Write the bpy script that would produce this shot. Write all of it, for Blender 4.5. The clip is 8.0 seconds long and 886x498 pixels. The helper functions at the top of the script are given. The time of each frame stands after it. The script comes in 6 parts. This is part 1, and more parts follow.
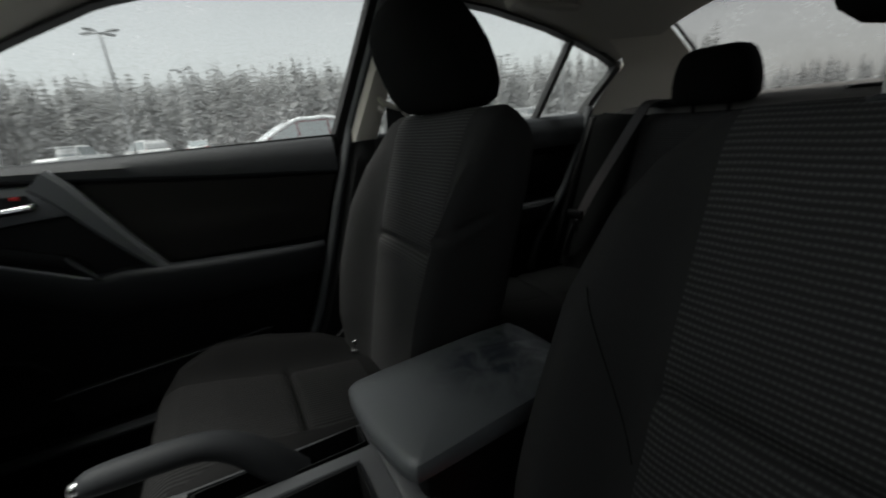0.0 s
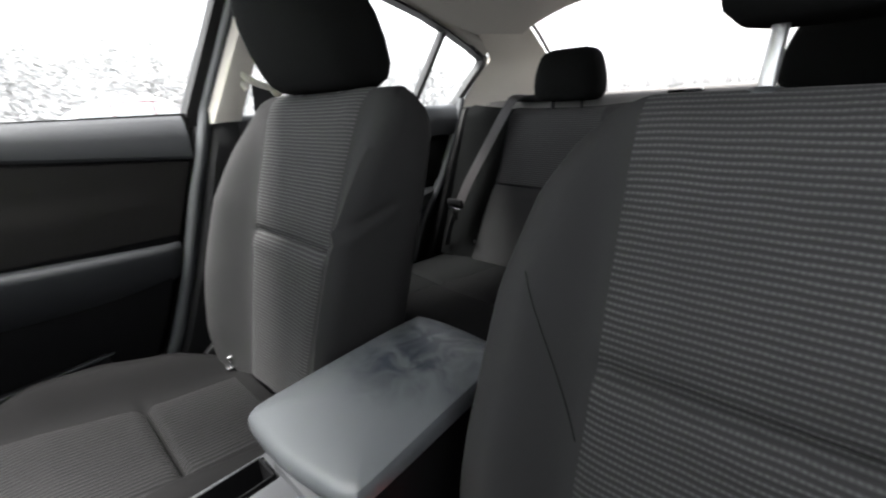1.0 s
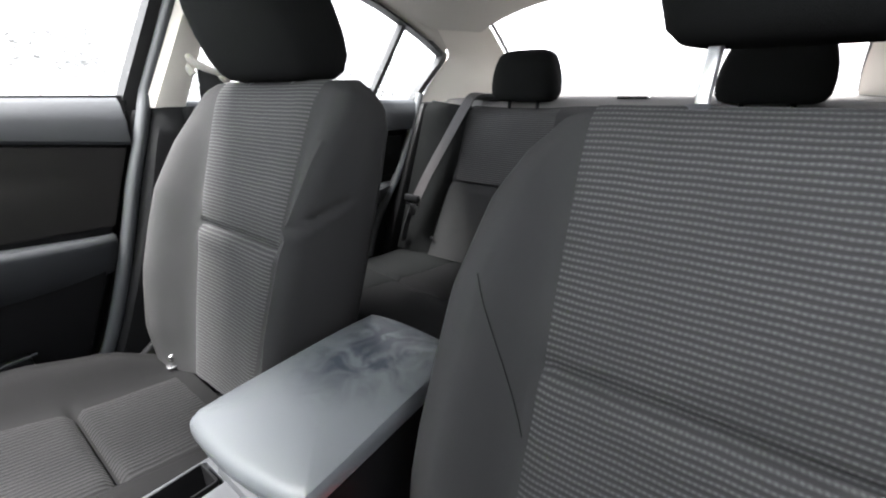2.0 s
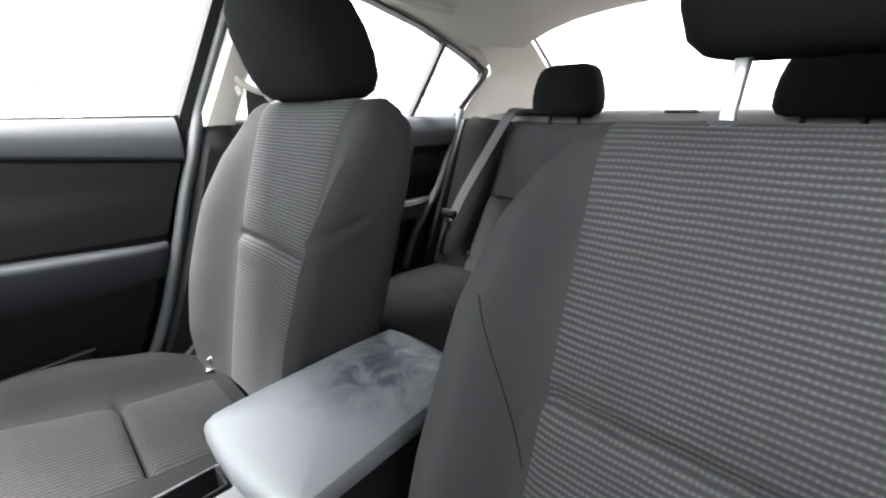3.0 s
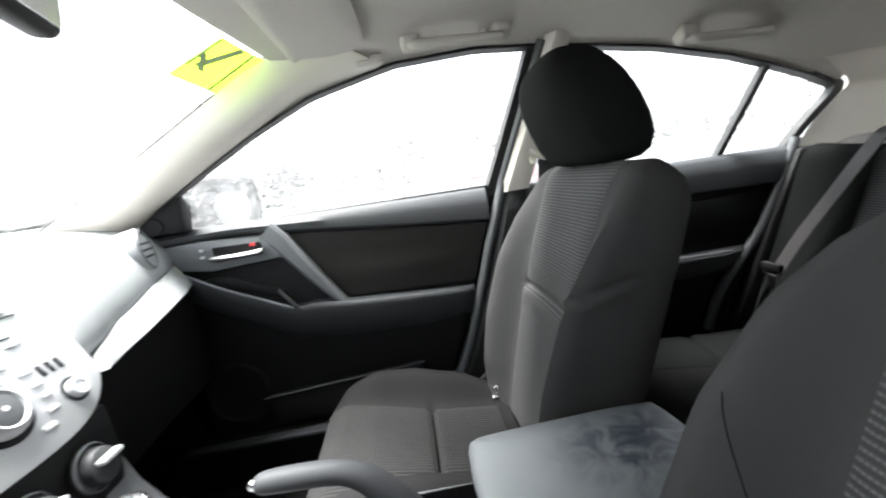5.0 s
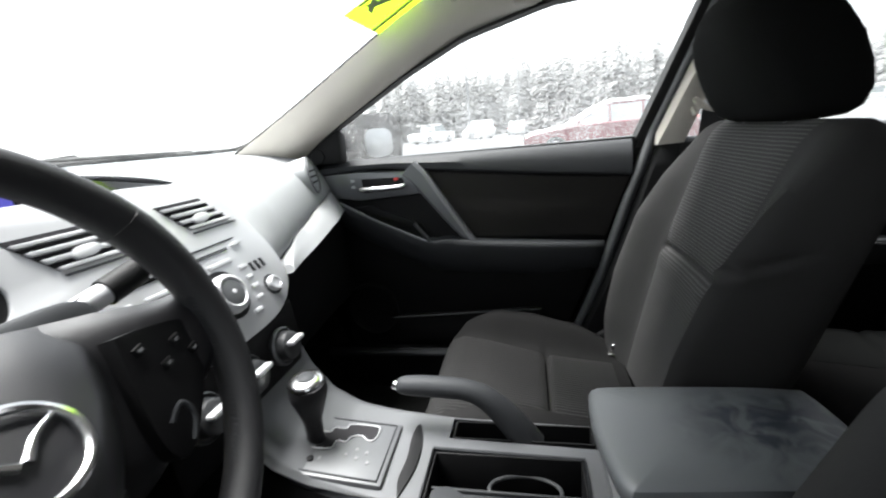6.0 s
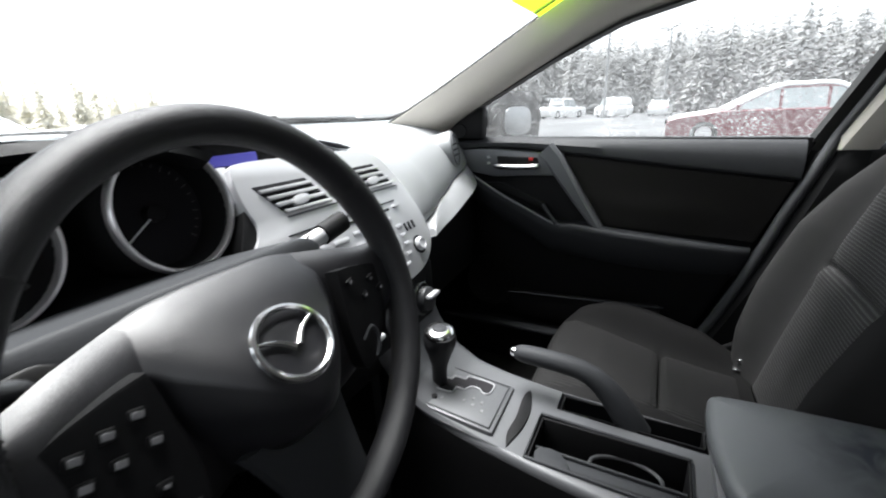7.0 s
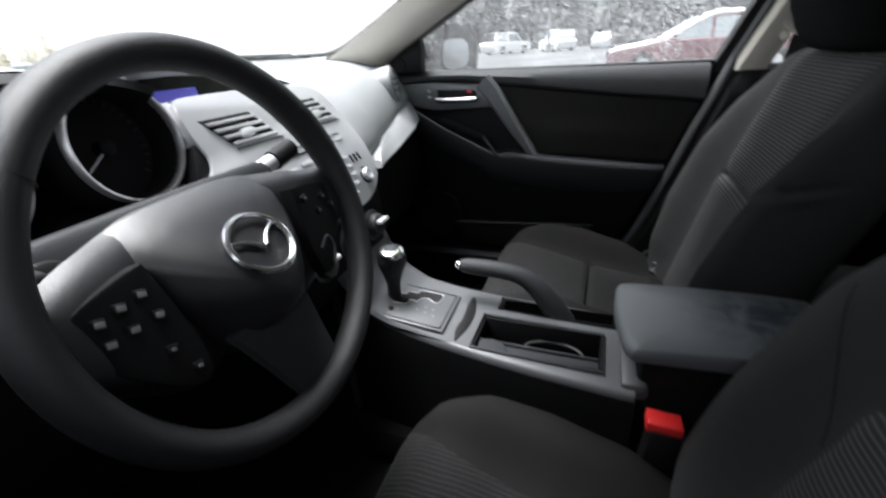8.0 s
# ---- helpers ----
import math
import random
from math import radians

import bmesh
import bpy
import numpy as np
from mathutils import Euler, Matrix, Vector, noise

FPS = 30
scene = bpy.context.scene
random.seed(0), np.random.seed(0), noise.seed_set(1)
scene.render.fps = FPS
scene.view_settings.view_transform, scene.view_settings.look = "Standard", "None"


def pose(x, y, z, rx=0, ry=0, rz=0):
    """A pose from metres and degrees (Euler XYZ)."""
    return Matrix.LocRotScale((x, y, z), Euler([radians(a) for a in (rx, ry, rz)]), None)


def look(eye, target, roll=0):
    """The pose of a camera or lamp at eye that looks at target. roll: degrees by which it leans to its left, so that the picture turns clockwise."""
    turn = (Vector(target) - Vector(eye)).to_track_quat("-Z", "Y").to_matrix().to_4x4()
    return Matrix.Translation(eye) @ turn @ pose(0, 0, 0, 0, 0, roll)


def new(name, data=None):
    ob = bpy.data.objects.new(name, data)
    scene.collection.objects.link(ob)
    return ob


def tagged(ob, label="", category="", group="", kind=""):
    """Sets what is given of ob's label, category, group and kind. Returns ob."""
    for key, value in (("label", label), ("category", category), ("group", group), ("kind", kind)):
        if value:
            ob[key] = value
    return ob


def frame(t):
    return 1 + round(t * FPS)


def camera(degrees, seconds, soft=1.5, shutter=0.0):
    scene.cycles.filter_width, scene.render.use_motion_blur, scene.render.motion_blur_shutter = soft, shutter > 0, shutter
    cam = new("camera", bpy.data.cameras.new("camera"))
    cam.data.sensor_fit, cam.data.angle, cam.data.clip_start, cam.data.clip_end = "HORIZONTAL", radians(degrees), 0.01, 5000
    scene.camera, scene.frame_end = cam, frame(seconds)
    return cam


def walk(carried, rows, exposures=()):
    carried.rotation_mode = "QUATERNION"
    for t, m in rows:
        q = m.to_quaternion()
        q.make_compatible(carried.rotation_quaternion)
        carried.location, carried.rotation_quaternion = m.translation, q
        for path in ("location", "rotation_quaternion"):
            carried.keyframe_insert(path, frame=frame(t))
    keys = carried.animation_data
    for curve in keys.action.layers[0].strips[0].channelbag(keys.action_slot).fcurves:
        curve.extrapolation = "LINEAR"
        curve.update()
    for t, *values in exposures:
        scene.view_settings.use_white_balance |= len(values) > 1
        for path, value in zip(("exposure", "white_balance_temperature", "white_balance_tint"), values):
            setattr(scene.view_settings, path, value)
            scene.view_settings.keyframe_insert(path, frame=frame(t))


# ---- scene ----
cam = camera(93.1, 8.0, 2.0, 0.5)
PATH = [
    (0, (-0.428, 0.33, 1.036), (1.279, -0.532, 0.452), -5.8),
    (0.5, (-0.382, 0.347, 1.029), (1.129, -0.83, 0.451), -3.9),
    (1, (-0.355, 0.359, 1.025), (0.954, -1.001, 0.362), -3.1),
    (1.5, (-0.351, 0.359, 1.03), (0.767, -1.145, 0.329), -0.8),
    (3, (-0.387, 0.321, 1.036), (0.95, -1.024, 0.4), -0.8),
    (3.5, (-0.396, 0.286, 1.041), (1.107, -0.909, 0.483), -3.9),
    (3.8, (-0.396, 0.27, 1.03), (1.265, -0.706, 0.492), -4.1),
    (4, (-0.404, 0.266, 1.038), (1.344, -0.539, 0.496), -5.7),
    (4.2, (-0.415, 0.264, 1.045), (1.423, -0.361, 0.564), -6.3),
    (5.3, (-0.463, 0.28, 1.082), (1.498, 0.328, 0.691), -8.2),
    (5.5, (-0.47, 0.293, 1.085), (1.468, 0.486, 0.632), -7.2),
    (6, (-0.481, 0.313, 1.087), (1.402, 0.725, 0.552), -5.7),
    (6.5, (-0.505, 0.324, 1.095), (1.291, 0.979, 0.507), -4.5),
    (7, (-0.551, 0.338, 1.112), (1.131, 1.223, 0.488), -1.9),
    (7.5, (-0.586, 0.316, 1.112), (1.079, 1.174, 0.409), -1.7),
    (8, (-0.622, 0.29, 1.099), (1.054, 0.95, 0.23), -3.6),
]
walk(cam, [(t, look(eye, target, roll)) for t, eye, target, roll in PATH], exposures=[(0, 1.3, 6500, 4), (0.5, 2.9, 6500, 9), (1.0, 4.0, 6450, 10), (1.5, 4.55, 6350, 11), (3.0, 5.15, 6350, 11), (4.2, 5.25, 6400, 10), (5.5, 3.75, 6400, 8), (6.0, 3.36, 6400, 8), (7.0, 2.92, 6300, 9), (8.0, 2.78, 6200, 10)])

# ---- world and light ----
world = bpy.data.worlds.new("overcast_sky")
scene.world = world
world.use_nodes = True
wn, wl = world.node_tree.nodes, world.node_tree.links
wn.clear()
sky = wn.new("ShaderNodeTexSky")
sky.sky_type = "NISHITA"
sky.sun_disc = False
sky.sun_elevation = radians(72)
sky.sun_rotation = radians(8)
sky.dust_density = 1.0
grey = wn.new("ShaderNodeHueSaturation")
grey.inputs["Saturation"].default_value = 0.12
bg = wn.new("ShaderNodeBackground")
bg.inputs["Strength"].default_value = 0.05
wout = wn.new("ShaderNodeOutputWorld")
wl.new(sky.outputs[0], grey.inputs["Color"])
wl.new(grey.outputs[0], bg.inputs["Color"])
wl.new(bg.outputs[0], wout.inputs["Surface"])
sun_data = bpy.data.lights.new("sun", "SUN")
sun_data.energy = 2.3
sun_data.angle = radians(34)
sun_data.color = (1.0, 0.98, 0.95)
sun = new("sun", sun_data)
sun.matrix_world = look((0.43, 3.06, 9.51), (0, 0, 0))


# ---- materials ----
def mat(name, color, rough=0.6, metal=0.0, grain=0.0, scale=400.0, vary=0.15, vscale=6.0, spec=0.5, coat=0.0, coords="Object"):
    m = bpy.data.materials.new(name)
    m.use_nodes = True
    n, l = m.node_tree.nodes, m.node_tree.links
    b = n["Principled BSDF"]
    b.inputs["Roughness"].default_value = rough
    b.inputs["Metallic"].default_value = metal
    b.inputs["Specular IOR Level"].default_value = spec
    b.inputs["Coat Weight"].default_value = coat
    tc = n.new("ShaderNodeTexCoord")
    big = n.new("ShaderNodeTexNoise")
    big.inputs["Scale"].default_value = vscale
    big.inputs["Detail"].default_value = 5
    l.new(tc.outputs[coords], big.inputs["Vector"])
    ramp = n.new("ShaderNodeMix")
    ramp.data_type = "RGBA"
    ramp.inputs["A"].default_value = (*[c * (1 - vary) for c in color], 1)
    ramp.inputs["B"].default_value = (*[min(1, c * (1 + vary)) for c in color], 1)
    l.new(big.outputs["Fac"], ramp.inputs["Factor"])
    l.new(ramp.outputs["Result"], b.inputs["Base Color"])
    if grain:
        fine = n.new("ShaderNodeTexNoise")
        fine.inputs["Scale"].default_value = scale
        fine.inputs["Detail"].default_value = 3
        l.new(tc.outputs[coords], fine.inputs["Vector"])
        bump = n.new("ShaderNodeBump")
        bump.inputs["Strength"].default_value = grain
        bump.inputs["Distance"].default_value = 0.002
        l.new(fine.outputs["Fac"], bump.inputs["Height"])
        l.new(bump.outputs["Normal"], b.inputs["Normal"])
    return m


def node_math(n, l, op, a, b=None, c=None):
    k = n.new("ShaderNodeMath")
    k.operation = op
    for i, v in enumerate((a, b, c)):
        if v is None:
            continue
        if isinstance(v, (int, float)):
            k.inputs[i].default_value = v
        else:
            l.new(v, k.inputs[i])
    return k.outputs[0]


def rib_cloth(name, base, thread, pitch, dash, along="v", strength=0.28):
    """Woven seat cloth: raised ribs at a pitch, broken into short dashes; the UVs are in metres."""
    m = bpy.data.materials.new(name)
    m.use_nodes = True
    n, l = m.node_tree.nodes, m.node_tree.links
    b = n["Principled BSDF"]
    b.inputs["Roughness"].default_value = 0.85
    b.inputs["Specular IOR Level"].default_value = 0.12
    b.inputs["Sheen Weight"].default_value = 0.02
    uv = n.new("ShaderNodeUVMap")
    sep = n.new("ShaderNodeSeparateXYZ")
    l.new(uv.outputs[0], sep.inputs[0])
    u, v = (sep.outputs[0], sep.outputs[1]) if along == "v" else (sep.outputs[1], sep.outputs[0])
    wob = n.new("ShaderNodeTexNoise")
    wob.inputs["Scale"].default_value = 30
    l.new(uv.outputs[0], wob.inputs["Vector"])
    vv = node_math(n, l, "ADD", v, node_math(n, l, "MULTIPLY", node_math(n, l, "SUBTRACT", wob.outputs["Fac"], 0.5), 0.0025))
    rib = node_math(n, l, "ABSOLUTE", node_math(n, l, "SINE", node_math(n, l, "MULTIPLY", vv, math.pi / pitch)))
    das = node_math(n, l, "ABSOLUTE", node_math(n, l, "SINE", node_math(n, l, "MULTIPLY", u, math.pi / dash)))
    ribp = node_math(n, l, "POWER", rib, 4.0)
    dasp = node_math(n, l, "POWER", das, 1.8)
    lit = node_math(n, l, "MULTIPLY", ribp, node_math(n, l, "MULTIPLY_ADD", dasp, 0.5, 0.5))
    fib = n.new("ShaderNodeTexNoise")
    fib.inputs["Scale"].default_value = 900
    fib.inputs["Detail"].default_value = 2
    l.new(uv.outputs[0], fib.inputs["Vector"])
    blot = n.new("ShaderNodeTexNoise")
    blot.inputs["Scale"].default_value = 9
    blot.inputs["Detail"].default_value = 4
    l.new(uv.outputs[0], blot.inputs["Vector"])
    fac = node_math(n, l, "MULTIPLY", lit, node_math(n, l, "MULTIPLY_ADD", fib.outputs["Fac"], 0.8, 0.4))
    fac = node_math(n, l, "MULTIPLY", fac, node_math(n, l, "MULTIPLY_ADD", blot.outputs["Fac"], 0.9, 0.45))
    mix = n.new("ShaderNodeMix")
    mix.data_type = "RGBA"
    mix.inputs["A"].default_value = (*base, 1)
    mix.inputs["B"].default_value = (*thread, 1)
    l.new(fac, mix.inputs["Factor"])
    l.new(mix.outputs["Result"], b.inputs["Base Color"])
    h = node_math(n, l, "ADD", node_math(n, l, "MULTIPLY", rib, 1.0), node_math(n, l, "MULTIPLY", fib.outputs["Fac"], 0.25))
    h = node_math(n, l, "ADD", h, node_math(n, l, "MULTIPLY", node_math(n, l, "MULTIPLY", ribp, dasp), 0.3))
    bump = n.new("ShaderNodeBump")
    bump.inputs["Strength"].default_value = strength
    bump.inputs["Distance"].default_value = 0.0016
    l.new(h, bump.inputs["Height"])
    l.new(bump.outputs["Normal"], b.inputs["Normal"])
    return m


def wet_glass(name, drop=0.5, across=230.0, along=55.0, lean=20.0, tint=(0.96, 0.98, 0.98), fog=0.0, ice=0.35):
    """A thin pane with slanting streaks of melting snow on its outside: each streak bends and scatters what lies behind."""
    m = bpy.data.materials.new(name)
    m.use_nodes = True
    n, l = m.node_tree.nodes, m.node_tree.links
    n.clear()
    out = n.new("ShaderNodeOutputMaterial")
    clear = n.new("ShaderNodeBsdfTransparent")
    clear.inputs["Color"].default_value = (*tint, 1)
    refr = n.new("ShaderNodeBsdfRefraction")
    refr.inputs["IOR"].default_value = 1.12
    refr.inputs["Roughness"].default_value = 0.03
    refr.inputs["Color"].default_value = (*tint, 1)
    veil = n.new("ShaderNodeBsdfTranslucent")
    veil.inputs["Color"].default_value = (0.9, 0.92, 0.93, 1)
    gloss = n.new("ShaderNodeBsdfGlossy")
    gloss.inputs["Roughness"].default_value = 0.02
    tc = n.new("ShaderNodeTexCoord")
    turn = n.new("ShaderNodeMapping")
    turn.inputs["Rotation"].default_value = (radians(lean), 0, 0)
    l.new(tc.outputs["Object"], turn.inputs["Vector"])
    size = n.new("ShaderNodeMapping")
    size.inputs["Scale"].default_value = (along, along, across)
    l.new(turn.outputs[0], size.inputs["Vector"])
    streak = n.new("ShaderNodeTexNoise")
    streak.inputs["Scale"].default_value = 1.0
    streak.inputs["Detail"].default_value = 1.5
    streak.inputs["Roughness"].default_value = 0.6
    l.new(size.outputs[0], streak.inputs["Vector"])
    blot = n.new("ShaderNodeTexNoise")
    blot.inputs["Scale"].default_value = 9
    blot.inputs["Detail"].default_value = 3
    l.new(tc.outputs["Object"], blot.inputs["Vector"])
    bump = n.new("ShaderNodeBump")
    bump.inputs["Strength"].default_value = 1.0
    bump.inputs["Distance"].default_value = 0.002
    l.new(streak.outputs["Fac"], bump.inputs["Height"])
    l.new(bump.outputs["Normal"], refr.inputs["Normal"])
    wet = node_math(n, l, "MULTIPLY", node_math(n, l, "SUBTRACT", streak.outputs["Fac"], 0.47), 5.0)
    wet.node.use_clamp = True
    amount = node_math(n, l, "MULTIPLY", wet, node_math(n, l, "MULTIPLY", blot.outputs["Fac"], 2.0 * drop))
    amount.node.use_clamp = True
    film = n.new("ShaderNodeMixShader")
    film.inputs[0].default_value = ice
    l.new(refr.outputs[0], film.inputs[1])
    l.new(veil.outputs[0], film.inputs[2])
    mix = n.new("ShaderNodeMixShader")
    l.new(amount, mix.inputs[0])
    l.new(clear.outputs[0], mix.inputs[1])
    l.new(film.outputs[0], mix.inputs[2])
    mixv = n.new("ShaderNodeMixShader")
    l.new(node_math(n, l, "MULTIPLY", blot.outputs["Fac"], 2.0 * fog), mixv.inputs[0])
    l.new(mix.outputs[0], mixv.inputs[1])
    l.new(veil.outputs[0], mixv.inputs[2])
    mix2 = n.new("ShaderNodeMixShader")
    mix2.inputs[0].default_value = 0.03
    l.new(mixv.outputs[0], mix2.inputs[1])
    l.new(gloss.outputs[0], mix2.inputs[2])
    l.new(mix2.outputs[0], out.inputs["Surface"])
    return m


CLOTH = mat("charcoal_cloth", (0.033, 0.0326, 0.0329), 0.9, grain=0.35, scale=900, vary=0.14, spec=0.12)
# darker copy of the charcoal cloth: shade on the cushions put into the colour
CLOTH_SHADED = mat("shaded_cushion_cloth", (0.0115, 0.0113, 0.0115), 0.9, grain=0.35, scale=900, vary=0.2, spec=0.04)
CLOTH_DOOR = mat("door_cloth", (0.021, 0.0198, 0.019), 0.9, grain=0.35, scale=900, vary=0.14, spec=0.12)
CLOTH_BLACK = mat("black_cloth", (0.009, 0.0093, 0.0093), 0.9, grain=0.35, scale=900, vary=0.15, spec=0.03)
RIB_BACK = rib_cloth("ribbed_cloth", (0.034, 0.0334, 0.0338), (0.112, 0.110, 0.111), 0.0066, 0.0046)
# ribbed cloth again, darkened for cushions that get less light
RIB_SHADED = rib_cloth("shaded_ribbed_cloth", (0.0065, 0.0064, 0.0065), (0.036, 0.0355, 0.036), 0.0082, 0.0012, along="u", strength=0.8)
PLASTIC = mat("dark_grey_plastic", (0.028, 0.0294, 0.032), 0.55, grain=0.25, scale=1100, vary=0.1, spec=0.14)
PLASTIC_BLACK = mat("black_plastic", (0.006, 0.006, 0.0065), 0.55, grain=0.25, scale=1100, vary=0.2, spec=0.14)
PLASTIC_SOFT = mat("satin_black_plastic", (0.030, 0.031, 0.033), 0.36, grain=0.12, scale=1100, vary=0.15)
# dark plastic painted paler, for the strong light under the windscreen
DASH = mat("lit_dash_plastic", (0.22, 0.227, 0.234), 0.45, grain=0.3, scale=900, vary=0.08)
SILVER = mat("silver_painted_plastic", (0.46, 0.465, 0.48), 0.4, metal=0.3, grain=0.06, scale=1400, vary=0.06)
CONSOLE = mat("grey_console_plastic", (0.072, 0.074, 0.079), 0.45, metal=0.15, grain=0.12, scale=1200, vary=0.1)
TRIM = mat("silver_trim_plastic", (0.25, 0.255, 0.263), 0.45, metal=0.2, grain=0.06, scale=1400, vary=0.06)
STRUT = mat("satin_strut_plastic", (0.115, 0.119, 0.126), 0.42, metal=0.15, grain=0.1, scale=1200, vary=0.1)
DIM_PRINT = mat("unlit_print", (0.035, 0.035, 0.037), 0.6, vary=0.1)
CHROME = mat("chrome", (0.75, 0.75, 0.76), 0.2, metal=1.0, vary=0.03)
POST = mat("brushed_steel_post", (0.50, 0.50, 0.50), 0.34, metal=0.85, vary=0.04)
RING = mat("satin_metal_ring", (0.72, 0.70, 0.71), 0.3, metal=0.9, vary=0.05)
BEIGE = mat("beige_trim", (0.62, 0.588, 0.53), 0.65, grain=0.25, scale=1000, vary=0.05)
LINER = mat("headliner_cloth", (0.50, 0.478, 0.44), 0.95, grain=0.4, scale=1500, vary=0.05, spec=0.1)
SEAL = mat("grey_rubber_seal", (0.045, 0.047, 0.05), 0.5, grain=0.1, vary=0.1)
RUBBER = mat("black_rubber", (0.012, 0.012, 0.012), 0.6, vary=0.2)
HUB = mat("satin_hub_plastic", (0.006, 0.006, 0.0078), 0.42, grain=0.2, scale=1100, vary=0.12, spec=0.62)
LEATHER = mat("black_leather", (0.011, 0.011, 0.0125), 0.48, grain=0.35, scale=1300, vary=0.2, spec=0.4)
CARPET = mat("black_carpet", (0.007, 0.007, 0.007), 0.95, grain=0.6, scale=700, vary=0.3, spec=0.1)
SHELF = mat("parcel_shelf_felt", (0.16, 0.155, 0.15), 0.9, grain=0.4, scale=900, vary=0.08, spec=0.15)
BELT_DARK = mat("dark_webbing", (0.02, 0.02, 0.022), 0.7, grain=0.3, scale=600, vary=0.1)
BELT_BROWN = mat("brown_webbing", (0.0085, 0.0060, 0.0066), 0.65, grain=0.3, scale=600, vary=0.1)
SWITCH_PRINT = mat("switch_print", (0.13, 0.13, 0.135), 0.6, vary=0.1)
RED = mat("red_plastic", (0.55, 0.02, 0.02), 0.4, vary=0.05)
PRINT = mat("pale_print", (0.55, 0.55, 0.57), 0.5, vary=0.05)
GLOSS_BLACK = mat("gloss_black", (0.006, 0.006, 0.007), 0.12, vary=0.1)
# black lifted slightly, for reflections in a gauge glass that is not built
DIAL = mat("dial_face", (0.014, 0.0135, 0.015), 0.7, vary=0.25, spec=0.1)
YELLOW = mat("yellow_tag", (0.75, 0.6, 0.03), 0.5, vary=0.1)


def lid_material():
    """Grey vinyl lid with bluish worn smudges."""
    m = mat("worn_vinyl", (0.100, 0.106, 0.112), 0.38, grain=0.2, scale=900, vary=0.08)
    n, l = m.node_tree.nodes, m.node_tree.links
    b = n["Principled BSDF"]
    tc = n.new("ShaderNodeTexCoord")
    mp = n.new("ShaderNodeMapping")
    mp.inputs["Location"].default_value = (-0.01, -0.07, 0)
    mp.inputs["Scale"].default_value = (9.5, 6.5, 0)
    l.new(tc.outputs["Object"], mp.inputs["Vector"])
    ln = n.new("ShaderNodeVectorMath")
    ln.operation = "LENGTH"
    l.new(mp.outputs[0], ln.inputs[0])
    noi = n.new("ShaderNodeTexNoise")
    noi.inputs["Scale"].default_value = 24
    noi.inputs["Detail"].default_value = 6
    noi.inputs["Distortion"].default_value = 1.2
    l.new(tc.outputs["Object"], noi.inputs["Vector"])
    near = node_math(n, l, "SUBTRACT", 1.0, ln.outputs["Value"])
    near.node.use_clamp = True
    f = node_math(n, l, "MULTIPLY", near, node_math(n, l, "SUBTRACT", noi.outputs["Fac"], 0.36))
    f = node_math(n, l, "MULTIPLY", f, 7.5)
    f.node.use_clamp = True
    mix = n.new("ShaderNodeMix")
    mix.data_type = "RGBA"
    old = b.inputs["Base Color"].links[0].from_socket
    l.new(f, mix.inputs["Factor"])
    l.new(old, mix.inputs["A"])
    mix.inputs["B"].default_value = (0.022, 0.027, 0.037, 1)
    l.new(mix.outputs["Result"], b.inputs["Base Color"])
    return m


LID = lid_material()


# ---- mesh helpers ----
def finish(bm, angle=40):
    bmesh.ops.remove_doubles(bm, verts=bm.verts, dist=1e-5)
    bmesh.ops.recalc_face_normals(bm, faces=bm.faces)
    me = bpy.data.meshes.new("mesh")
    bm.to_mesh(me)
    bm.free()
    for p in me.polygons:
        p.use_smooth = True
    me.set_sharp_from_angle(angle=radians(angle))
    return me


def part(name, bm, material, parent=None, label="", angle=40):
    ob = new(name, finish(bm, angle))
    ob.data.materials.append(material)
    if parent is not None:
        ob.parent = parent
        if parent.data is None and not parent.get("local"):
            ob.matrix_parent_inverse = Matrix.Translation(-parent.location)
    if label:
        ob["label"] = label
    return ob


def empty(name, label, category, group="", kind="", at=(0, 0, 0)):
    ob = new(name)
    ob.empty_display_size = 0.05
    ob.location = at
    return tagged(ob, label, category, group, kind)


def box(bm, c, s, bev=0.0, seg=2, m=None):
    """A box of size s centred at c, its edges rounded by bev, then turned by m."""
    r = bmesh.ops.create_cube(bm, size=1.0)
    vs = r["verts"]
    bmesh.ops.scale(bm, vec=s, verts=vs)
    if bev:
        es = list({e for v in vs for e in v.link_edges})
        k = bmesh.ops.bevel(bm, geom=es, offset=bev, segments=seg, profile=0.5, affect="EDGES", clamp_overlap=True)
        vs = list({v for f in k["faces"] for v in f.verts} | {v for v in vs if v.is_valid})
    t = Matrix.Translation(c)
    if m is not None:
        t = t @ m
    bmesh.ops.transform(bm, matrix=t, verts=vs)
    return bm


def boxes(*items):
    bm = bmesh.new()
    for it in items:
        box(bm, *it)
    return bm


def skin(bm, rings, closed=True, caps=True):
    """Faces between rings of as many points each."""
    vs = [[bm.verts.new(p) for p in r] for r in rings]
    n = len(vs[0])
    for a, b in zip(vs, vs[1:]):
        for i in range(n if closed else n - 1):
            j = (i + 1) % n
            bm.faces.new((a[i], a[j], b[j], b[i]))
    if caps and closed:
        bm.faces.new(list(reversed(vs[0])))
        bm.faces.new(vs[-1])
    return bm


def loft(rings, closed=True, caps=True):
    return skin(bmesh.new(), rings, closed, caps)


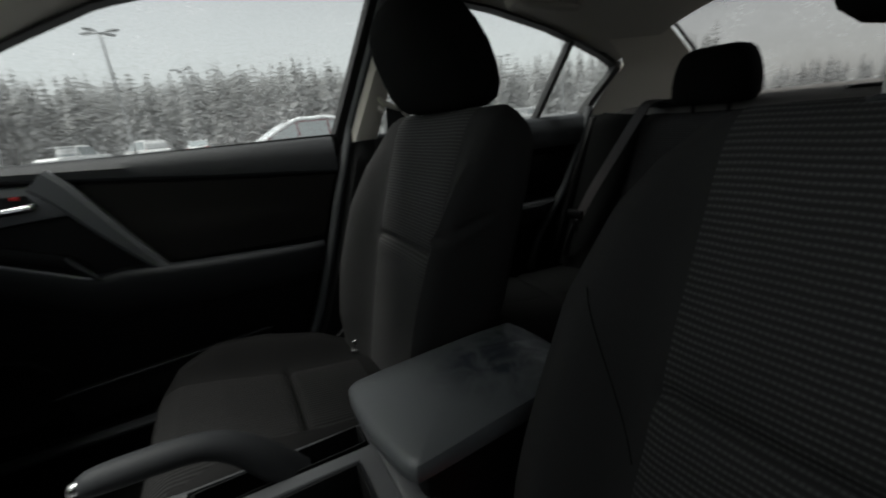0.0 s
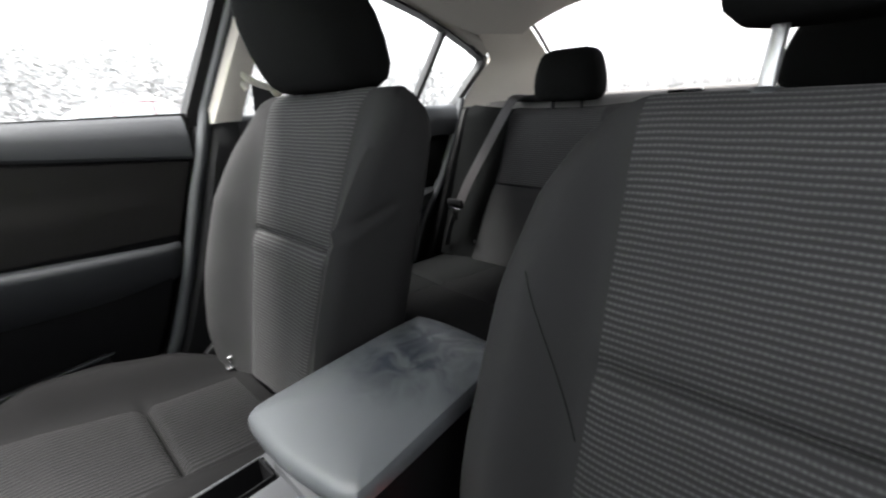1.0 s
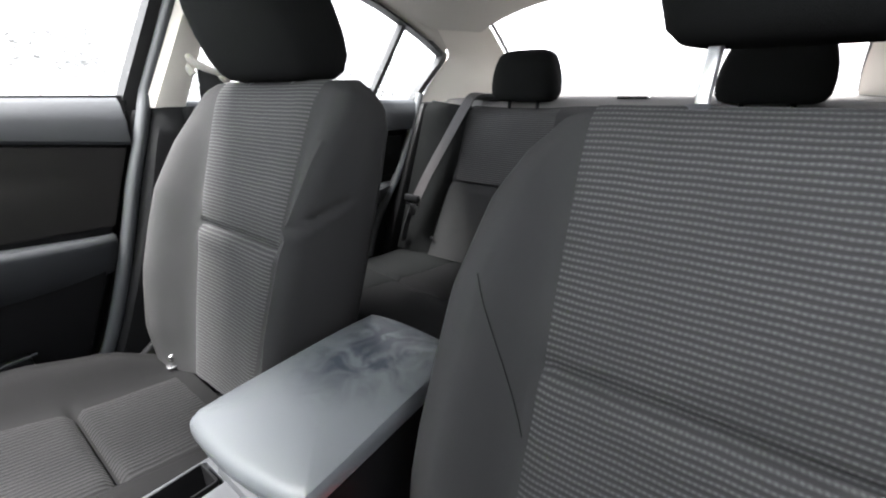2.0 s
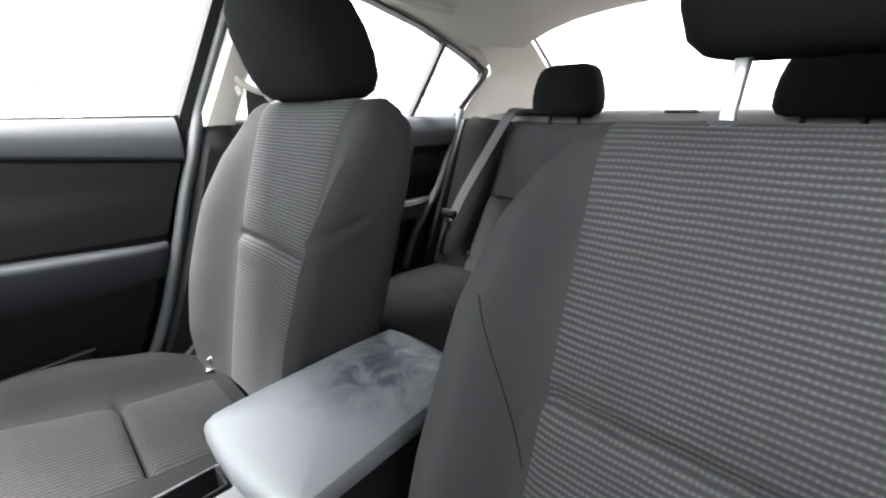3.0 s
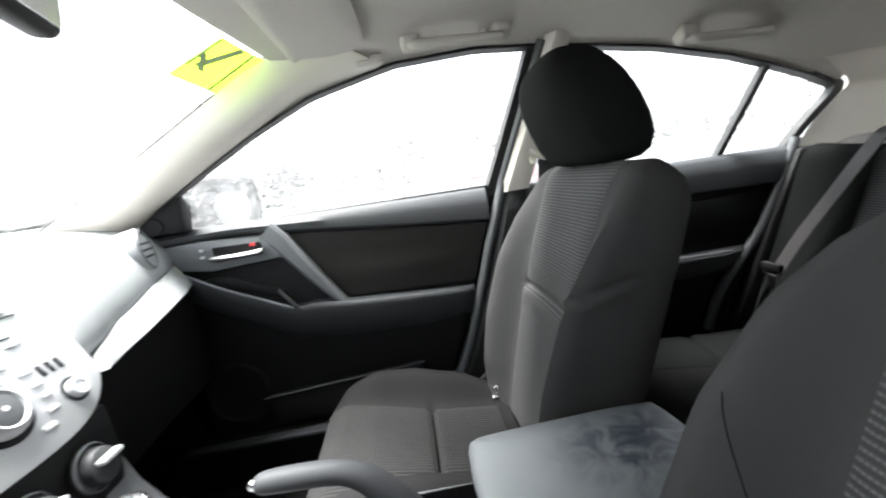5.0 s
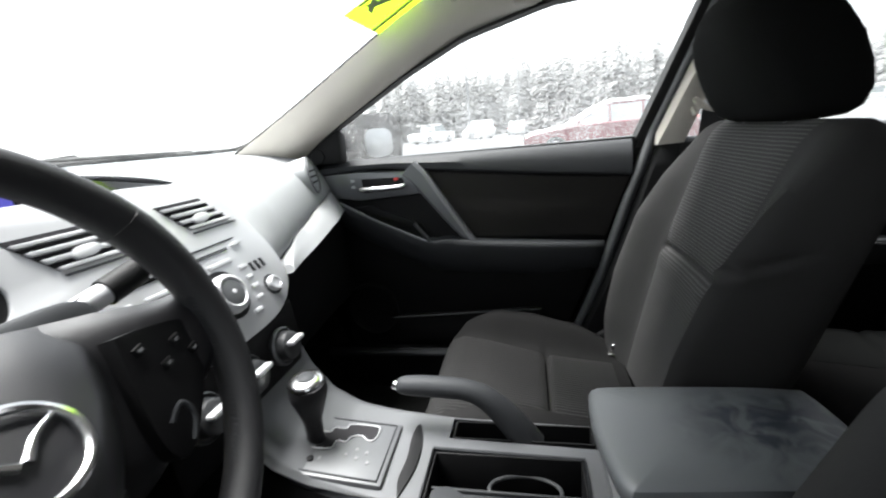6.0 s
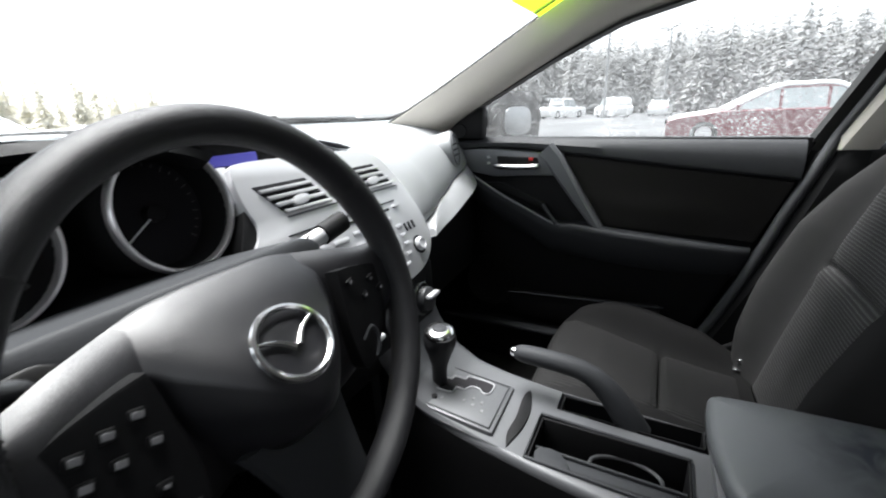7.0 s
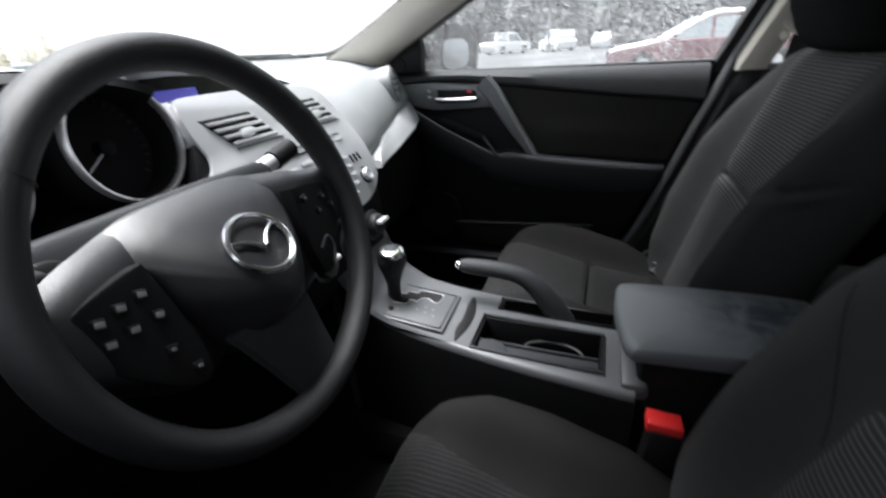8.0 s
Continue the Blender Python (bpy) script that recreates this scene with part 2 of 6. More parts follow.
def tube(path, r, n=10, bm=None, closed=False):
    """A round bar along a path; r is a radius or a list of them."""
    bm = bm or bmesh.new()
    pts = [Vector(p) for p in path]
    rs = r if isinstance(r, (list, tuple)) else [r] * len(pts)
    rings, side = [], None
    for i, p in enumerate(pts):
        if closed:
            d = pts[(i + 1) % len(pts)] - pts[i - 1]
        else:
            d = pts[min(i + 1, len(pts) - 1)] - pts[max(i - 1, 0)]
        d.normalize()
        if side is None:
            side = d.orthogonal().normalized()
        side = (side - d * side.dot(d)).normalized()
        up = d.cross(side)
        rings.append([p + float(rs[i]) * (math.cos(a) * side + math.sin(a) * up) for a in (2 * math.pi * k / n for k in range(n))])
    if closed:
        rings.append(rings[0])
    return skin(bm, rings, True, not closed)


def smooth_line(pts, per=6):
    """Catmull-Rom through points of any dimension."""
    ps = [np.array(p, float) for p in pts]
    out = []
    for i in range(len(ps) - 1):
        a, b, c, d = ps[max(i - 1, 0)], ps[i], ps[i + 1], ps[min(i + 2, len(ps) - 1)]
        for k in range(per):
            t = k / per
            out.append(0.5 * (2 * b + (c - a) * t + (2 * a - 5 * b + 4 * c - d) * t * t + (3 * b - a - 3 * c + d) * t**3))
    out.append(ps[-1])
    return out


def plate(poly, axis, lo, hi, bev=0.0, seg=2):
    """A polygon in the two other axes, carried from lo to hi along an axis, with rounded edges."""
    bm = bmesh.new()

    def put(p, d):
        return {"x": (d, p[0], p[1]), "y": (p[0], d, p[1]), "z": (p[0], p[1], d)}[axis]

    a = [bm.verts.new(put(p, lo)) for p in poly]
    b = [bm.verts.new(put(p, hi)) for p in poly]
    n = len(poly)
    for i in range(n):
        bm.faces.new((a[i], a[(i + 1) % n], b[(i + 1) % n], b[i]))
    bm.faces.new(list(reversed(a)))
    bm.faces.new(b)
    bmesh.ops.recalc_face_normals(bm, faces=bm.faces)
    if bev:
        bmesh.ops.bevel(bm, geom=list(bm.edges), offset=bev, segments=seg, profile=0.5, affect="EDGES", clamp_overlap=True)
    return bm


def lathe(profile, n=32, m=None, bm=None, caps=True):
    """A turned body round the local z axis, from (radius, height) pairs."""
    bm = bm or bmesh.new()
    rings = [[Vector((r * math.cos(2 * math.pi * k / n), r * math.sin(2 * math.pi * k / n), h)) for k in range(n)] for r, h in profile]
    if m is not None:
        rings = [[m @ p for p in r] for r in rings]
    return skin(bm, rings, True, caps)


def sheet(fn, nu, nv, thick=0.0, uv=None):
    """A surface fn(i, j), i and j from 0 to 1, made as thick as asked along its own normals. uv(i, j) gives UVs in metres."""
    bm = bmesh.new()
    lay = bm.loops.layers.uv.new("UVMap") if uv else None
    g = [[bm.verts.new(fn(i / nu, j / nv)) for j in range(nv + 1)] for i in range(nu + 1)]
    for i in range(nu):
        for j in range(nv):
            f = bm.faces.new((g[i][j], g[i + 1][j], g[i + 1][j + 1], g[i][j + 1]))
            if lay:
                for lp, (a, b) in zip(f.loops, ((i, j), (i + 1, j), (i + 1, j + 1), (i, j + 1))):
                    lp[lay].uv = uv(a / nu, b / nv)
    if thick:
        bmesh.ops.recalc_face_normals(bm, faces=bm.faces)
        bmesh.ops.solidify(bm, geom=list(bm.faces), thickness=thick)
    return bm


def interp(x, xs, ys):
    return float(np.interp(x, xs, ys))


# ---- shell of the car ----
TOP_Y = [-0.96, -0.935, -0.85, -0.73, -0.60, -0.40, -0.24, -0.07, 0.06, 0.25, 0.45, 0.61, 0.80, 0.92]
TOP_Z = [1.145, 1.165, 1.197, 1.234, 1.269, 1.309, 1.329, 1.346, 1.354, 1.345, 1.302, 1.238, 1.147, 1.085]


def side_x(z):
    """Inner face of the leaning side windows."""
    return 0.712 - 0.42 * (z - 1.02)


def top_z(y):
    return interp(y, TOP_Y, TOP_Z)


def roof_mid(y):
    return interp(y, [-1.0, -0.93, -0.6, 0.0, 0.40, 0.56], [1.32, 1.335, 1.385, 1.405, 1.397, 1.378])


shell = empty("ceiling", "beige cloth headliner of a car over the seats", "ceiling", kind="structure", at=(0, 0, 1.4))


def liner_z(x, y):
    """Height of the headliner over a place."""
    xe, zm = liner_edge(y), roof_mid(y)
    zt = top_z(max(min(y, 0.3), -0.78)) + 0.012
    zt += (1.368 - zt) * min(max((y - 0.3) / 0.2, 0), 1)
    return zm - max(0.0, zm - zt) * min(abs(x) / xe, 1.05) ** 3.2


def liner_edge(y):
    return interp(y, [-0.95, -0.78, -0.5, 0.25, 0.5], [0.50, 0.585, 0.585, 0.57, 0.500])


def liner(i, j):
    x = -1 + 2 * i
    mid = 1 - abs(x) ** 2
    y0, y1 = 0.50 + 0.06 * mid, -0.955 - 0.06 * mid
    y = y0 + (y1 - y0) * j
    return (x * liner_edge(y), y, liner_z(x * liner_edge(y), y))


part("headliner", sheet(liner, 28, 28, 0.012), LINER, shell)


def roof(i, j):
    p = liner(i, j)
    return (p[0] * 1.06, p[1] * 1.03, p[2] + 0.03)


part("roof_panel", sheet(roof, 16, 16, 0.008), PLASTIC_BLACK, shell)

# windscreen border, base to top, on the passenger side
SCREEN = [(0.612, 1.150, 1.072), (0.600, 1.110, 1.086), (0.565, 0.898, 1.182), (0.520, 0.628, 1.313), (0.500, 0.505, 1.366)]
SIDE_UP = [(0.700, 0.985, 1.040), (0.690, 0.945, 1.072), (0.658, 0.800, 1.150), (0.612, 0.590, 1.252), (0.592, 0.440, 1.312)]


def pillar_a(sign):
    a = smooth_line(SCREEN + [(0.478, 0.36, 1.374)], 8)
    b = smooth_line(SIDE_UP + [(0.578, 0.28, 1.344)], 8)

    def fn(i, j):
        k = i * (len(a) - 1)
        p = a[round(k)] * (1 - j) + b[round(k)] * j
        bulge = 0.022 * math.sin(math.pi * j)
        return (sign * (p[0] - 0.7 * bulge), p[1] - bulge, p[2] - 0.5 * bulge)

    return sheet(fn, len(a) - 1, 8, 0.01)


for sign in (1, -1):
    pa = part("pillar_front", pillar_a(sign), BEIGE)
    tagged(pa, "beige moulded plastic trim of the windscreen pillar", "pillar", kind="structure")

# rails over the doors, from the front pillar to the rear one
for sign in (1, -1):
    ys = np.linspace(0.52, -0.93, 44)
    rings = []
    for y in ys:
        z = top_z(y)
        x = side_x(z)
        rings.append([(sign * (x - 0.045), y, z + 0.028), (sign * (x - 0.03), y, z + 0.008), (sign * (x - 0.008), y, z - 0.004), (sign * (x + 0.008), y, z - 0.004), (sign * (x + 0.02), y, z + 0.012), (sign * (x + 0.01), y, z + 0.05)])
    tagged(part("roof_rail", loft(rings), LINER), "beige cloth edge of the headliner over the doors", "trim", kind="structure")
    rings = []
    for y in np.linspace(0.90, -0.945, 60):
        z = top_z(y)
        x = side_x(z)
        rings.append([(sign * (x - 0.010), y, z - 0.002), (sign * (x - 0.012), y, z - 0.010), (sign * (x + 0.014), y, z - 0.014), (sign * (x + 0.018), y, z)])
    tagged(part("window_seal", loft(rings), RUBBER), "black rubber seal along the top of the door windows", "seal", kind="structure")

    edge = smooth_line(SCREEN, 6)
    tagged(part("screen_edge", tube([(sign * (p[0] - 0.003), p[1] + 0.002, p[2] - 0.001) for p in edge], 0.0035, 6), RUBBER), "thin black edge of the windscreen", "seal", kind="structure")

# rear window: border, top to bottom
BACK = [(0.515, -0.930, 1.312), (0.500, -0.955, 1.285), (0.494, -1.100, 1.178), (0.500, -1.210, 1.097), (0.515, -1.300, 1.030)]
QUARTER = [(0.572, -0.76, 1.268), (0.608, -0.885, 1.208), (0.640, -0.962, 1.158), (0.680, -0.917, 1.078), (0.706, -0.862, 0.990)]
for sign in (1, -1):
    a, b = smooth_line(QUARTER, 8), smooth_line(BACK, 8)

    def fn(i, j):
        k = round(i * (len(a) - 1))
        p = a[k] * (1 - j) + b[k] * j
        bulge = 0.014 * math.sin(math.pi * j)
        fold = 0.004 * math.exp(-((j - 0.45) / 0.25) ** 2)
        return (sign * (p[0] + 0.4 * bulge - fold), p[1] - bulge + fold, p[2])

    tagged(part("pillar_rear", sheet(fn, len(a) - 1, 14, 0.01), BEIGE), "beige moulded plastic trim of the rear pillar", "pillar", kind="structure")
    rim = smooth_line(BACK, 6)
    tagged(part("window_edge", tube([(sign * (p[0] - 0.004), p[1] - 0.008, p[2] + 0.008) for p in rim], 0.006, 6), RUBBER), "black rubber edge of the rear window", "seal", kind="structure")

# glass
W_FRONT = wet_glass("windscreen_glass", 0.10, 60, 40)
W_SIDE = wet_glass("wet_side_glass", 0.75, 700, 120, -14, fog=0.03, ice=0.32)
# the rear pane has an even grey tint of about one half
W_BACK = wet_glass("tinted_rear_glass", 0.35, 120, 120, tint=(0.50, 0.485, 0.485), fog=0.04)


def pane(name, bm, material, label, shade=False):
    ob = part(name, bm, material)
    ob.visible_shadow = shade
    return tagged(ob, label, "window", kind="structure")


def screen(i, j):
    x = -1 + 2 * i
    k = smooth_line(SCREEN, 8)
    p = k[round(j * (len(k) - 1))]
    mid = 1 - x * x
    return (x * p[0], p[1] + 0.08 * mid, p[2] + 0.012 * mid)


pane("window_1", sheet(screen, 20, 32), W_FRONT, "clear raked windscreen of the car, wet at its base")


def back_glass(i, j):
    x = -1 + 2 * i
    k = smooth_line(BACK, 8)
    p = k[round(j * (len(k) - 1))]
    mid = 1 - x * x
    return (x * p[0], p[1] - 0.06 * mid - 0.01, p[2] + 0.03 * mid * (1 - j) + 0.008)


pane("window_2", sheet(back_glass, 20, 32), W_BACK, "rear window of the car, evenly grey-tinted and faintly misted", True)


def side_glass(y0, y1, slope0, slope1):
    """A side pane whose ends lean: y shifts by slope for each metre up."""

    def fn(i, j):
        a = y0 + (y1 - y0) * i
        y = a
        for _ in range(4):
            z = 0.98 + (top_z(y) + 0.006 - 0.98) * j
            y = a + (slope0 + (slope1 - slope0) * i) * (z - 1.02)
        return (side_x(z) + 0.014, y, z)

    return sheet(fn, 12, 10)


pane("window_3", side_glass(0.93, 0.035, -0.2, -0.36), W_SIDE, "front passenger window streaked with melting snow")
pane("window_4", side_glass(-0.04, -0.97, -0.30, 0.0), W_SIDE, "rear passenger window with water beads", True)

# floor and sills
tagged(part("floor", boxes(((0, -0.1, 0.27), (1.50, 2.6, 0.04)), ((0.0, 0.0, 0.33), (0.20, 2.2, 0.12), 0.03), ((0, 1.12, 0.60), (1.46, 0.05, 0.90)), ((0, -1.34, 0.62), (1.44, 0.05, 0.80))), CARPET), "black carpeted car floor with a middle tunnel", "floor", kind="structure")
for sign in (1, -1):
    tagged(part("sill", boxes(((sign * 0.715, 0.02, 0.36), (0.09, 2.1, 0.15), 0.02)), PLASTIC_BLACK), "black plastic door sill trim", "trim", kind="structure")
tagged(part("sill_strip", boxes(((0.655, 0.72, 0.432), (0.035, 0.50, 0.012), 0.004)), PLASTIC), "grey scuff strip along the door sill", "trim", kind="structure")


# ---- front passenger door ----
def strip(pts, half, x0, x1, bev=0.004):
    """A band along points in y and z, half as wide to each side, from x0 (inside) to x1."""
    rings = []
    ps = [np.array(p, float) for p in pts]
    for i, p in enumerate(ps):
        d = ps[min(i + 1, len(ps) - 1)] - ps[max(i - 1, 0)]
        d /= np.linalg.norm(d)
        q = np.array((-d[1], d[0]))
        h = half[i] if isinstance(half, (list, tuple)) else half
        a, b = p + q * h, p - q * h
        c, e = p + q * (h - bev), p - q * (h - bev)
        rings.append([(x1, *a), (x0 + bev, *a), (x0, *c), (x0, *e), (x0 + bev, *b), (x1, *b)])
    return loft(rings)


door = empty("door_1", "closed front passenger door with grey upper trim and black lower panel", "door", kind="structure", at=(0.7, 0.45, 0.45))
EDGE = [(0.030, 1.030), (0.055, 0.96), (0.085, 0.86), (0.118, 0.764), (0.16, 0.64), (0.212, 0.52), (0.27, 0.44)]
panel = [(0.975, 1.03), (0.03, 1.03)] + EDGE[1:] + [(0.92, 0.43), (0.975, 0.60)]
part("panel", plate(panel, "x", 0.700, 0.76, 0.003), PLASTIC_BLACK, door)
# upper band: the ledge under the window
low = [(0.975, 0.99), (0.75, 1.002), (0.60, 0.990), (0.45, 0.974), (0.30, 0.958), (0.15, 0.944), (0.052, 0.935)]
rings = []
for y, z in smooth_line(low, 5):
    b = 1.028 + 0.006 * (y - 0.03)
    rings.append([(0.735, y, b - 0.004), (0.716, y, b), (0.700, y, b - 0.003), (0.688, y, b - 0.012), (0.676, y, (z + b) / 2), (0.676, y, z + 0.006), (0.682, y, z), (0.71, y, z)])
part("upper_trim", loft(rings), PLASTIC, door, "soft dark grey upper trim")
# bezel round the pull handle
bezel = [(0.955, 0.995), (0.80, 0.998), (0.640, 0.990), (0.600, 0.925), (0.80, 0.915), (0.955, 0.94)]
part("handle_bezel", plate(bezel, "x", 0.680, 0.71, 0.006), STRUT, door, "grey handle bezel")
part("handle_recess", plate([(0.790, 0.978), (0.665, 0.975), (0.655, 0.945), (0.785, 0.936)], "x", 0.677, 0.70, 0.004), PLASTIC_BLACK, door)
part("door_handle", tube(smooth_line([(0.674, 0.792, 0.951), (0.666, 0.782, 0.949), (0.663, 0.72, 0.948), (0.666, 0.668, 0.950), (0.674, 0.660, 0.953)], 4), 0.0075, 10), CHROME, door, "chrome inner handle")
part("lock_knob", boxes(((0.675, 0.683, 0.971), (0.008, 0.013, 0.007), 0.002)), RED, door, "red lock knob")
for dz in (0.008, -0.010):
    part("lock_button", boxes(((0.677, 0.815, 0.966 + dz), (0.006, 0.011, 0.007), 0.002)), SILVER, door)
# fabric insert and slanting strut
insert = [(0.60, 0.984), (0.30, 0.952), (0.056, 0.930), (0.082, 0.86), (0.112, 0.775), (0.47, 0.785), (0.52, 0.86)]
part("door_insert", plate(insert, "x", 0.690, 0.705, 0.004), CLOTH_DOOR, door, "black cloth insert")
part("strut", strip([(0.640, 1.000), (0.612, 0.970), (0.545, 0.870), (0.478, 0.778)], [0.026, 0.025, 0.018, 0.011], 0.654, 0.70, 0.008), STRUT, door, "silver-grey slanting strut")
# armrest whose front end is hollowed into a pull cup
arm = []
for y, z, d in smooth_line([(0.93, 0.945, 0.030), (0.88, 0.930, 0.042), (0.845, 0.913, 0.048), (0.765, 0.868, 0.050), (0.683, 0.829, 0.052), (0.600, 0.793, 0.056), (0.55, 0.795, 0.060), (0.45, 0.784, 0.060), (0.28, 0.772, 0.054), (0.15, 0.762, 0.035), (0.118, 0.760, 0.020)], 4):
    x0, dz = 0.70 - d, 0.035 + 0.75 * d
    cup = 0.034 * min(max((y - 0.605) / 0.04, 0), 1)
    arm.append([(0.71, y, z - 0.004 - cup), (x0 + 0.026, y, z - cup), (x0 + 0.013, y, z - 0.3 * cup), (x0 + 0.009, y, z), (x0 + 0.003, y, z - 0.004), (x0, y, z - 0.014), (x0 + 0.006, y, z - 0.45 * dz), (x0 + 0.02, y, z - dz), (0.71, y, z - 1.5 * dz)])
rest = part("armrest", loft(arm), PLASTIC, door, "dark grey moulded armrest")
# lighter grey tube paints the highlight on the armrest lip
part("edge_highlight", tube([(p[4][0] - 0.0005, p[4][1], p[4][2] + 0.0015) for p in arm[4:22]], [0.002] + [0.0038] * 15 + [0.003, 0.0015], 8), STRUT, rest, "lighter tube for the highlight along the pull cup edge")
part("pull_cup", plate([(0.845, 0.892), (0.70, 0.832), (0.625, 0.80), (0.61, 0.81), (0.632, 0.836), (0.776, 0.896)], "x", 0.694, 0.705, 0.004), PLASTIC_BLACK, door)
part("cup_lip", tube([(0.672, 0.640, 0.838), (0.655, 0.628, 0.830), (0.648, 0.606, 0.805), (0.645, 0.594, 0.790)], 0.006, 8), PLASTIC, door)
# speaker and map pocket
part("speaker_ring", lathe([(0.086, 0), (0.091, 0.003), (0.090, 0.007), (0.082, 0.009), (0.074, 0.004), (0.0, 0.006)], 36, pose(0.700, 0.815, 0.560, 0, -90, 0)), PLASTIC_BLACK, door, "round speaker grille")
pk = plate([(0.74, 0.542), (0.30, 0.565), (0.29, 0.47), (0.72, 0.46)], "x", 0.676, 0.70, 0.006)
part("map_pocket", pk, PLASTIC_BLACK, door)
part("pocket_lip", tube([(0.676, 0.745, 0.540), (0.674, 0.60, 0.549), (0.674, 0.45, 0.557), (0.676, 0.29, 0.566)], 0.0035, 8), PLASTIC, door)
# mirror triangle
part("mirror_sail", plate([(0.985, 1.028), (0.835, 1.028), (0.828, 1.128), (0.86, 1.118)], "x", 0.668, 0.712, 0.006), PLASTIC_BLACK, door)
part("sail_speaker", lathe([(0.018, 0), (0.022, 0.003), (0.020, 0.006), (0.0, 0.005)], 20, pose(0.669, 0.905, 1.052, 0, -90, 0)), PLASTIC_BLACK, door)
# window frame at the rear
fr = []
for z in np.linspace(1.0, 1.352, 12):
    y = 0.045 - 0.345 * (z - 1.02)
    x = side_x(z)
    fr.append([(x - 0.012, y - 0.036, z), (x - 0.012, y - 0.002, z), (x + 0.012, y + 0.004, z), (x + 0.02, y - 0.036, z)])
part("window_frame", loft(fr), RUBBER, door, "black window frame")

# body seal and middle pillar
seal = smooth_line([(-0.085, 1.345), (-0.045, 1.22), (-0.005, 1.10), (0.022, 1.02), (0.045, 0.95), (0.078, 0.86), (0.108, 0.764), (0.15, 0.64), (0.20, 0.52), (0.26, 0.44)], 5)
tagged(part("door_seal", tube([((side_x(z) if z > 1.02 else 0.706) - 0.022, y - 0.014, z) for y, z in seal], 0.013, 10), SEAL), "grey rubber seal round the door opening", "seal", kind="structure")


def pillar_b(sign):
    rings = []
    for z in np.linspace(1.005, 1.352, 14):
        k = (z - 1.005) / 0.347
        y0 = 0.015 - 0.345 * (z - 1.02)
        y1 = -0.075 - 0.28 * (z - 1.02)
        x = side_x(z) - 0.02
        rings.append([(sign * (x + 0.03), y0, z), (sign * (x - 0.012), y0 - 0.004, z), (sign * (x - 0.03), y0 - 0.022, z), (sign * (x - 0.032), y1 + 0.03, z), (sign * (x - 0.015), y1 + 0.004, z), (sign * (x + 0.03), y1, z)])
    return loft(rings)


tagged(part("pillar_middle", pillar_b(1), BEIGE), "beige plastic trim of the middle pillar", "pillar", kind="structure")
tagged(part("pillar_middle", pillar_b(-1), BEIGE), "beige plastic trim of the middle pillar", "pillar", kind="structure")
low = []
for y, z in smooth_line([(0.012, 1.006), (0.035, 0.95), (0.095, 0.764), (0.19, 0.52), (0.25, 0.44)], 5):
    low.append([(0.775, y + 0.03, z), (0.757, y + 0.03, z), (0.757, y - 0.004, z), (0.69, y - 0.004, z), (0.665, y - 0.03, z), (0.66, -0.05, z), (0.69, -0.09, z), (0.775, -0.09, z)])
tagged(part("pillar_lower", loft(low), PLASTIC_BLACK), "black lower trim of the middle pillar", "pillar", kind="structure")

# ---- rear passenger door ----
rdoor = empty("door_2", "closed rear passenger door with dark grey trim", "door", kind="structure", at=(0.7, -0.45, 0.45))
part("panel", plate([(-0.06, 1.012), (-0.85, 1.003), (-0.83, 0.90), (-0.76, 0.70), (-0.62, 0.45), (-0.06, 0.43)], "x", 0.700, 0.76, 0.003), PLASTIC_BLACK, rdoor)
rings = []
for y in np.linspace(-0.06, -0.845, 16):
    b = 1.018 - 0.006 * abs(y)
    z = 0.925 - 0.02 * abs(y)
    rings.append([(0.735, y, b - 0.004), (0.716, y, b), (0.698, y, b - 0.004), (0.684, y, b - 0.015), (0.676, y, (z + b) / 2), (0.678, y, z + 0.005), (0.71, y, z)])
part("upper_trim", loft(rings), PLASTIC, rdoor, "dark grey upper trim")
part("door_insert", plate([(-0.10, 0.90), (-0.76, 0.895), (-0.74, 0.765), (-0.10, 0.765)], "x", 0.690, 0.703, 0.004), CLOTH_BLACK, rdoor)
arm = []
for y, d in ((-0.10, 0.02), (-0.16, 0.05), (-0.40, 0.055), (-0.60, 0.05), (-0.70, 0.015)):
    x0 = 0.70 - d
    arm.append([(0.71, y, 0.742), (x0 + 0.012, y, 0.742), (x0, y, 0.73), (x0 + 0.01, y, 0.70), (0.71, y, 0.66)])
part("armrest", loft(arm), PLASTIC_SOFT, rdoor)
part("arm_lip", tube([(0.648, -0.42, 0.744), (0.648, -0.62, 0.742)], 0.004, 8), SEAL, rdoor)
part("door_handle", boxes(((0.684, -0.28, 0.905), (0.014, 0.10, 0.022), 0.005)), CHROME, rdoor, "chrome inner handle")
bar = []
for k in np.linspace(0, 1, 8):
    y, z = -0.640 - 0.085 * k, 1.0 + 0.262 * k
    bar.append([(side_x(z) - 0.008, y - 0.009, z), (side_x(z) - 0.008, y + 0.009, z), (side_x(z) + 0.02, y + 0.009, z), (side_x(z) + 0.02, y - 0.009, z)])
part("window_bar", loft(bar), RUBBER, rdoor, "black quarter-window divider")
fr = []
for y, z in smooth_line([(-0.842, 0.995), (-0.872, 1.05), (-0.906, 1.10), (-0.938, 1.142), (-0.940, 1.166), (-0.90, 1.188), (-0.85, 1.203)], 5):
    x = side_x(z)
    fr.append([(x - 0.014, y - 0.014, z - 0.006), (x - 0.014, y + 0.016, z - 0.006), (x + 0.015, y + 0.016, z - 0.006), (x + 0.02, y - 0.014, z - 0.006)])
part("window_frame", loft(fr), RUBBER, rdoor)
sl = smooth_line([(-0.85, 1.03), (-0.825, 0.97), (-0.775, 0.86), (-0.72, 0.76), (-0.61, 0.62), (-0.56, 0.50)], 5)
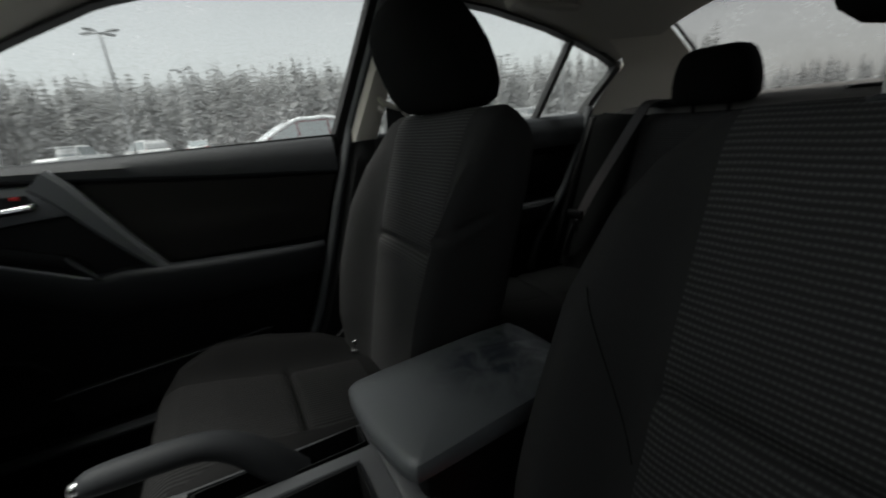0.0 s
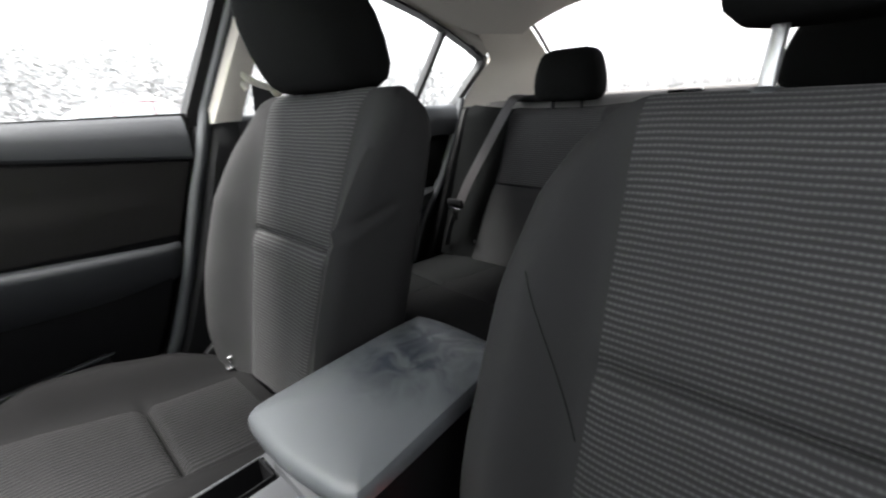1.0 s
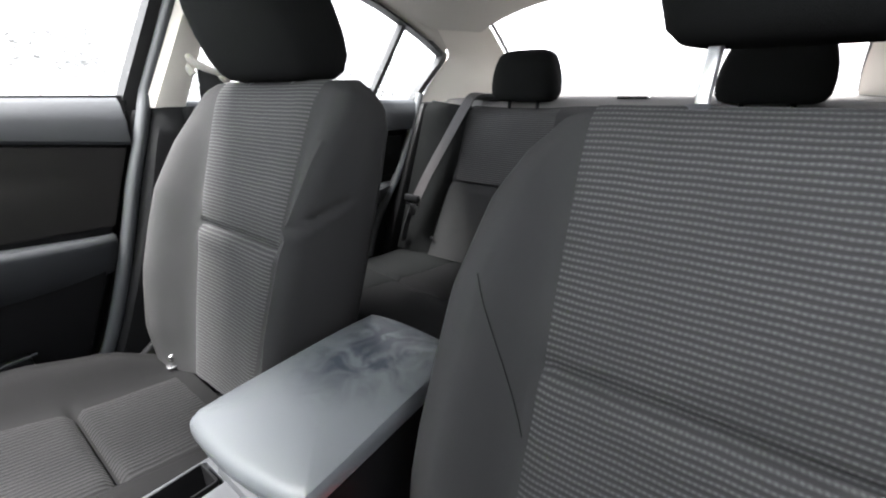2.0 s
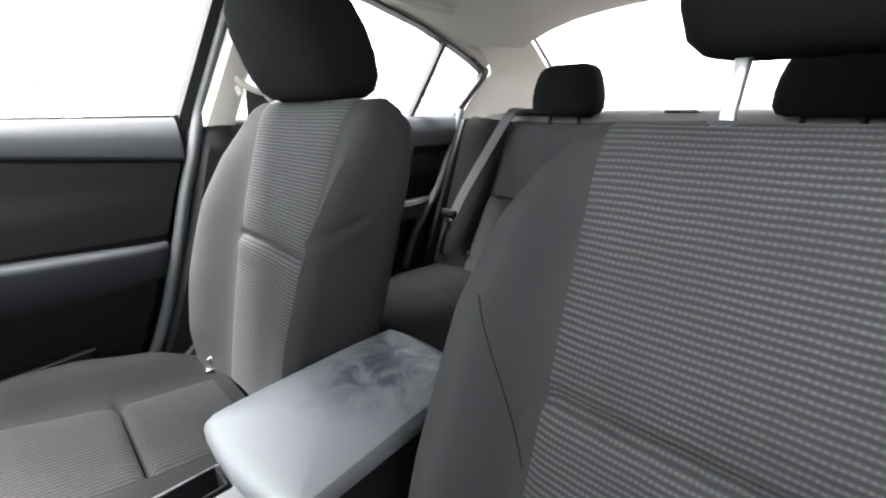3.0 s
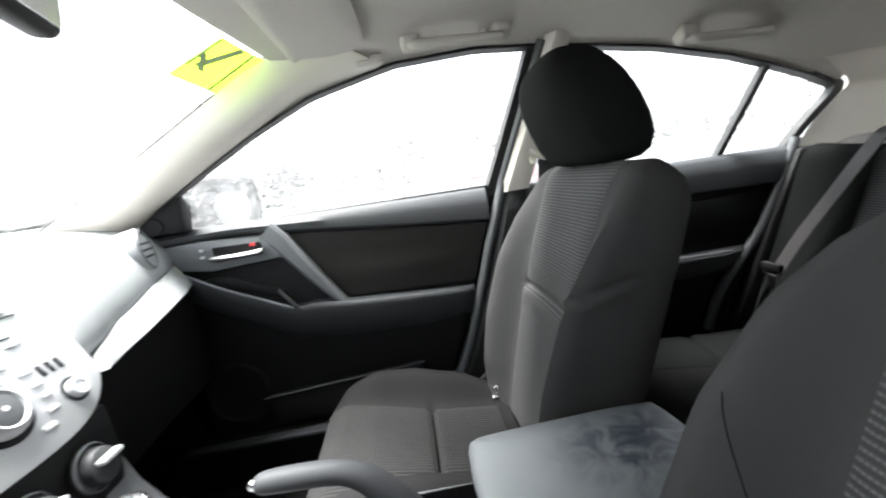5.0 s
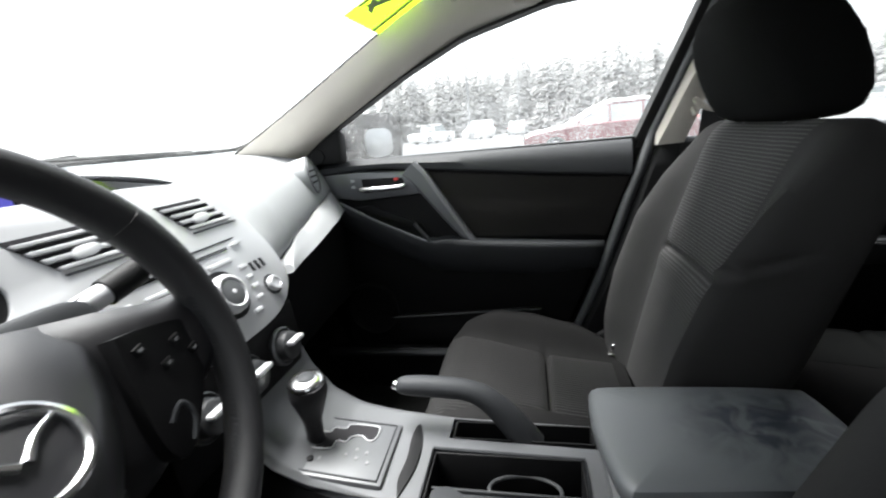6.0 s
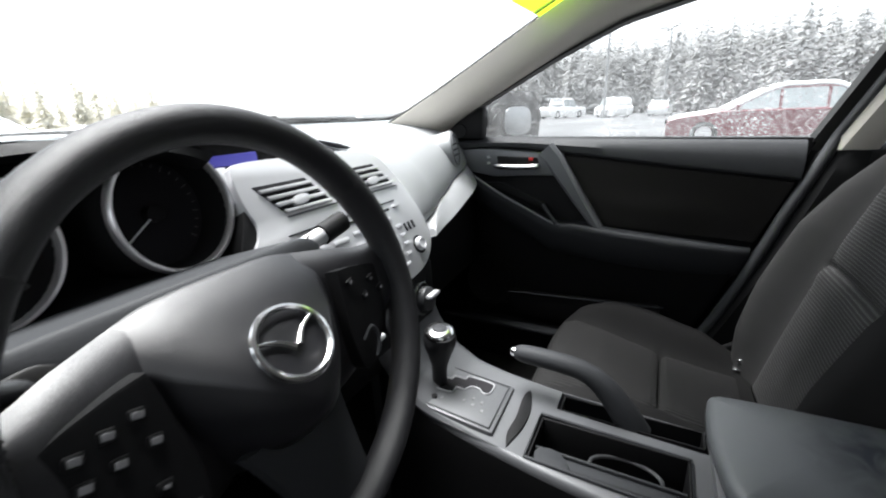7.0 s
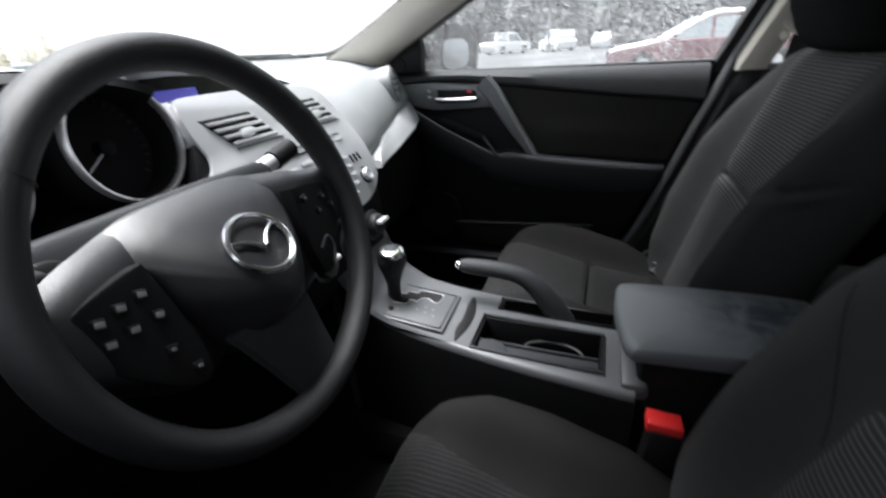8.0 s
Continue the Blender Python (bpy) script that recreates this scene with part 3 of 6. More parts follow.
tagged(part("door_seal", tube([(0.688, y - 0.01, z) for y, z in sl], 0.014, 10), SEAL), "grey rubber seal round the rear door opening", "seal", kind="structure")
tagged(part("wheel_arch_trim", plate([(-0.85, 1.0), (-1.30, 1.02), (-1.30, 0.5), (-0.62, 0.45), (-0.76, 0.80)], "x", 0.66, 0.74, 0.01), PLASTIC_BLACK), "black trim beside the rear seat", "trim", kind="structure")
# driver side is unseen; closed with a plain wall so less light enters
tagged(part("wall_driver_side", plate([(1.15, 1.0), (-1.30, 1.02), (-1.30, 0.30), (1.15, 0.30)], "x", -0.77, -0.715, 0.004), PLASTIC_BLACK), "plain dark door trim on the driver side", "wall", kind="structure")
# unseen wall added in place of the rear window, to dim the rear bench
tagged(part("rear_light_block", sheet(lambda i, j: (-side_x(0.99 + (top_z(0.0 - 0.92 * i) - 0.985) * j) - 0.014, 0.0 - 0.92 * i, 0.99 + (top_z(0.0 - 0.92 * i) - 0.985) * j), 16, 8, 0.02), PLASTIC_BLACK), "unseen dark wall on the driver side, added to dim the rear bench", "wall", kind="structure")
pane("window_6", sheet(lambda i, j: (-side_x(0.99 + (top_z(0.95 - 0.93 * i) - 0.985) * j) - 0.014, 0.95 - 0.93 * i, 0.99 + (top_z(0.95 - 0.93 * i) - 0.985) * j), 16, 8), W_SIDE, "front window on the driver side")


tagged(part("kick_panel", boxes(((0.735, 1.03, 0.66), (0.07, 0.26, 0.76), 0.01)), PLASTIC_BLACK), "black panel beside the passenger footwell", "wall", kind="structure")

# parcel shelf
sh = []
for y, z in ((-0.93, 0.965), (-0.958, 1.000), (-0.985, 1.012), (-1.10, 1.018), (-1.33, 1.026)):
    sh.append([(-0.70, y, z - 0.04), (-0.70, y, z), (-0.3, y, z + 0.004), (0.3, y, z + 0.004), (0.70, y, z), (0.70, y, z - 0.04)])
shelf = tagged(part("parcel_shelf", loft(sh), SHELF), "grey felt parcel shelf under the rear window", "shelf", kind="structure")
part("vent_slot", boxes(((-0.005, -1.0, 1.019), (0.085, 0.035, 0.010), 0.004)), GLOSS_BLACK, shelf)
part("tether_cover", boxes(((-0.30, -1.06, 1.024), (0.16, 0.07, 0.016), 0.006)), PLASTIC, shelf)
part("belt_guide", boxes(((0.46, -0.955, 1.02), (0.10, 0.045, 0.022), 0.008)), PLASTIC_BLACK, shelf)


# ---- seats ----
UP = np.array((0, -0.371, 0.9286))
OUT = np.array((0, 0.9286, 0.371))
BASE_S = np.array((0, 0.120, 0.500))
S_TOP = 0.585


INSERT = [0.128, 0.140, 0.163]
SHOULDER = [0.234, 0.219, 0.197, 0.165]
CREASE = 0.312
INNER = 0


def set_back(top, lean, base, insert, shoulder, crease, inner):
    """Height, lean, base, insert widths and crease of the backrest that is built next."""
    global S_TOP, UP, OUT, BASE_S, INSERT, SHOULDER, CREASE, INNER
    S_TOP, BASE_S, INSERT, SHOULDER, CREASE, INNER = top, np.array(base), insert, shoulder, crease, inner
    k = radians(lean)
    UP = np.array((0, -math.sin(k), math.cos(k)))
    OUT = np.array((0, math.cos(k), math.sin(k)))


def back_half(s):
    """Half width of the backrest at a height s along it."""
    return interp(s / S_TOP, [0.0, 0.085, 0.26, 0.60, 0.78, 0.89, 0.96, 1.0], [0.200, 0.222, 0.236, 0.240] + SHOULDER)


def insert_half(s):
    return interp(s, [0.0, 0.30, 0.60], INSERT)


def back_front(u, s):
    """How far the front face stands proud at a lateral place u and a height s."""
    a, hw, w = abs(u), insert_half(s), back_half(s)
    bh = interp(s, [0.0, 0.08, 0.2, 0.36, 0.46, 0.54, 0.60], [0.040, 0.058, 0.064, 0.058, 0.036, 0.008, 0.0])
    # passenger inner bolster is lowered to fit the camera's view of the insert
    soft = INNER < 0 and u < 0
    t = min(max((a - hw) / max(0.05, (w - hw) * (0.9 if soft else 0.66)), 0), 1)
    d = bh * (0.80 if soft else 1.0) * (t * t * (3 - 2 * t))
    d += -0.006 * (1 - min(a / hw, 1) ** 2)
    if a < hw + 0.004:
        end = min((hw + 0.004 - a) / 0.012, 1)
        d -= end * 0.013 * math.exp(-(((s - CREASE) / 0.008) ** 2)) + end * 0.006 * math.exp(-(((s - CREASE - 0.012) / 0.022) ** 2))
        d += 0.003 * math.exp(-(((s - CREASE + 0.027) / 0.018) ** 2))
    elif INNER < 0 and u < 0:
        k = min((a - hw) / max(0.05, w - hw), 1)
        line = CREASE + 0.052 * k
        d -= 0.008 * math.exp(-(((s - line) / 0.006) ** 2))
        d += 0.004 * math.exp(-(((s - line + 0.016) / 0.011) ** 2))
    return d + 0.012 * math.sin(math.pi * min(s / 0.55, 1))


def fold_depth(d, s):
    """The sewn fold that runs on round the flank of the passenger bolster."""
    line = 0.396 - 0.57 * d
    fade = min(max((d + 0.045) / 0.03, 0), 1)
    return fade * (0.008 * math.exp(-(((s - line) / 0.006) ** 2)) - 0.004 * math.exp(-(((s - line + 0.016) / 0.011) ** 2)))


def back_ring(s):
    w = back_half(s)
    roll = min(max((s - S_TOP + 0.07) / 0.07, 0), 1)
    k = math.sqrt(max(0.0, 1 - roll**2.2))
    pts = []
    for u in np.linspace(-0.86, 0.86, 61):
        pts.append((u * w, back_front(u * w, s)))
    e = pts[-1][1]
    flank = [(w - 0.005 * w * q, e - 0.035 + (-0.055 - e + 0.035) * q) for q in np.linspace(0, 1, 10)]
    side = [(0.95 * w, e - 0.004), (0.99 * w, e - 0.016)] + flank + [(0.985 * w, -0.088), (0.94 * w, -0.106), (0.70 * w, -0.112), (0.3 * w, -0.115)]
    low = [(u - fold_depth(d, s), d) if INNER < 0 and k_ < 12 else (u, d) for k_, (u, d) in enumerate(side)]
    ring = [(-u, d) for u, d in reversed(low)] + pts + side
    mid = -0.045
    return [tuple(BASE_S + np.array((u, 0, 0)) + UP * s + OUT * (mid + (d - mid) * (0.12 + 0.88 * k))) for u, d in ring]


def rest_point(u, s, lift):
    roll = min(max((s - S_TOP + 0.07) / 0.07, 0), 1)
    k = math.sqrt(max(0.0, 1 - roll**2.2))
    d = back_front(u, s) + lift
    mid = -0.045
    return tuple(BASE_S + np.array((u, 0, 0)) + UP * s + OUT * (mid + (d - mid) * (0.12 + 0.88 * k)))


def headrest_mesh(rows, y_off=0.0, z_off=0.0, power=3.8, n=44):
    rings = []
    for z, hw, yf, yb in rows:
        c, d = (yf + yb) / 2, (yf - yb) / 2
        ring = []
        for k in range(n):
            a = 2 * math.pi * k / n
            ca, sa = math.cos(a), math.sin(a)
            ring.append((hw * math.copysign(abs(ca) ** (2 / power), ca), c + d * math.copysign(abs(sa) ** (2 / power), sa) + y_off, z + z_off))
        rings.append(ring)
    return loft(rings)


HEAD = [(1.044, 0.095, -0.082, -0.149), (1.048, 0.118, -0.066, -0.168), (1.06, 0.133, -0.050, -0.183), (1.085, 0.140, -0.034, -0.191), (1.12, 0.141, -0.018, -0.186), (1.16, 0.138, -0.004, -0.172), (1.195, 0.130, 0.002, -0.152), (1.222, 0.116, -0.002, -0.132), (1.243, 0.097, -0.013, -0.112), (1.256, 0.074, -0.026, -0.096), (1.263, 0.044, -0.042, -0.080)]


def cush_half(y):
    return interp(y, [0.10, 0.2, 0.4, 0.48, 0.53, 0.57], [0.215, 0.240, 0.249, 0.238, 0.218, 0.190])


def cush_insert(y):
    return interp(y, [0.1, 0.29, 0.42, 0.56], [0.118, 0.115, 0.135, 0.185])


def cush_top(u, y):
    a, hw, w = abs(u), cush_insert(y), cush_half(y)
    z = interp(y, [0.10, 0.25, 0.42, 0.50, 0.54, 0.565, 0.58], [0.492, 0.513, 0.545, 0.546, 0.525, 0.475, 0.40])
    bh = interp(y, [0.10, 0.2, 0.32, 0.42, 0.52, 0.57], [0.012, 0.048, 0.060, 0.050, 0.020, 0.002])
    t = min(max((a - hw) / max(0.03, (w - hw) * 0.62), 0), 1)
    groove = 0.015 * math.exp(-(((y - 0.289) / 0.008) ** 2)) * min(max((hw + 0.012 - a) / 0.012, 0), 1)
    return z + bh * t * t * (3 - 2 * t) - 0.004 * (1 - min(a / hw, 1) ** 2) - groove


def cush_ring(y):
    w = cush_half(y)
    pts = [(u * w, cush_top(u * w, y)) for u in np.linspace(-0.84, 0.84, 31)]
    e = pts[-1][1]
    side = [(0.94 * w, e - 0.005), (0.985 * w, e - 0.020), (w, e - 0.045), (w, 0.40), (0.97 * w, 0.365), (0.5 * w, 0.36)]
    ring = [(-u, z) for u, z in reversed(side)] + pts + side
    return [(u, y, z) for u, z in ring]


def seat(name, label, x, raise_head, inner, seam, back, head_back=0.0, head_wide=1.0):
    """A front bucket seat; inner is the side of the middle of the car (-1 or 1)."""
    set_back(*back, inner)
    s = empty(name, label, "car seat", group="front seats", at=(x, 0.1, 0.29))
    s["local"] = 1
    off = Vector((0, 0.1, 0.29))

    def put(pname, bm, material, parent=s, lab="", angle=60):
        bmesh.ops.translate(bm, vec=-off, verts=bm.verts)
        return part(pname, bm, material, parent, lab, angle)

    ss = list(np.linspace(0, CREASE - 0.03, 22)) + list(np.linspace(CREASE - 0.024, CREASE + 0.11, 42)) + list(np.linspace(CREASE + 0.12, S_TOP - 0.085, 14)) + list(np.linspace(S_TOP - 0.073, S_TOP, 14))
    put("backrest", loft([back_ring(v) for v in ss]), CLOTH, lab="plain charcoal cloth backrest")
    for lo, hi in ((CREASE - 0.001, S_TOP - 0.003), (0.004, CREASE - 0.001)):

        def fn(i, j, lo=lo, hi=hi):
            v = lo + (hi - lo) * j
            u = (-1 + 2 * i) * insert_half(v)
            edge = 0.006 * (1 - abs(-1 + 2 * i) ** 12)
            return rest_point(u, v, edge)

        put("backrest_insert", sheet(fn, 30, 60, uv=lambda i, j, lo=lo, hi=hi: ((-1 + 2 * i) * insert_half(lo + (hi - lo) * j), lo + (hi - lo) * j)), RIB_BACK, lab="ribbed grey cloth panel")
    # stitched seam down the inner bolster
    line = []
    for k in np.linspace(0, 1, 18):
        v = seam[0] - (seam[0] - seam[1]) * k**1.2
        u = inner * (insert_half(v) + 0.006 + (back_half(v) * 0.86 - insert_half(v) - 0.006) * (1 - k))
        line.append(rest_point(u, v, 0.0004))
    put("seam", tube(line, 0.0006, 6), CLOTH_BLACK)
    ys = [0.10] + list(np.linspace(0.115, 0.268, 9)) + [0.274, 0.279, 0.284, 0.289, 0.294, 0.299, 0.305] + list(np.linspace(0.315, 0.50, 10)) + list(np.linspace(0.512, 0.582, 9))
    put("cushion", loft([cush_ring(y) for y in ys]), CLOTH_SHADED, lab="charcoal cloth seat cushion, darkened as if in shade")
    for lo, hi in ((0.13, 0.286), (0.292, 0.574)):

        def fc(i, j, lo=lo, hi=hi):
            y = lo + (hi - lo) * j
            u = (-1 + 2 * i) * cush_insert(y)
            lift = 0.006 * (1 - abs(-1 + 2 * i) ** 12)
            return (u, y, cush_top(u, y) + lift)

        put("cushion_insert", sheet(fc, 24, 36, uv=lambda i, j, lo=lo, hi=hi: ((-1 + 2 * i) * cush_insert(lo + (hi - lo) * j), lo + (hi - lo) * j)), RIB_SHADED, lab="finely ribbed cloth panel, darkened as if in shade")
    put("headrest", headrest_mesh([(z, hw * head_wide, yf, yb) for z, hw, yf, yb in HEAD], y_off=-head_back, z_off=raise_head), CLOTH_BLACK, lab="black cloth headrest")
    for sg in (-1, 1):
        put("headrest_post", tube([(sg * 0.068, BASE_S[1] + UP[1] * S_TOP - 0.045, 0.98), (sg * 0.068, BASE_S[1] + UP[1] * S_TOP - 0.036, 1.03), (sg * 0.068, -0.120 - head_back, 1.09 + raise_head)], 0.0068, 12), POST, lab="bright steel post")
        put("post_collar", lathe([(0.024, 0), (0.026, 0.004), (0.018, 0.012), (0.010, 0.014)], 20, pose(sg * 0.068, BASE_S[1] + UP[1] * S_TOP - 0.035, BASE_S[2] + UP[2] * S_TOP - 0.028, 20, 0, 0)), CONSOLE, lab="grey plastic collar")
    # shell, base rails, recliner
    put("seat_base", boxes(((0, 0.30, 0.345), (0.40, 0.42, 0.05), 0.015), ((0.17, 0.30, 0.30), (0.05, 0.46, 0.04), 0.008), ((-0.17, 0.30, 0.30), (0.05, 0.46, 0.04), 0.008)), PLASTIC_BLACK)
    put("side_cover", plate([(0.08, 0.36), (0.48, 0.38), (0.46, 0.45), (0.16, 0.50), (0.08, 0.56), (0.04, 0.50)], "x", -inner * 0.250, -inner * 0.232, 0.006), PLASTIC_BLACK)
    return s


seat("passenger_seat", "charcoal cloth front car seat with ribbed inserts, low headrest", 0.383, 0.008, -1, (0.362, 0.312), (0.600, 17.2, (0, 0.0975, 0.491), [0.102, 0.133, 0.162], [0.240, 0.237, 0.229, 0.208], 0.312))
seat("driver_seat", "charcoal cloth driver seat with raised headrest on chrome posts", -0.362, 0.030, 1, (0.372, 0.222), (0.575, 21.78, (0, 0.120, 0.500), [0.128, 0.140, 0.163], [0.234, 0.219, 0.197, 0.165], 0.297), 0.05, 0.86)

# buckle stalks
bk = empty("seat_buckle", "black seat belt buckle with red button beside the driver cushion", "buckle", at=(-0.128, 0.165, 0.50))
part("housing", boxes(((-0.127, 0.166, 0.550), (0.034, 0.050, 0.10), 0.006, 2, pose(0, 0, 0, 4, 0, 0))), PLASTIC_BLACK, bk)
part("button", boxes(((-0.126, 0.169, 0.604), (0.030, 0.046, 0.018), 0.003, 2, pose(0, 0, 0, 2, 0, 0))), RED, bk, "red release button")
cl = empty("belt_anchor", "small chrome belt anchor between cushion and backrest", "anchor", at=(0.532, 0.12, 0.50))
part("plate", boxes(((0.532, 0.116, 0.517), (0.010, 0.014, 0.030), 0.003, 2, pose(0, 0, 0, -25, 0, 0)), ((0.532, 0.124, 0.505), (0.026, 0.020, 0.008), 0.003)), CHROME, cl)

# front belt on the middle pillar
fb = empty("front_seat_belt", "dark belt webbing hanging from a beige pillar guide", "seat belt", at=(0.64, -0.09, 1.09))
part("guide", tube(smooth_line([(0.632, -0.145, 1.072), (0.628, -0.10, 1.082), (0.628, -0.072, 1.098), (0.632, -0.066, 1.11), (0.638, -0.066, 1.09), (0.632, -0.074, 1.07)], 4), 0.0075, 8), BEIGE, fb, "beige plastic guide loop")
part("guide_cap", lathe([(0.018, 0), (0.018, 0.012), (0.012, 0.018), (0, 0.019)], 18, pose(0.645, -0.14, 1.072, 0, -90, 0)), BEIGE, fb)
web = []
for k in np.linspace(0, 1, 12):
    y, z, x = -0.11 + 0.03 * k, 1.08 - 0.55 * k, 0.632 + 0.02 * k
    web.append([(x - 0.001, y - 0.026, z), (x - 0.001, y + 0.026, z), (x + 0.001, y + 0.026, z), (x + 0.001, y - 0.026, z)])
part("webbing", loft(web), BELT_DARK, fb)

# ---- rear bench ----
rb = empty("rear_bench", "dark grey cloth rear bench with low headrests", "rear seat", at=(0, -0.6, 0.29))


def rear_front(u, s):
    """u: across the car, s: height along the backrest."""
    scoop = sum(0.028 * math.exp(-((abs(u - c) - 0.0) / 0.17) ** 4) for c in (-0.33, 0.33))
    crease = 0.012 * math.exp(-((s - 0.265) / 0.008) ** 2) if 0.13 < abs(u) < 0.52 else 0
    wing = 0.05 * max(0.0, (abs(u) - 0.50) / 0.14) ** 1.5
    return -scoop - crease + wing


R0, RUP, ROUT = np.array((0, -0.70, 0.50)), np.array((0, -0.335, 0.942)), np.array((0, 0.942, 0.335))


def rear_edge(s):
    """Where the grey middle of the bench meets its black side bolsters."""
    return interp(s, [0.0, 0.2, 0.32, 0.54], [0.528, 0.508, 0.492, 0.490])


def rear_back(i, j, u0=-1.0, u1=1.0):
    s = 0.54 * j
    e = rear_edge(s)
    ends = [0.645 * k / 2 if abs(k) == 2 else k * e for k in (u0, u1)]
    u = ends[0] + (ends[1] - ends[0]) * i
    roll = max(0.0, (s - 0.49) / 0.05)
    d = rear_front(u, s) - 0.036 * roll**2
    return tuple(R0 + np.array((u, 0, 0)) + RUP * s + ROUT * (d - (0.02 if abs(u0) > 1 or abs(u1) > 1 else 0)))


part("backrest", sheet(rear_back, 70, 44, 0.09), CLOTH, rb)
for sg in (1, -1):
    part("side_bolster", sheet(lambda i, j, sg=sg: rear_back(i, j, *((1.004, 2) if sg > 0 else (-2, -1.004))), 14, 30, 0.07), CLOTH_BLACK, rb, "black side bolster")
for c in (-0.33, 0.33):

    def fr2(i, j, c=c):
        u = c + (-1 + 2 * i) * 0.155
        s = 0.275 + 0.255 * j
        roll = max(0.0, (s - 0.49) / 0.05)
        lift = 0.004 * (1 - abs(-1 + 2 * i) ** 12)
        d = rear_front(u, s) - 0.036 * roll**2 + lift
        return tuple(R0 + np.array((u, 0, 0)) + RUP * s + ROUT * d)

    part("backrest_insert", sheet(fr2, 16, 24, uv=lambda i, j: (0.31 * i, 0.255 * j)), RIB_BACK, rb, "ribbed grey cloth panel")


def rear_cush(i, j, u0=-1.0, u1=1.0):
    y = -0.74 + 0.53 * j
    e = interp(y, [-0.74, -0.58, -0.39, -0.21], [0.435, 0.448, 0.470, 0.490])
    ends = [0.64 * k / 2 if abs(k) == 2 else k * e for k in (u0, u1)]
    u = ends[0] + (ends[1] - ends[0]) * i
    z = 0.498 + 0.035 * j - 0.10 * max(0, (j - 0.88) / 0.12) ** 2
    z += -0.014 * sum(math.exp(-((u - c) / 0.17) ** 4) for c in (-0.33, 0.33))
    z -= 0.012 * math.exp(-((y + 0.47) / 0.008) ** 2)
    return (u, y, z)


part("cushion", sheet(rear_cush, 50, 40, 0.12), CLOTH_SHADED, rb)
for sg in (1, -1):
    part("cushion_side", sheet(lambda i, j, sg=sg: rear_cush(i, j, *((1.004, 2) if sg > 0 else (-2, -1.004))), 12, 40, 0.12), CLOTH_BLACK, rb, "black cushion side")
RHEAD = [(1.008, 0.085, -0.885, -0.955), (1.014, 0.102, -0.876, -0.968), (1.03, 0.112, -0.868, -0.978), (1.06, 0.113, -0.866, -0.980), (1.09, 0.109, -0.868, -0.978), (1.115, 0.102, -0.872, -0.974), (1.138, 0.093, -0.880, -0.966), (1.150, 0.080, -0.890, -0.955), (1.157, 0.055, -0.905, -0.94)]
for c in (0.312, -0.322):
    h = headrest_mesh(RHEAD, y_off=-0.02, power=3.2)
    bmesh.ops.translate(h, vec=(c, 0, 0), verts=h.verts)
    part("headrest", h, CLOTH_BLACK, rb, "small black headrest")
    for sg in (-0.05, 0.05):
        part("headrest_post", tube([(c + sg, -0.93, 0.97), (c + sg, -0.935, 1.03)], 0.006, 10), PLASTIC_BLACK, rb)
part("child_anchor", lathe([(0.006, 0), (0.006, 0.004), (0, 0.005)], 12, pose(0.52, -0.715, 0.56, -70, 0, 0)), CHROME, rb)

# rear belt
rbelt = empty("rear_seat_belt", "brown rear belt webbing slanting down to a metal tongue", "seat belt", at=(0.55, -0.75, 0.6))
web = []
for (x, y, z) in smooth_line([(0.47, -0.945, 1.028), (0.482, -0.895, 1.024), (0.495, -0.862, 0.985), (0.525, -0.80, 0.88), (0.555, -0.735, 0.77), (0.573, -0.694, 0.69)], 5):
    web.append([(x - 0.021, y + 0.002, z), (x + 0.021, y - 0.006, z + 0.006), (x + 0.021, y - 0.009, z + 0.006), (x - 0.021, y - 0.001, z)])
part("webbing", loft(web), BELT_BROWN, rbelt)
lap = [[(x, y - 0.012, z), (x + 0.002, y + 0.012, z), (x + 0.004, y + 0.012, z), (x + 0.002, y - 0.012, z)] for x, y, z in smooth_line([(0.576, -0.69, 0.685), (0.60, -0.675, 0.60), (0.62, -0.68, 0.54)], 5)]
part("lap_webbing", loft(lap), BELT_DARK, rbelt)
part("tongue", boxes(((0.572, -0.678, 0.690), (0.060, 0.012, 0.028), 0.004), ((0.568, -0.672, 0.662), (0.024, 0.006, 0.04), 0.002)), CHROME, rbelt, "metal buckle tongue")
part("tongue_grip", boxes(((0.573, -0.676, 0.702), (0.062, 0.016, 0.022), 0.005)), PLASTIC_BLACK, rbelt)


# ---- dashboard ----
dash = empty("dashboard", "soft plastic dashboard, painted pale for windscreen light, with silver centre panel", "dashboard", at=(0, 0.9, 0.6))
STRIP_TOP = [(0.165, 0.733, 0.888), (0.190, 0.743, 0.901), (0.268, 0.771, 0.916), (0.365, 0.800, 0.921), (0.501, 0.839, 0.934), (0.588, 0.858, 0.942), (0.672, 0.884, 0.948)]
STRIP_LINE = smooth_line(STRIP_TOP, 12)


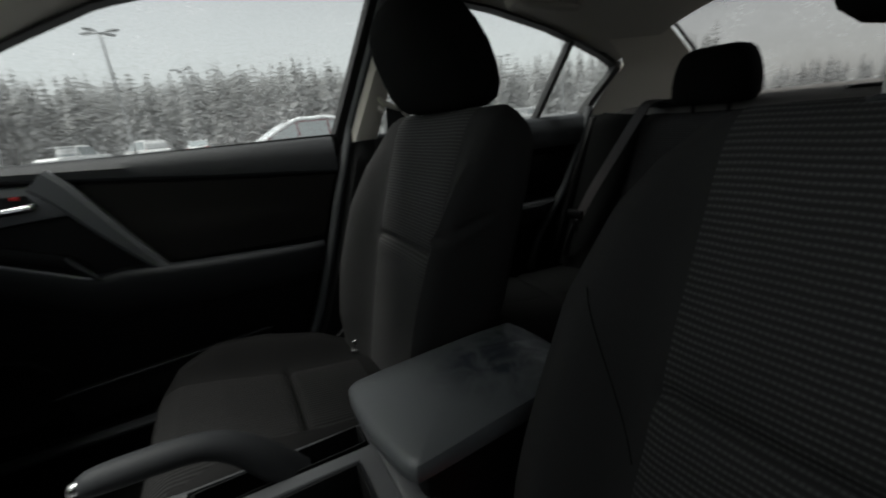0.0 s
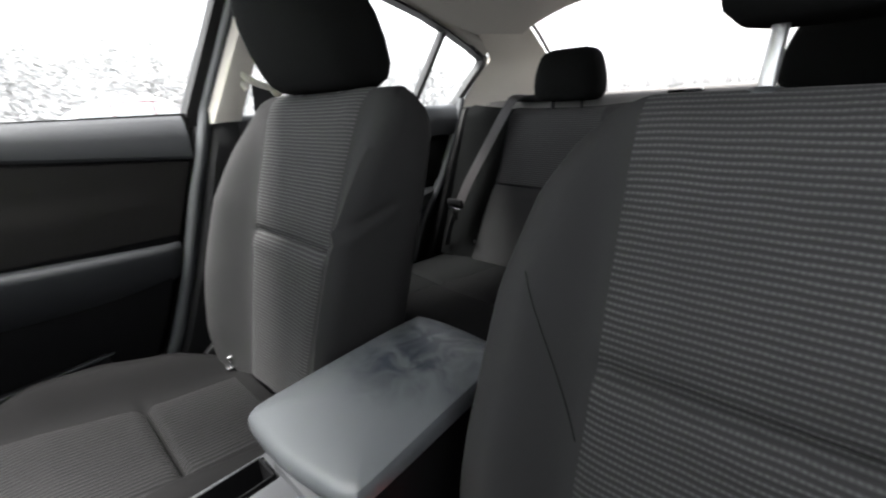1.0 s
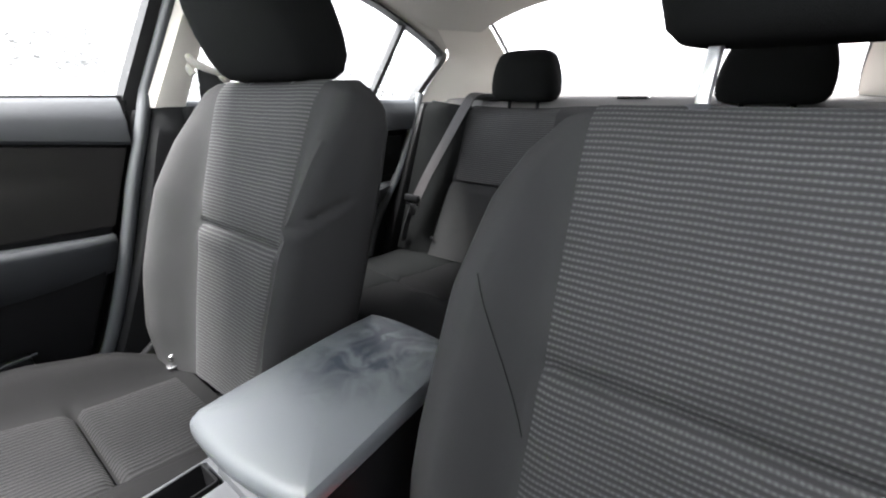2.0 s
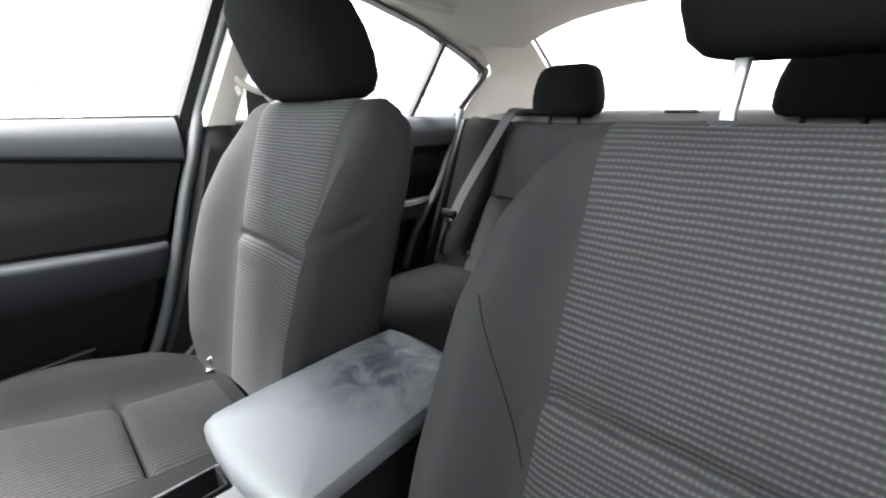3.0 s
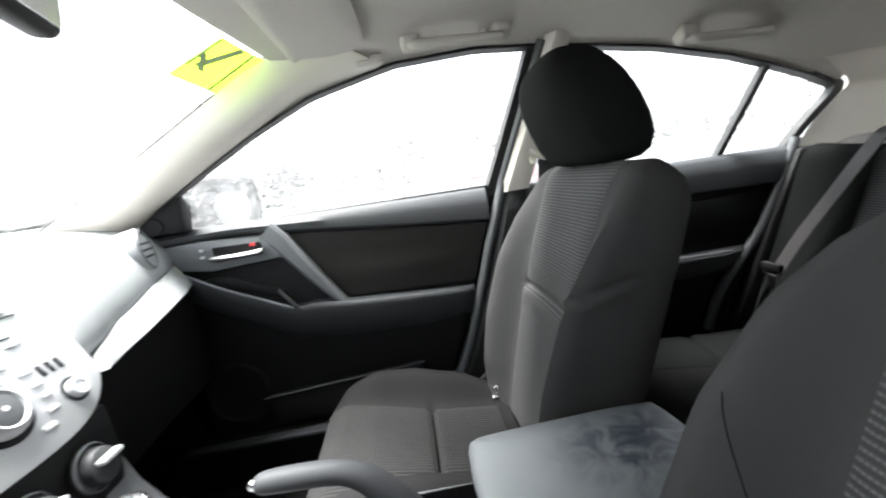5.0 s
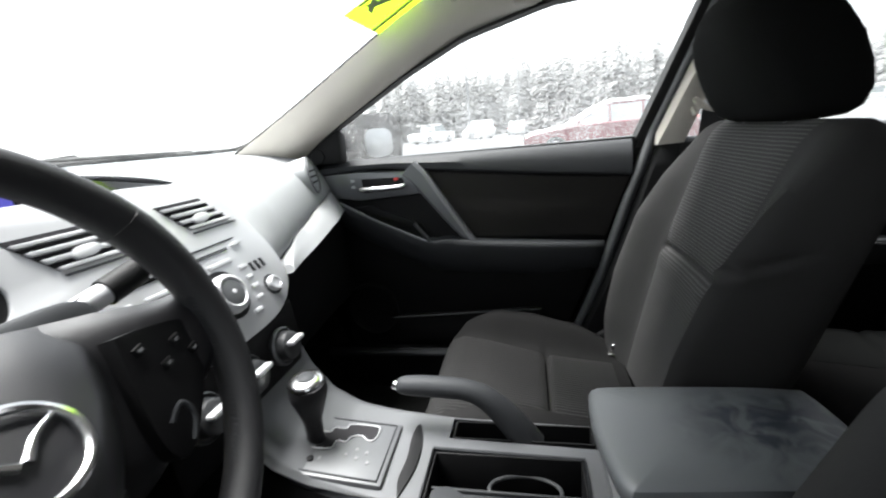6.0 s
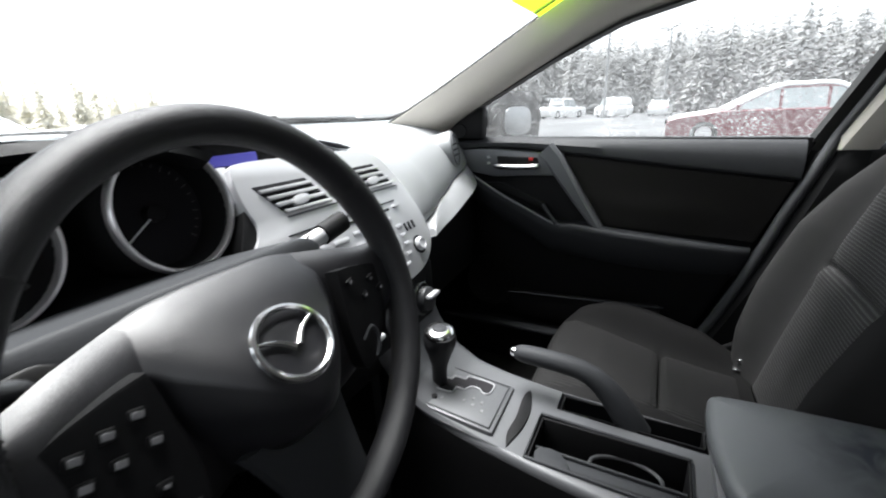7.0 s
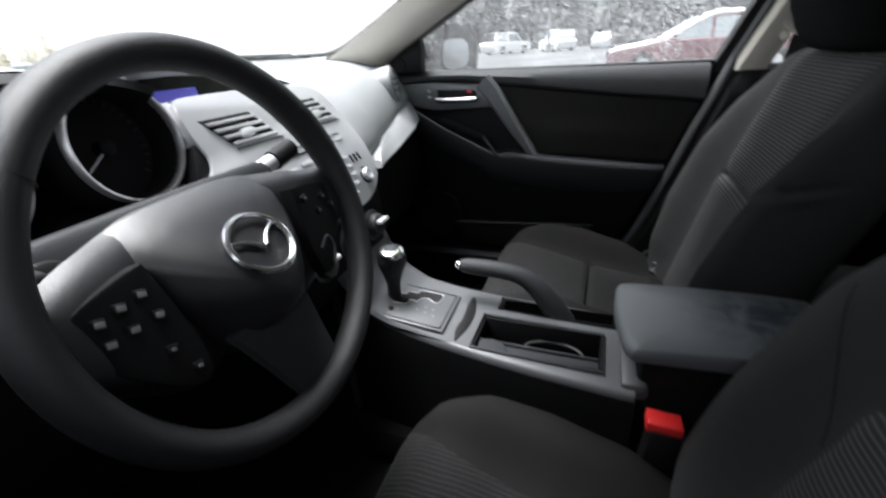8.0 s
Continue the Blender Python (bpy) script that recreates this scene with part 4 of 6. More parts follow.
def dash_profile(x):
    """Section of the dashboard at x, from the windscreen base down the face, as y and z."""
    ax = abs(x)
    side = min(max((ax - 0.30) / 0.38, 0), 1)
    mid = 1 - min(max((abs(x + 0.02) - 0.16) / 0.10, 0), 1)
    back = -0.035 * side**2
    pts = [
        (1.22 - 0.10 * side**2, 1.087 - 0.002 * side),
        (1.08 - 0.06 * side**2, 1.079 - 0.008 * side),
        (0.97 - 0.01 * side, 1.060 - 0.012 * side),
        (0.885 + 0.0 * side, 1.030 - 0.012 * side + 0.012 * mid),
        (0.828 + 0.01 * side, 0.995 + 0.006 * mid),
        (0.800 + 0.01 * side - 0.02 * mid, 0.955),
        (0.785 + 0.01 * side - 0.03 * mid, 0.915),
        (0.795 - 0.03 * mid, 0.880),
        (0.860, 0.850),
        (0.93, 0.80),
        (1.05, 0.70),
    ]
    end = float(np.interp(x, [0.28, 0.34, 0.42, 0.475, 0.57, 0.65, 0.70], [0, 0.003, 0.012, 0.022, 0.042, 0.068, 0.080]))
    pts = [(y + end * (0.84 < z < 1.04), z) for y, z in pts]
    bin_ = min(max((0.2025 - abs(x + 0.3675)) / 0.015, 0), 1)
    pts = [(y + bin_ * max(0.0, 0.935 - y), z) for y, z in pts]
    if x > 0.15:
        k = min((x - 0.15) / 0.08, 1)
        k = k * k * (3 - 2 * k)
        yt = interp(x, [p[0] for p in STRIP_LINE], [p[1] for p in STRIP_LINE])
        zt = interp(x, [p[0] for p in STRIP_LINE], [p[2] for p in STRIP_LINE])
        bend = []
        for q in (0.0, 0.3, 0.55, 0.8, 1.0):
            f, g, h = (1 - q) ** 2, 2 * q * (1 - q), q * q
            bend.append((f * max(0.97, yt + 0.10) + g * (yt + 0.022) + h * (yt + 0.006), f * 1.055 + g * 1.038 + h * (zt + 0.002)))
        want = pts[:2] + bend + [(yt + 0.03, zt - 0.012), (yt + 0.05, 0.85), (0.94, 0.80), (1.05, 0.70)]
        pts = [(a[0] + (b[0] - a[0]) * k, a[1] + (b[1] - a[1]) * k) for a, b in zip(pts, want)]
    return smooth_line(pts, 4)


rings = []
for x in np.linspace(-0.70, 0.70, 141):
    rings.append([(x, y, z) for y, z in dash_profile(x)])
part("top_pad", loft(rings, closed=False), DASH, dash, "grained top pad, painted paler than its dark grey plastic")

# passenger trim strip and glovebox: top line, then bottom line
tr = []
top_line = smooth_line(STRIP_TOP, 12)
low_line = smooth_line([(0.160, 0.727, 0.877), (0.162, 0.724, 0.878), (0.209, 0.732, 0.882), (0.301, 0.749, 0.886), (0.434, 0.781, 0.890), (0.534, 0.804, 0.895), (0.648, 0.842, 0.896)], 12)
for a, b in zip(top_line, low_line):
    a, b = Vector(a), Vector(b)
    back = Vector((0.0, 0.03, -0.01))
    bow = Vector((0.0, -0.0012, 0.0018))
    tr.append([a + back, a + Vector((0, 0.003, 0.0)), a, a.lerp(b, 0.33) + bow, a.lerp(b, 0.66) + bow, b, b + Vector((0, 0.002, -0.003)), b + back * 1.4])
part("trim_strip", loft(tr), TRIM, dash, "pale silver sweeping trim strip")
gb = []
for x in np.linspace(0.165, 0.675, 12):
    k = (x - 0.165) / 0.495
    zt = 0.872 + 0.018 * k
    gb.append([(x, 0.80 + 0.075 * k, zt), (x, 0.785 + 0.08 * k, zt - 0.01), (x, 0.79 + 0.065 * k, 0.76), (x, 0.83 + 0.03 * k, 0.64), (x, 0.90, 0.60), (x, 1.0, 0.60), (x, 1.0, zt)])
part("glovebox", loft(gb), PLASTIC_BLACK, dash, "black glovebox front")
part("lower_dash", boxes(((-0.42, 0.86, 0.80), (0.42, 0.10, 0.20), 0.03), ((-0.42, 0.93, 0.66), (0.46, 0.10, 0.22), 0.03)), PLASTIC_BLACK, dash)

# sloping centre panel: a is across, b runs up the slope, c is proud of it
PANEL = pose(-0.025, 0.722, 0.850, 64, 0, 0)


def panel_mesh(poly, lo, hi, bev=0.003):
    bm = plate(poly, "z", lo, hi, bev)
    bmesh.ops.transform(bm, matrix=PANEL, verts=bm.verts)
    return bm


outline = smooth_line([(-0.10, -0.020), (0.05, -0.022), (0.115, -0.012), (0.155, 0.012), (0.172, 0.040), (0.172, 0.085), (0.160, 0.125), (0.140, 0.170), (0.105, 0.212), (0.02, 0.226), (-0.10, 0.228), (-0.172, 0.227), (-0.184, 0.215), (-0.186, 0.185), (-0.1855, 0.170), (-0.1835, 0.157), (-0.182, 0.144), (-0.189, 0.128), (-0.206, 0.114), (-0.222, 0.107), (-0.215, 0.06), (-0.190, 0.02), (-0.15, -0.012)], 4)
part("centre_panel", panel_mesh([tuple(p) for p in outline], -0.05, 0.006, 0.004), SILVER, dash, "silver sloping radio and vent panel")


def panel_box(a, b, w, h, lo, hi, bev=0.002):
    return panel_mesh([(a - w / 2, b - h / 2), (a + w / 2, b - h / 2), (a + w / 2, b + h / 2), (a - w / 2, b + h / 2)], lo, hi, bev)


part("panel_wing", panel_mesh([(-0.189, 0.182), (-0.180, 0.176), (-0.176, 0.230), (-0.190, 0.230)], -0.05, -0.006, 0.002), SILVER, dash)


def slanted(a0, a1, b0, b1, lo, hi, bev=0.0008):
    """A bar across the panel whose ends slope with the vent."""
    k0, k1 = 0.75 * (0.190 - b0), 0.75 * (0.190 - b1)
    return panel_mesh([(a0 + k0, b0), (a1 + k0, b0), (a1 + k1, b1), (a0 + k1, b1)], lo, hi, bev)


for a0, a1 in ((-0.163, -0.071), (0.012, 0.094)):
    vent = part("air_vent", slanted(a0, a1, 0.150, 0.1935, 0.0055, 0.0066, 0.0004), DIAL, dash, "black slatted air vent")
    for b0, b1 in ((0.1825, 0.1872), (0.1715, 0.1767), (0.1605, 0.1660), (0.1495, 0.1545)):
        part("slat", slanted(a0 + 0.001, a1 - 0.001, b0, b1, 0.0060, 0.0105), SILVER, vent)
    mid = (a0 + a1) / 2 + 0.018
    part("vent_tab", panel_mesh([tuple(p) for p in smooth_line([(mid - 0.017, 0.1610), (mid - 0.010, 0.1690), (mid + 0.009, 0.1700), (mid + 0.017, 0.164), (mid + 0.007, 0.1570), (mid - 0.012, 0.1560), (mid - 0.017, 0.1610)], 4)[:-1]], 0.0062, 0.0112, 0.0015), SILVER, vent)
    part("vent_lip", slanted(a0 - 0.002, a1 + 0.004, 0.1435, 0.1460, 0.005, 0.0085), CONSOLE, vent)
# flat black plate in place of a dark hollow beside the gauge
part("scoop", panel_mesh([tuple(p) for p in smooth_line([(-0.224, 0.104), (-0.207, 0.112), (-0.188, 0.126), (-0.1805, 0.144), (-0.182, 0.158), (-0.187, 0.168), (-0.197, 0.150), (-0.224, 0.104)], 4)[:-1]], -0.03, 0.001, 0.002), PLASTIC_BLACK, dash, "flat black plate for the dark hollow beside the instruments")
part("slot_bar", panel_box(-0.020, 0.1195, 0.250, 0.0022, 0.005, 0.0075, 0.0005), PLASTIC, dash)
part("cd_slot", panel_box(-0.010, 0.1075, 0.180, 0.0050, 0.005, 0.0075, 0.0008), GLOSS_BLACK, dash)
part("slot_end", panel_mesh([tuple(p) for p in smooth_line([(0.088, 0.1085), (0.098, 0.1125), (0.112, 0.1105), (0.104, 0.1055), (0.088, 0.1085)], 4)[:-1]], 0.005, 0.0095, 0.001), SILVER, dash)
VOL = PANEL @ pose(0.028, 0.046, 0)
part("knob_well", lathe([(0.0375, 0.0055), (0.0375, 0.0075), (0.0350, 0.0080), (0.0, 0.0080)], 40, VOL), PLASTIC_BLACK, dash, "black recess round the knob")
dial = part("volume_knob", lathe([(0.0300, 0.006), (0.0300, 0.010), (0.0290, 0.016), (0.0265, 0.020), (0.0225, 0.0215), (0.0205, 0.0205), (0.0195, 0.0190), (0, 0.0190)], 40, VOL), SILVER, dash, "round silver volume knob")
part("knob_face", lathe([(0.0192, 0.0180), (0.0190, 0.0200), (0.0120, 0.0212), (0, 0.0214)], 36, VOL), CONSOLE, dial)
part("knob_mark", lathe([(0.0035, 0.0205), (0.0032, 0.0220), (0, 0.0222)], 12, VOL), PRINT, dial)
TUNE = PANEL @ pose(0.120, 0.026, 0)
part("knob_well", lathe([(0.0175, 0.0055), (0.0175, 0.0072), (0.0, 0.0072)], 28, TUNE), PLASTIC, dash)
part("tuning_knob", lathe([(0.0130, 0.006), (0.0130, 0.014), (0.0115, 0.0165), (0.0080, 0.0165), (0.0072, 0.0150), (0, 0.0150)], 28, TUNE), SILVER, dash, "small silver tuning knob")
for a, b, w, h in ((0.050, 0.0895, 0.046, 0.0075), (-0.012, 0.0885, 0.040, 0.0075), (-0.062, 0.086, 0.034, 0.0075), (0.085, 0.072, 0.016, 0.007), (0.086, 0.054, 0.015, 0.007), (0.086, 0.038, 0.015, 0.007), (0.080, 0.020, 0.016, 0.007), (0.062, 0.004, 0.018, 0.007), (-0.010, 0.008, 0.020, 0.008), (-0.028, 0.070, 0.018, 0.007), (-0.032, 0.050, 0.018, 0.007), (-0.030, 0.030, 0.018, 0.007), (-0.075, 0.066, 0.026, 0.012), (-0.078, 0.045, 0.026, 0.012), (-0.075, 0.024, 0.026, 0.012), (-0.110, 0.088, 0.030, 0.007)):
    part("radio_button", panel_box(a, b, w, h, 0.0055, 0.0085, 0.0018), SILVER, dash)
for a in (0.104, 0.117, 0.130):
    part("button_mark", panel_mesh([(a - 0.003, 0.058), (a + 0.003, 0.058), (a + 0.0015, 0.0735), (a - 0.0045, 0.0735)], 0.005, 0.0078, 0.0008), PLASTIC, dash)

# heater knobs under the panel
hv = part("heater_panel", plate([(-0.16, 0.70), (0.115, 0.70), (0.125, 0.78), (0.12, 0.842), (-0.17, 0.842)], "y", 0.715, 0.80, 0.008), PLASTIC_BLACK, dash, "black heater control panel")
for x in (-0.115, -0.028, 0.060):
    k = part("heater_knob", lathe([(0.030, 0), (0.030, 0.006), (0.024, 0.008), (0.022, 0.022), (0.018, 0.025), (0, 0.025)], 30, pose(x, 0.712, 0.782, 80, 0, 0)), PLASTIC_SOFT, hv)
    part("knob_rim", lathe([(0.0285, 0.004), (0.031, 0.007), (0.0285, 0.010)], 30, pose(x, 0.712, 0.782, 80, 0, 0), caps=False), STRUT, k, "satin rim")
    part("knob_bar", boxes(((x, 0.683, 0.795), (0.034, 0.014, 0.009), 0.004, 2, pose(0, 0, 0, -10, 0, 0))), SILVER, k, "silver grip bar")

# hooded display strip behind the vents
rec = []
for x, z0, h, y in smooth_line([(-0.205, 1.053, 0.034, 0.862), (-0.16, 1.053, 0.030, 0.864), (-0.04, 1.050, 0.022, 0.870), (0.06, 1.044, 0.012, 0.878), (0.125, 1.038, 0.003, 0.885)], 5):
    rec.append([(x, y - 0.004, z0), (x, y + 0.004, z0 + h), (x, y + 0.05, z0 + h + 0.002), (x, y + 0.05, z0)])
part("display_hood", loft(rec), GLOSS_BLACK, dash, "glossy black display strip")
lcd = mat("blue_display", (0.03, 0.03, 0.16), 0.3, vary=0.1)
ln, ll = lcd.node_tree.nodes, lcd.node_tree.links
ln["Principled BSDF"].inputs["Emission Color"].default_value = (0.07, 0.06, 0.42, 1)
ln["Principled BSDF"].inputs["Emission Strength"].default_value = 0.06
part("display", boxes(((-0.172, 0.857, 1.0585), (0.088, 0.004, 0.015), 0.001, 1, pose(0, 0, 0, -8, 0, 1.5))), lcd, dash, "blue glowing display")
brow = []
for x, y, z in smooth_line([(-0.225, 0.845, 1.094), (-0.19, 0.850, 1.092), (-0.12, 0.865, 1.086), (0.0, 0.88, 1.074), (0.09, 0.895, 1.060), (0.15, 0.905, 1.045)], 5):
    brow.append([(x, y, z), (x, y + 0.012, z + 0.006), (x, y + 0.10, z - 0.004), (x, y + 0.16, z - 0.022), (x, y + 0.02, z - 0.012)])
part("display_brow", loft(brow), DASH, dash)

# round side vent
part("vent_pod", lathe([(0.047, 0.001), (0.051, -0.001), (0.053, -0.006), (0.052, -0.03), (0.047, -0.065), (0.037, -0.10), (0.022, -0.125), (0.0, -0.132)], 40, pose(0.546, 0.866, 1.008, 80, 0, 15)), DASH, dash)
sv = part("side_vent", lathe([(0.046, -0.01), (0.047, 0.001), (0.045, 0.004), (0.039, 0.003), (0.037, -0.004), (0, -0.004)], 36, pose(0.546, 0.866, 1.008, 80, 0, 15)), CONSOLE, dash, "round grey side vent")
for k in (-0.015, 0.0, 0.015):
    bm = boxes(((0, 0, 0), (0.062 - 0.4 * abs(k), 0.005, 0.006), 0.001))
    bmesh.ops.transform(bm, matrix=pose(0.546, 0.866, 1.008, 80, 0, 15) @ pose(0, k, 0), verts=bm.verts)
    part("slat", bm, PLASTIC_BLACK, sv)
# seal at the windscreen base
part("screen_seal", tube(smooth_line([(0.655, 1.085, 1.115), (0.635, 1.112, 1.102), (0.59, 1.132, 1.095), (0.45, 1.175, 1.096), (0.2, 1.205, 1.097), (-0.1, 1.21, 1.097), (-0.4, 1.18, 1.095)], 5), 0.0055, 8), RUBBER, dash)

# ---- instruments ----
cluster = empty("instrument_cluster", "two round instruments in a black hooded binnacle", "instruments", at=(-0.39, 0.82, 0.95))
DIALM = pose(-0.283, 0.808, 1.0185, 80, 0, 6)
hood = []
for k in np.linspace(0.24, 1, 25):
    a = math.pi * k
    x = -0.375 + 0.185 * math.cos(a) * (1 + 0.03 * math.sin(a))
    z = 0.985 + 0.106 * math.sin(a) ** 0.75
    hood.append([(x, 0.795 + 0.02 * math.cos(a) ** 2, z), (x + 0.012 * math.cos(a), 0.805, z + 0.008), (x + 0.02 * math.cos(a), 0.92, z + 0.006), (x + 0.008 * math.cos(a), 0.92, z - 0.01), (x, 0.82, z - 0.008)])
part("hood", loft(hood), PLASTIC_BLACK, cluster, "black instrument hood")
# pale strip over the black hood: light from above put into its colour
cover_ = [[(p[1][0], p[1][1] + 0.006, p[1][2] + 0.002), (p[2][0], 0.86, p[1][2] + 0.004), (p[2][0], p[2][1], p[2][2] + 0.003)] for p in hood[4:]]
part("hood_cover", loft(cover_, closed=False), DASH, cluster, "grained cover, painted pale as if lit from above")
part("cowl", boxes(((-0.375, 0.870, 0.915), (0.375, 0.14, 0.070), 0.012)), PLASTIC_BLACK, cluster)
part("backing", boxes(((-0.375, 0.905, 1.00), (0.36, 0.02, 0.16), 0.01)), PLASTIC_BLACK, cluster)
for cx, ang in ((-0.283, 213), (-0.456, 235)):
    m = Matrix.Translation((cx + 0.283, 0, 0)) @ DIALM @ Matrix.Scale(1.10, 4)
    g = part("gauge", lathe([(0.0, -0.052), (0.062, -0.052), (0.062, -0.002), (0.060, 0.0), (0.0590, -0.004), (0.0590, -0.048), (0.0, -0.048)], 44, m), PLASTIC_BLACK, cluster, "deep black gauge tube")
    part("gauge_ring", lathe([(0.0590, -0.005), (0.0592, 0.002), (0.0605, 0.0048), (0.0630, 0.0050), (0.0645, 0.003), (0.0650, -0.003)], 64, m, caps=False), RING, g, "satin metal ring")
    part("gauge_shroud", lathe([(0.0650, -0.003), (0.0665, -0.012), (0.0670, -0.060)], 48, m, caps=False), PLASTIC_BLACK, g)
    part("dial_face", lathe([(0.059, -0.046), (0.059, -0.044), (0.0, -0.044)], 44, m), DIAL, g)
    rad = radians(ang)
    bm = boxes(((0.024 * math.cos(rad), 0.024 * math.sin(rad), -0.034), (0.046, 0.0022, 0.0015), 0.0006, 1, pose(0, 0, 0, 0, 0, ang)))
    bmesh.ops.transform(bm, matrix=m, verts=bm.verts)
    part("needle", bm, PRINT, g)
    part("needle_cap", lathe([(0.009, -0.044), (0.009, -0.032), (0.006, -0.030), (0, -0.030)], 20, m), PLASTIC_BLACK, g)
    for t in range(25):
        an = radians(-40 + 260 * t / 24)
        ln0 = 0.007 if t % 3 == 0 else 0.004
        bm = boxes(((0.052 * math.cos(an), 0.052 * math.sin(an), -0.0435), (ln0, 0.0012, 0.0006), 0.0, 1, pose(0, 0, 0, 0, 0, math.degrees(an))))
        bmesh.ops.transform(bm, matrix=m, verts=bm.verts)
        part("tick", bm, RED if (cx < -0.4 and t < 4) else DIM_PRINT, g)

# ---- steering wheel ----
WM = pose(-0.3485, 0.5964, 0.939, 74.2, 0, 2.2) @ Matrix.Scale(1.037, 4)
wheel = empty("steering_wheel", "black leather three-spoke steering wheel with chrome emblem", "steering wheel", at=(-0.36, 0.58, 0.94))


def on_wheel(bm):
    bmesh.ops.transform(bm, matrix=WM, verts=bm.verts)
    return bm


def rim_mesh():
    rings = []
    n = 96
    for k in range(n + 1):
        a = 2 * math.pi * k / n
        grip = 1 + 0.10 * (math.exp(-((math.degrees(a) - 35) / 16) ** 2) + math.exp(-((math.degrees(a) - 145) / 16) ** 2))
        ring = []
        for j in range(16):
            b = 2 * math.pi * j / 16
            r = 0.1698 + 0.0140 * grip * math.cos(b)
            ring.append((r * math.cos(a), r * math.sin(a), 0.0175 * grip * math.sin(b)))
        rings.append(ring)
    return loft(rings, True, False)


rim = part("rim", on_wheel(rim_mesh()), LEATHER, wheel, "grained black leather rim")
for ang in (38, 142):
    a = radians(ang)
    ring = []
    for j in range(17):
        b = 2 * math.pi * j / 16
        ring.append(((0.1690 + 0.0162 * math.cos(b)) * math.cos(a), (0.1690 + 0.0162 * math.cos(b)) * math.sin(a), 0.019 * math.sin(b)))
    part("rim_seam", on_wheel(tube(ring, 0.0005, 5)), RUBBER, rim)


for lo_, hi_ in ((-40, 12), (168, 220)):
    bm = bmesh.new()
    for q in np.arange(lo_, hi_, 1.6):
        ends = []
        for da, b in ((-0.5, 2.75), (0.5, 3.10)):
            a = radians(q + da)
            r = 0.1698 + 0.0146 * math.cos(b)
            ends.append((r * math.cos(a), r * math.sin(a), 0.0181 * math.sin(b)))
        tube(ends, 0.0004, 5, bm)
    part("stitching", on_wheel(bm), PLASTIC, rim, "row of dark grey stitches")


def pad(poly, z0, z1, dome):
    """A cushion-shaped cover over an outline."""
    pts = smooth_line(poly + [poly[0]], 5)[:-1]
    c = np.mean(pts, axis=0)
    rings = []
    for f, z in [(1.0, z0), (1.0, z1 - 0.004)] + [(g, z1 + dome * math.sqrt(1 - g * g)) for g in (0.995, 0.975, 0.94, 0.89, 0.82, 0.72, 0.58, 0.42, 0.24, 0.04)]:
        rings.append([(c[0] + (p[0] - c[0]) * f, c[1] + (p[1] - c[1]) * f, z) for p in pts])
    return loft(rings)


cover = smooth_line([(-0.100, 0.038), (-0.084, 0.053), (-0.045, 0.062), (0.045, 0.062), (0.084, 0.053), (0.100, 0.038), (0.094, -0.012), (0.074, -0.052), (0.046, -0.086), (0.0, -0.096), (-0.046, -0.086), (-0.074, -0.052), (-0.094, -0.012), (-0.100, 0.038)], 5)[:-1]
rings = [[(a, b, -0.070) for a, b in cover], [(a, b, -0.048) for a, b in cover]]
for g in (0.995, 0.97, 0.93, 0.87, 0.79, 0.69, 0.57, 0.43, 0.28, 0.14, 0.03):
    rings.append([(a * g, -0.050 + (b + 0.050) * g, -0.044 + 0.072 * (1 - g * g)) for a, b in cover])
hub = part("airbag_cover", on_wheel(loft(rings)), HUB, wheel, "satin black airbag cover")
for sg in (-1, 1):
    top = smooth_line([(0.060, 0.060), (0.090, 0.053), (0.120, 0.046), (0.146, 0.038), (0.172, 0.036)], 6)
    low = smooth_line([(0.040, -0.088), (0.072, -0.092), (0.104, -0.078), (0.136, -0.052), (0.172, -0.030)], 6)

    def arm(i, j, top=top, low=low, sg=sg):
        k = round(i * (len(top) - 1))
        p = top[k] * (1 - j) + low[k] * j
        edge = 1 - abs(2 * j - 1) ** 5
        c = interp(i, [0, 0.4, 0.75, 1], [-0.030, -0.016, -0.006, -0.002]) - 0.020 * (1 - edge) + 0.004 * math.sin(math.pi * j)
        return (sg * p[0], p[1], c)

    part("spoke", on_wheel(sheet(arm, len(top) - 1, 24, 0.010)), HUB, wheel)
    pod = [(sg * 0.088, 0.028), (sg * 0.112, 0.025), (sg * 0.146, 0.015), (sg * 0.152, -0.008), (sg * 0.138, -0.034), (sg * 0.106, -0.070), (sg * 0.086, -0.074), (sg * 0.080, -0.040)]
    part("switch_pod", on_wheel(pad(pod, -0.020, -0.0045, 0.0032)), PLASTIC_BLACK, wheel)
    keys = ((0.102, 0.0095), (0.118, 0.008), (0.134, 0.0055), (0.118, -0.0095), (0.099, -0.0095), (0.135, -0.010), (0.104, -0.037), (0.094, -0.060)) if sg < 0 else ((0.097, 0.0125), (0.127, 0.0055), (0.112, -0.0070), (0.138, -0.0085))
    for k, (a, b) in enumerate(keys):
        small = k > 5 or sg > 0
        part("switch", on_wheel(boxes(((sg * a, b, -0.0008), (0.0095, 0.0075, 0.004), 0.0016, 2, pose(0, 0, 0, 0, 0, 14 * sg)))), PLASTIC_BLACK, wheel)
        part("switch_mark", on_wheel(boxes(((sg * a, b, 0.0012), (0.0040 if small else 0.0062, 0.0024 if small else 0.0042, 0.0008), 0.0003, 1, pose(0, 0, 0, 0, 0, 20 * sg)))), SWITCH_PRINT, wheel, "pale switch symbol")
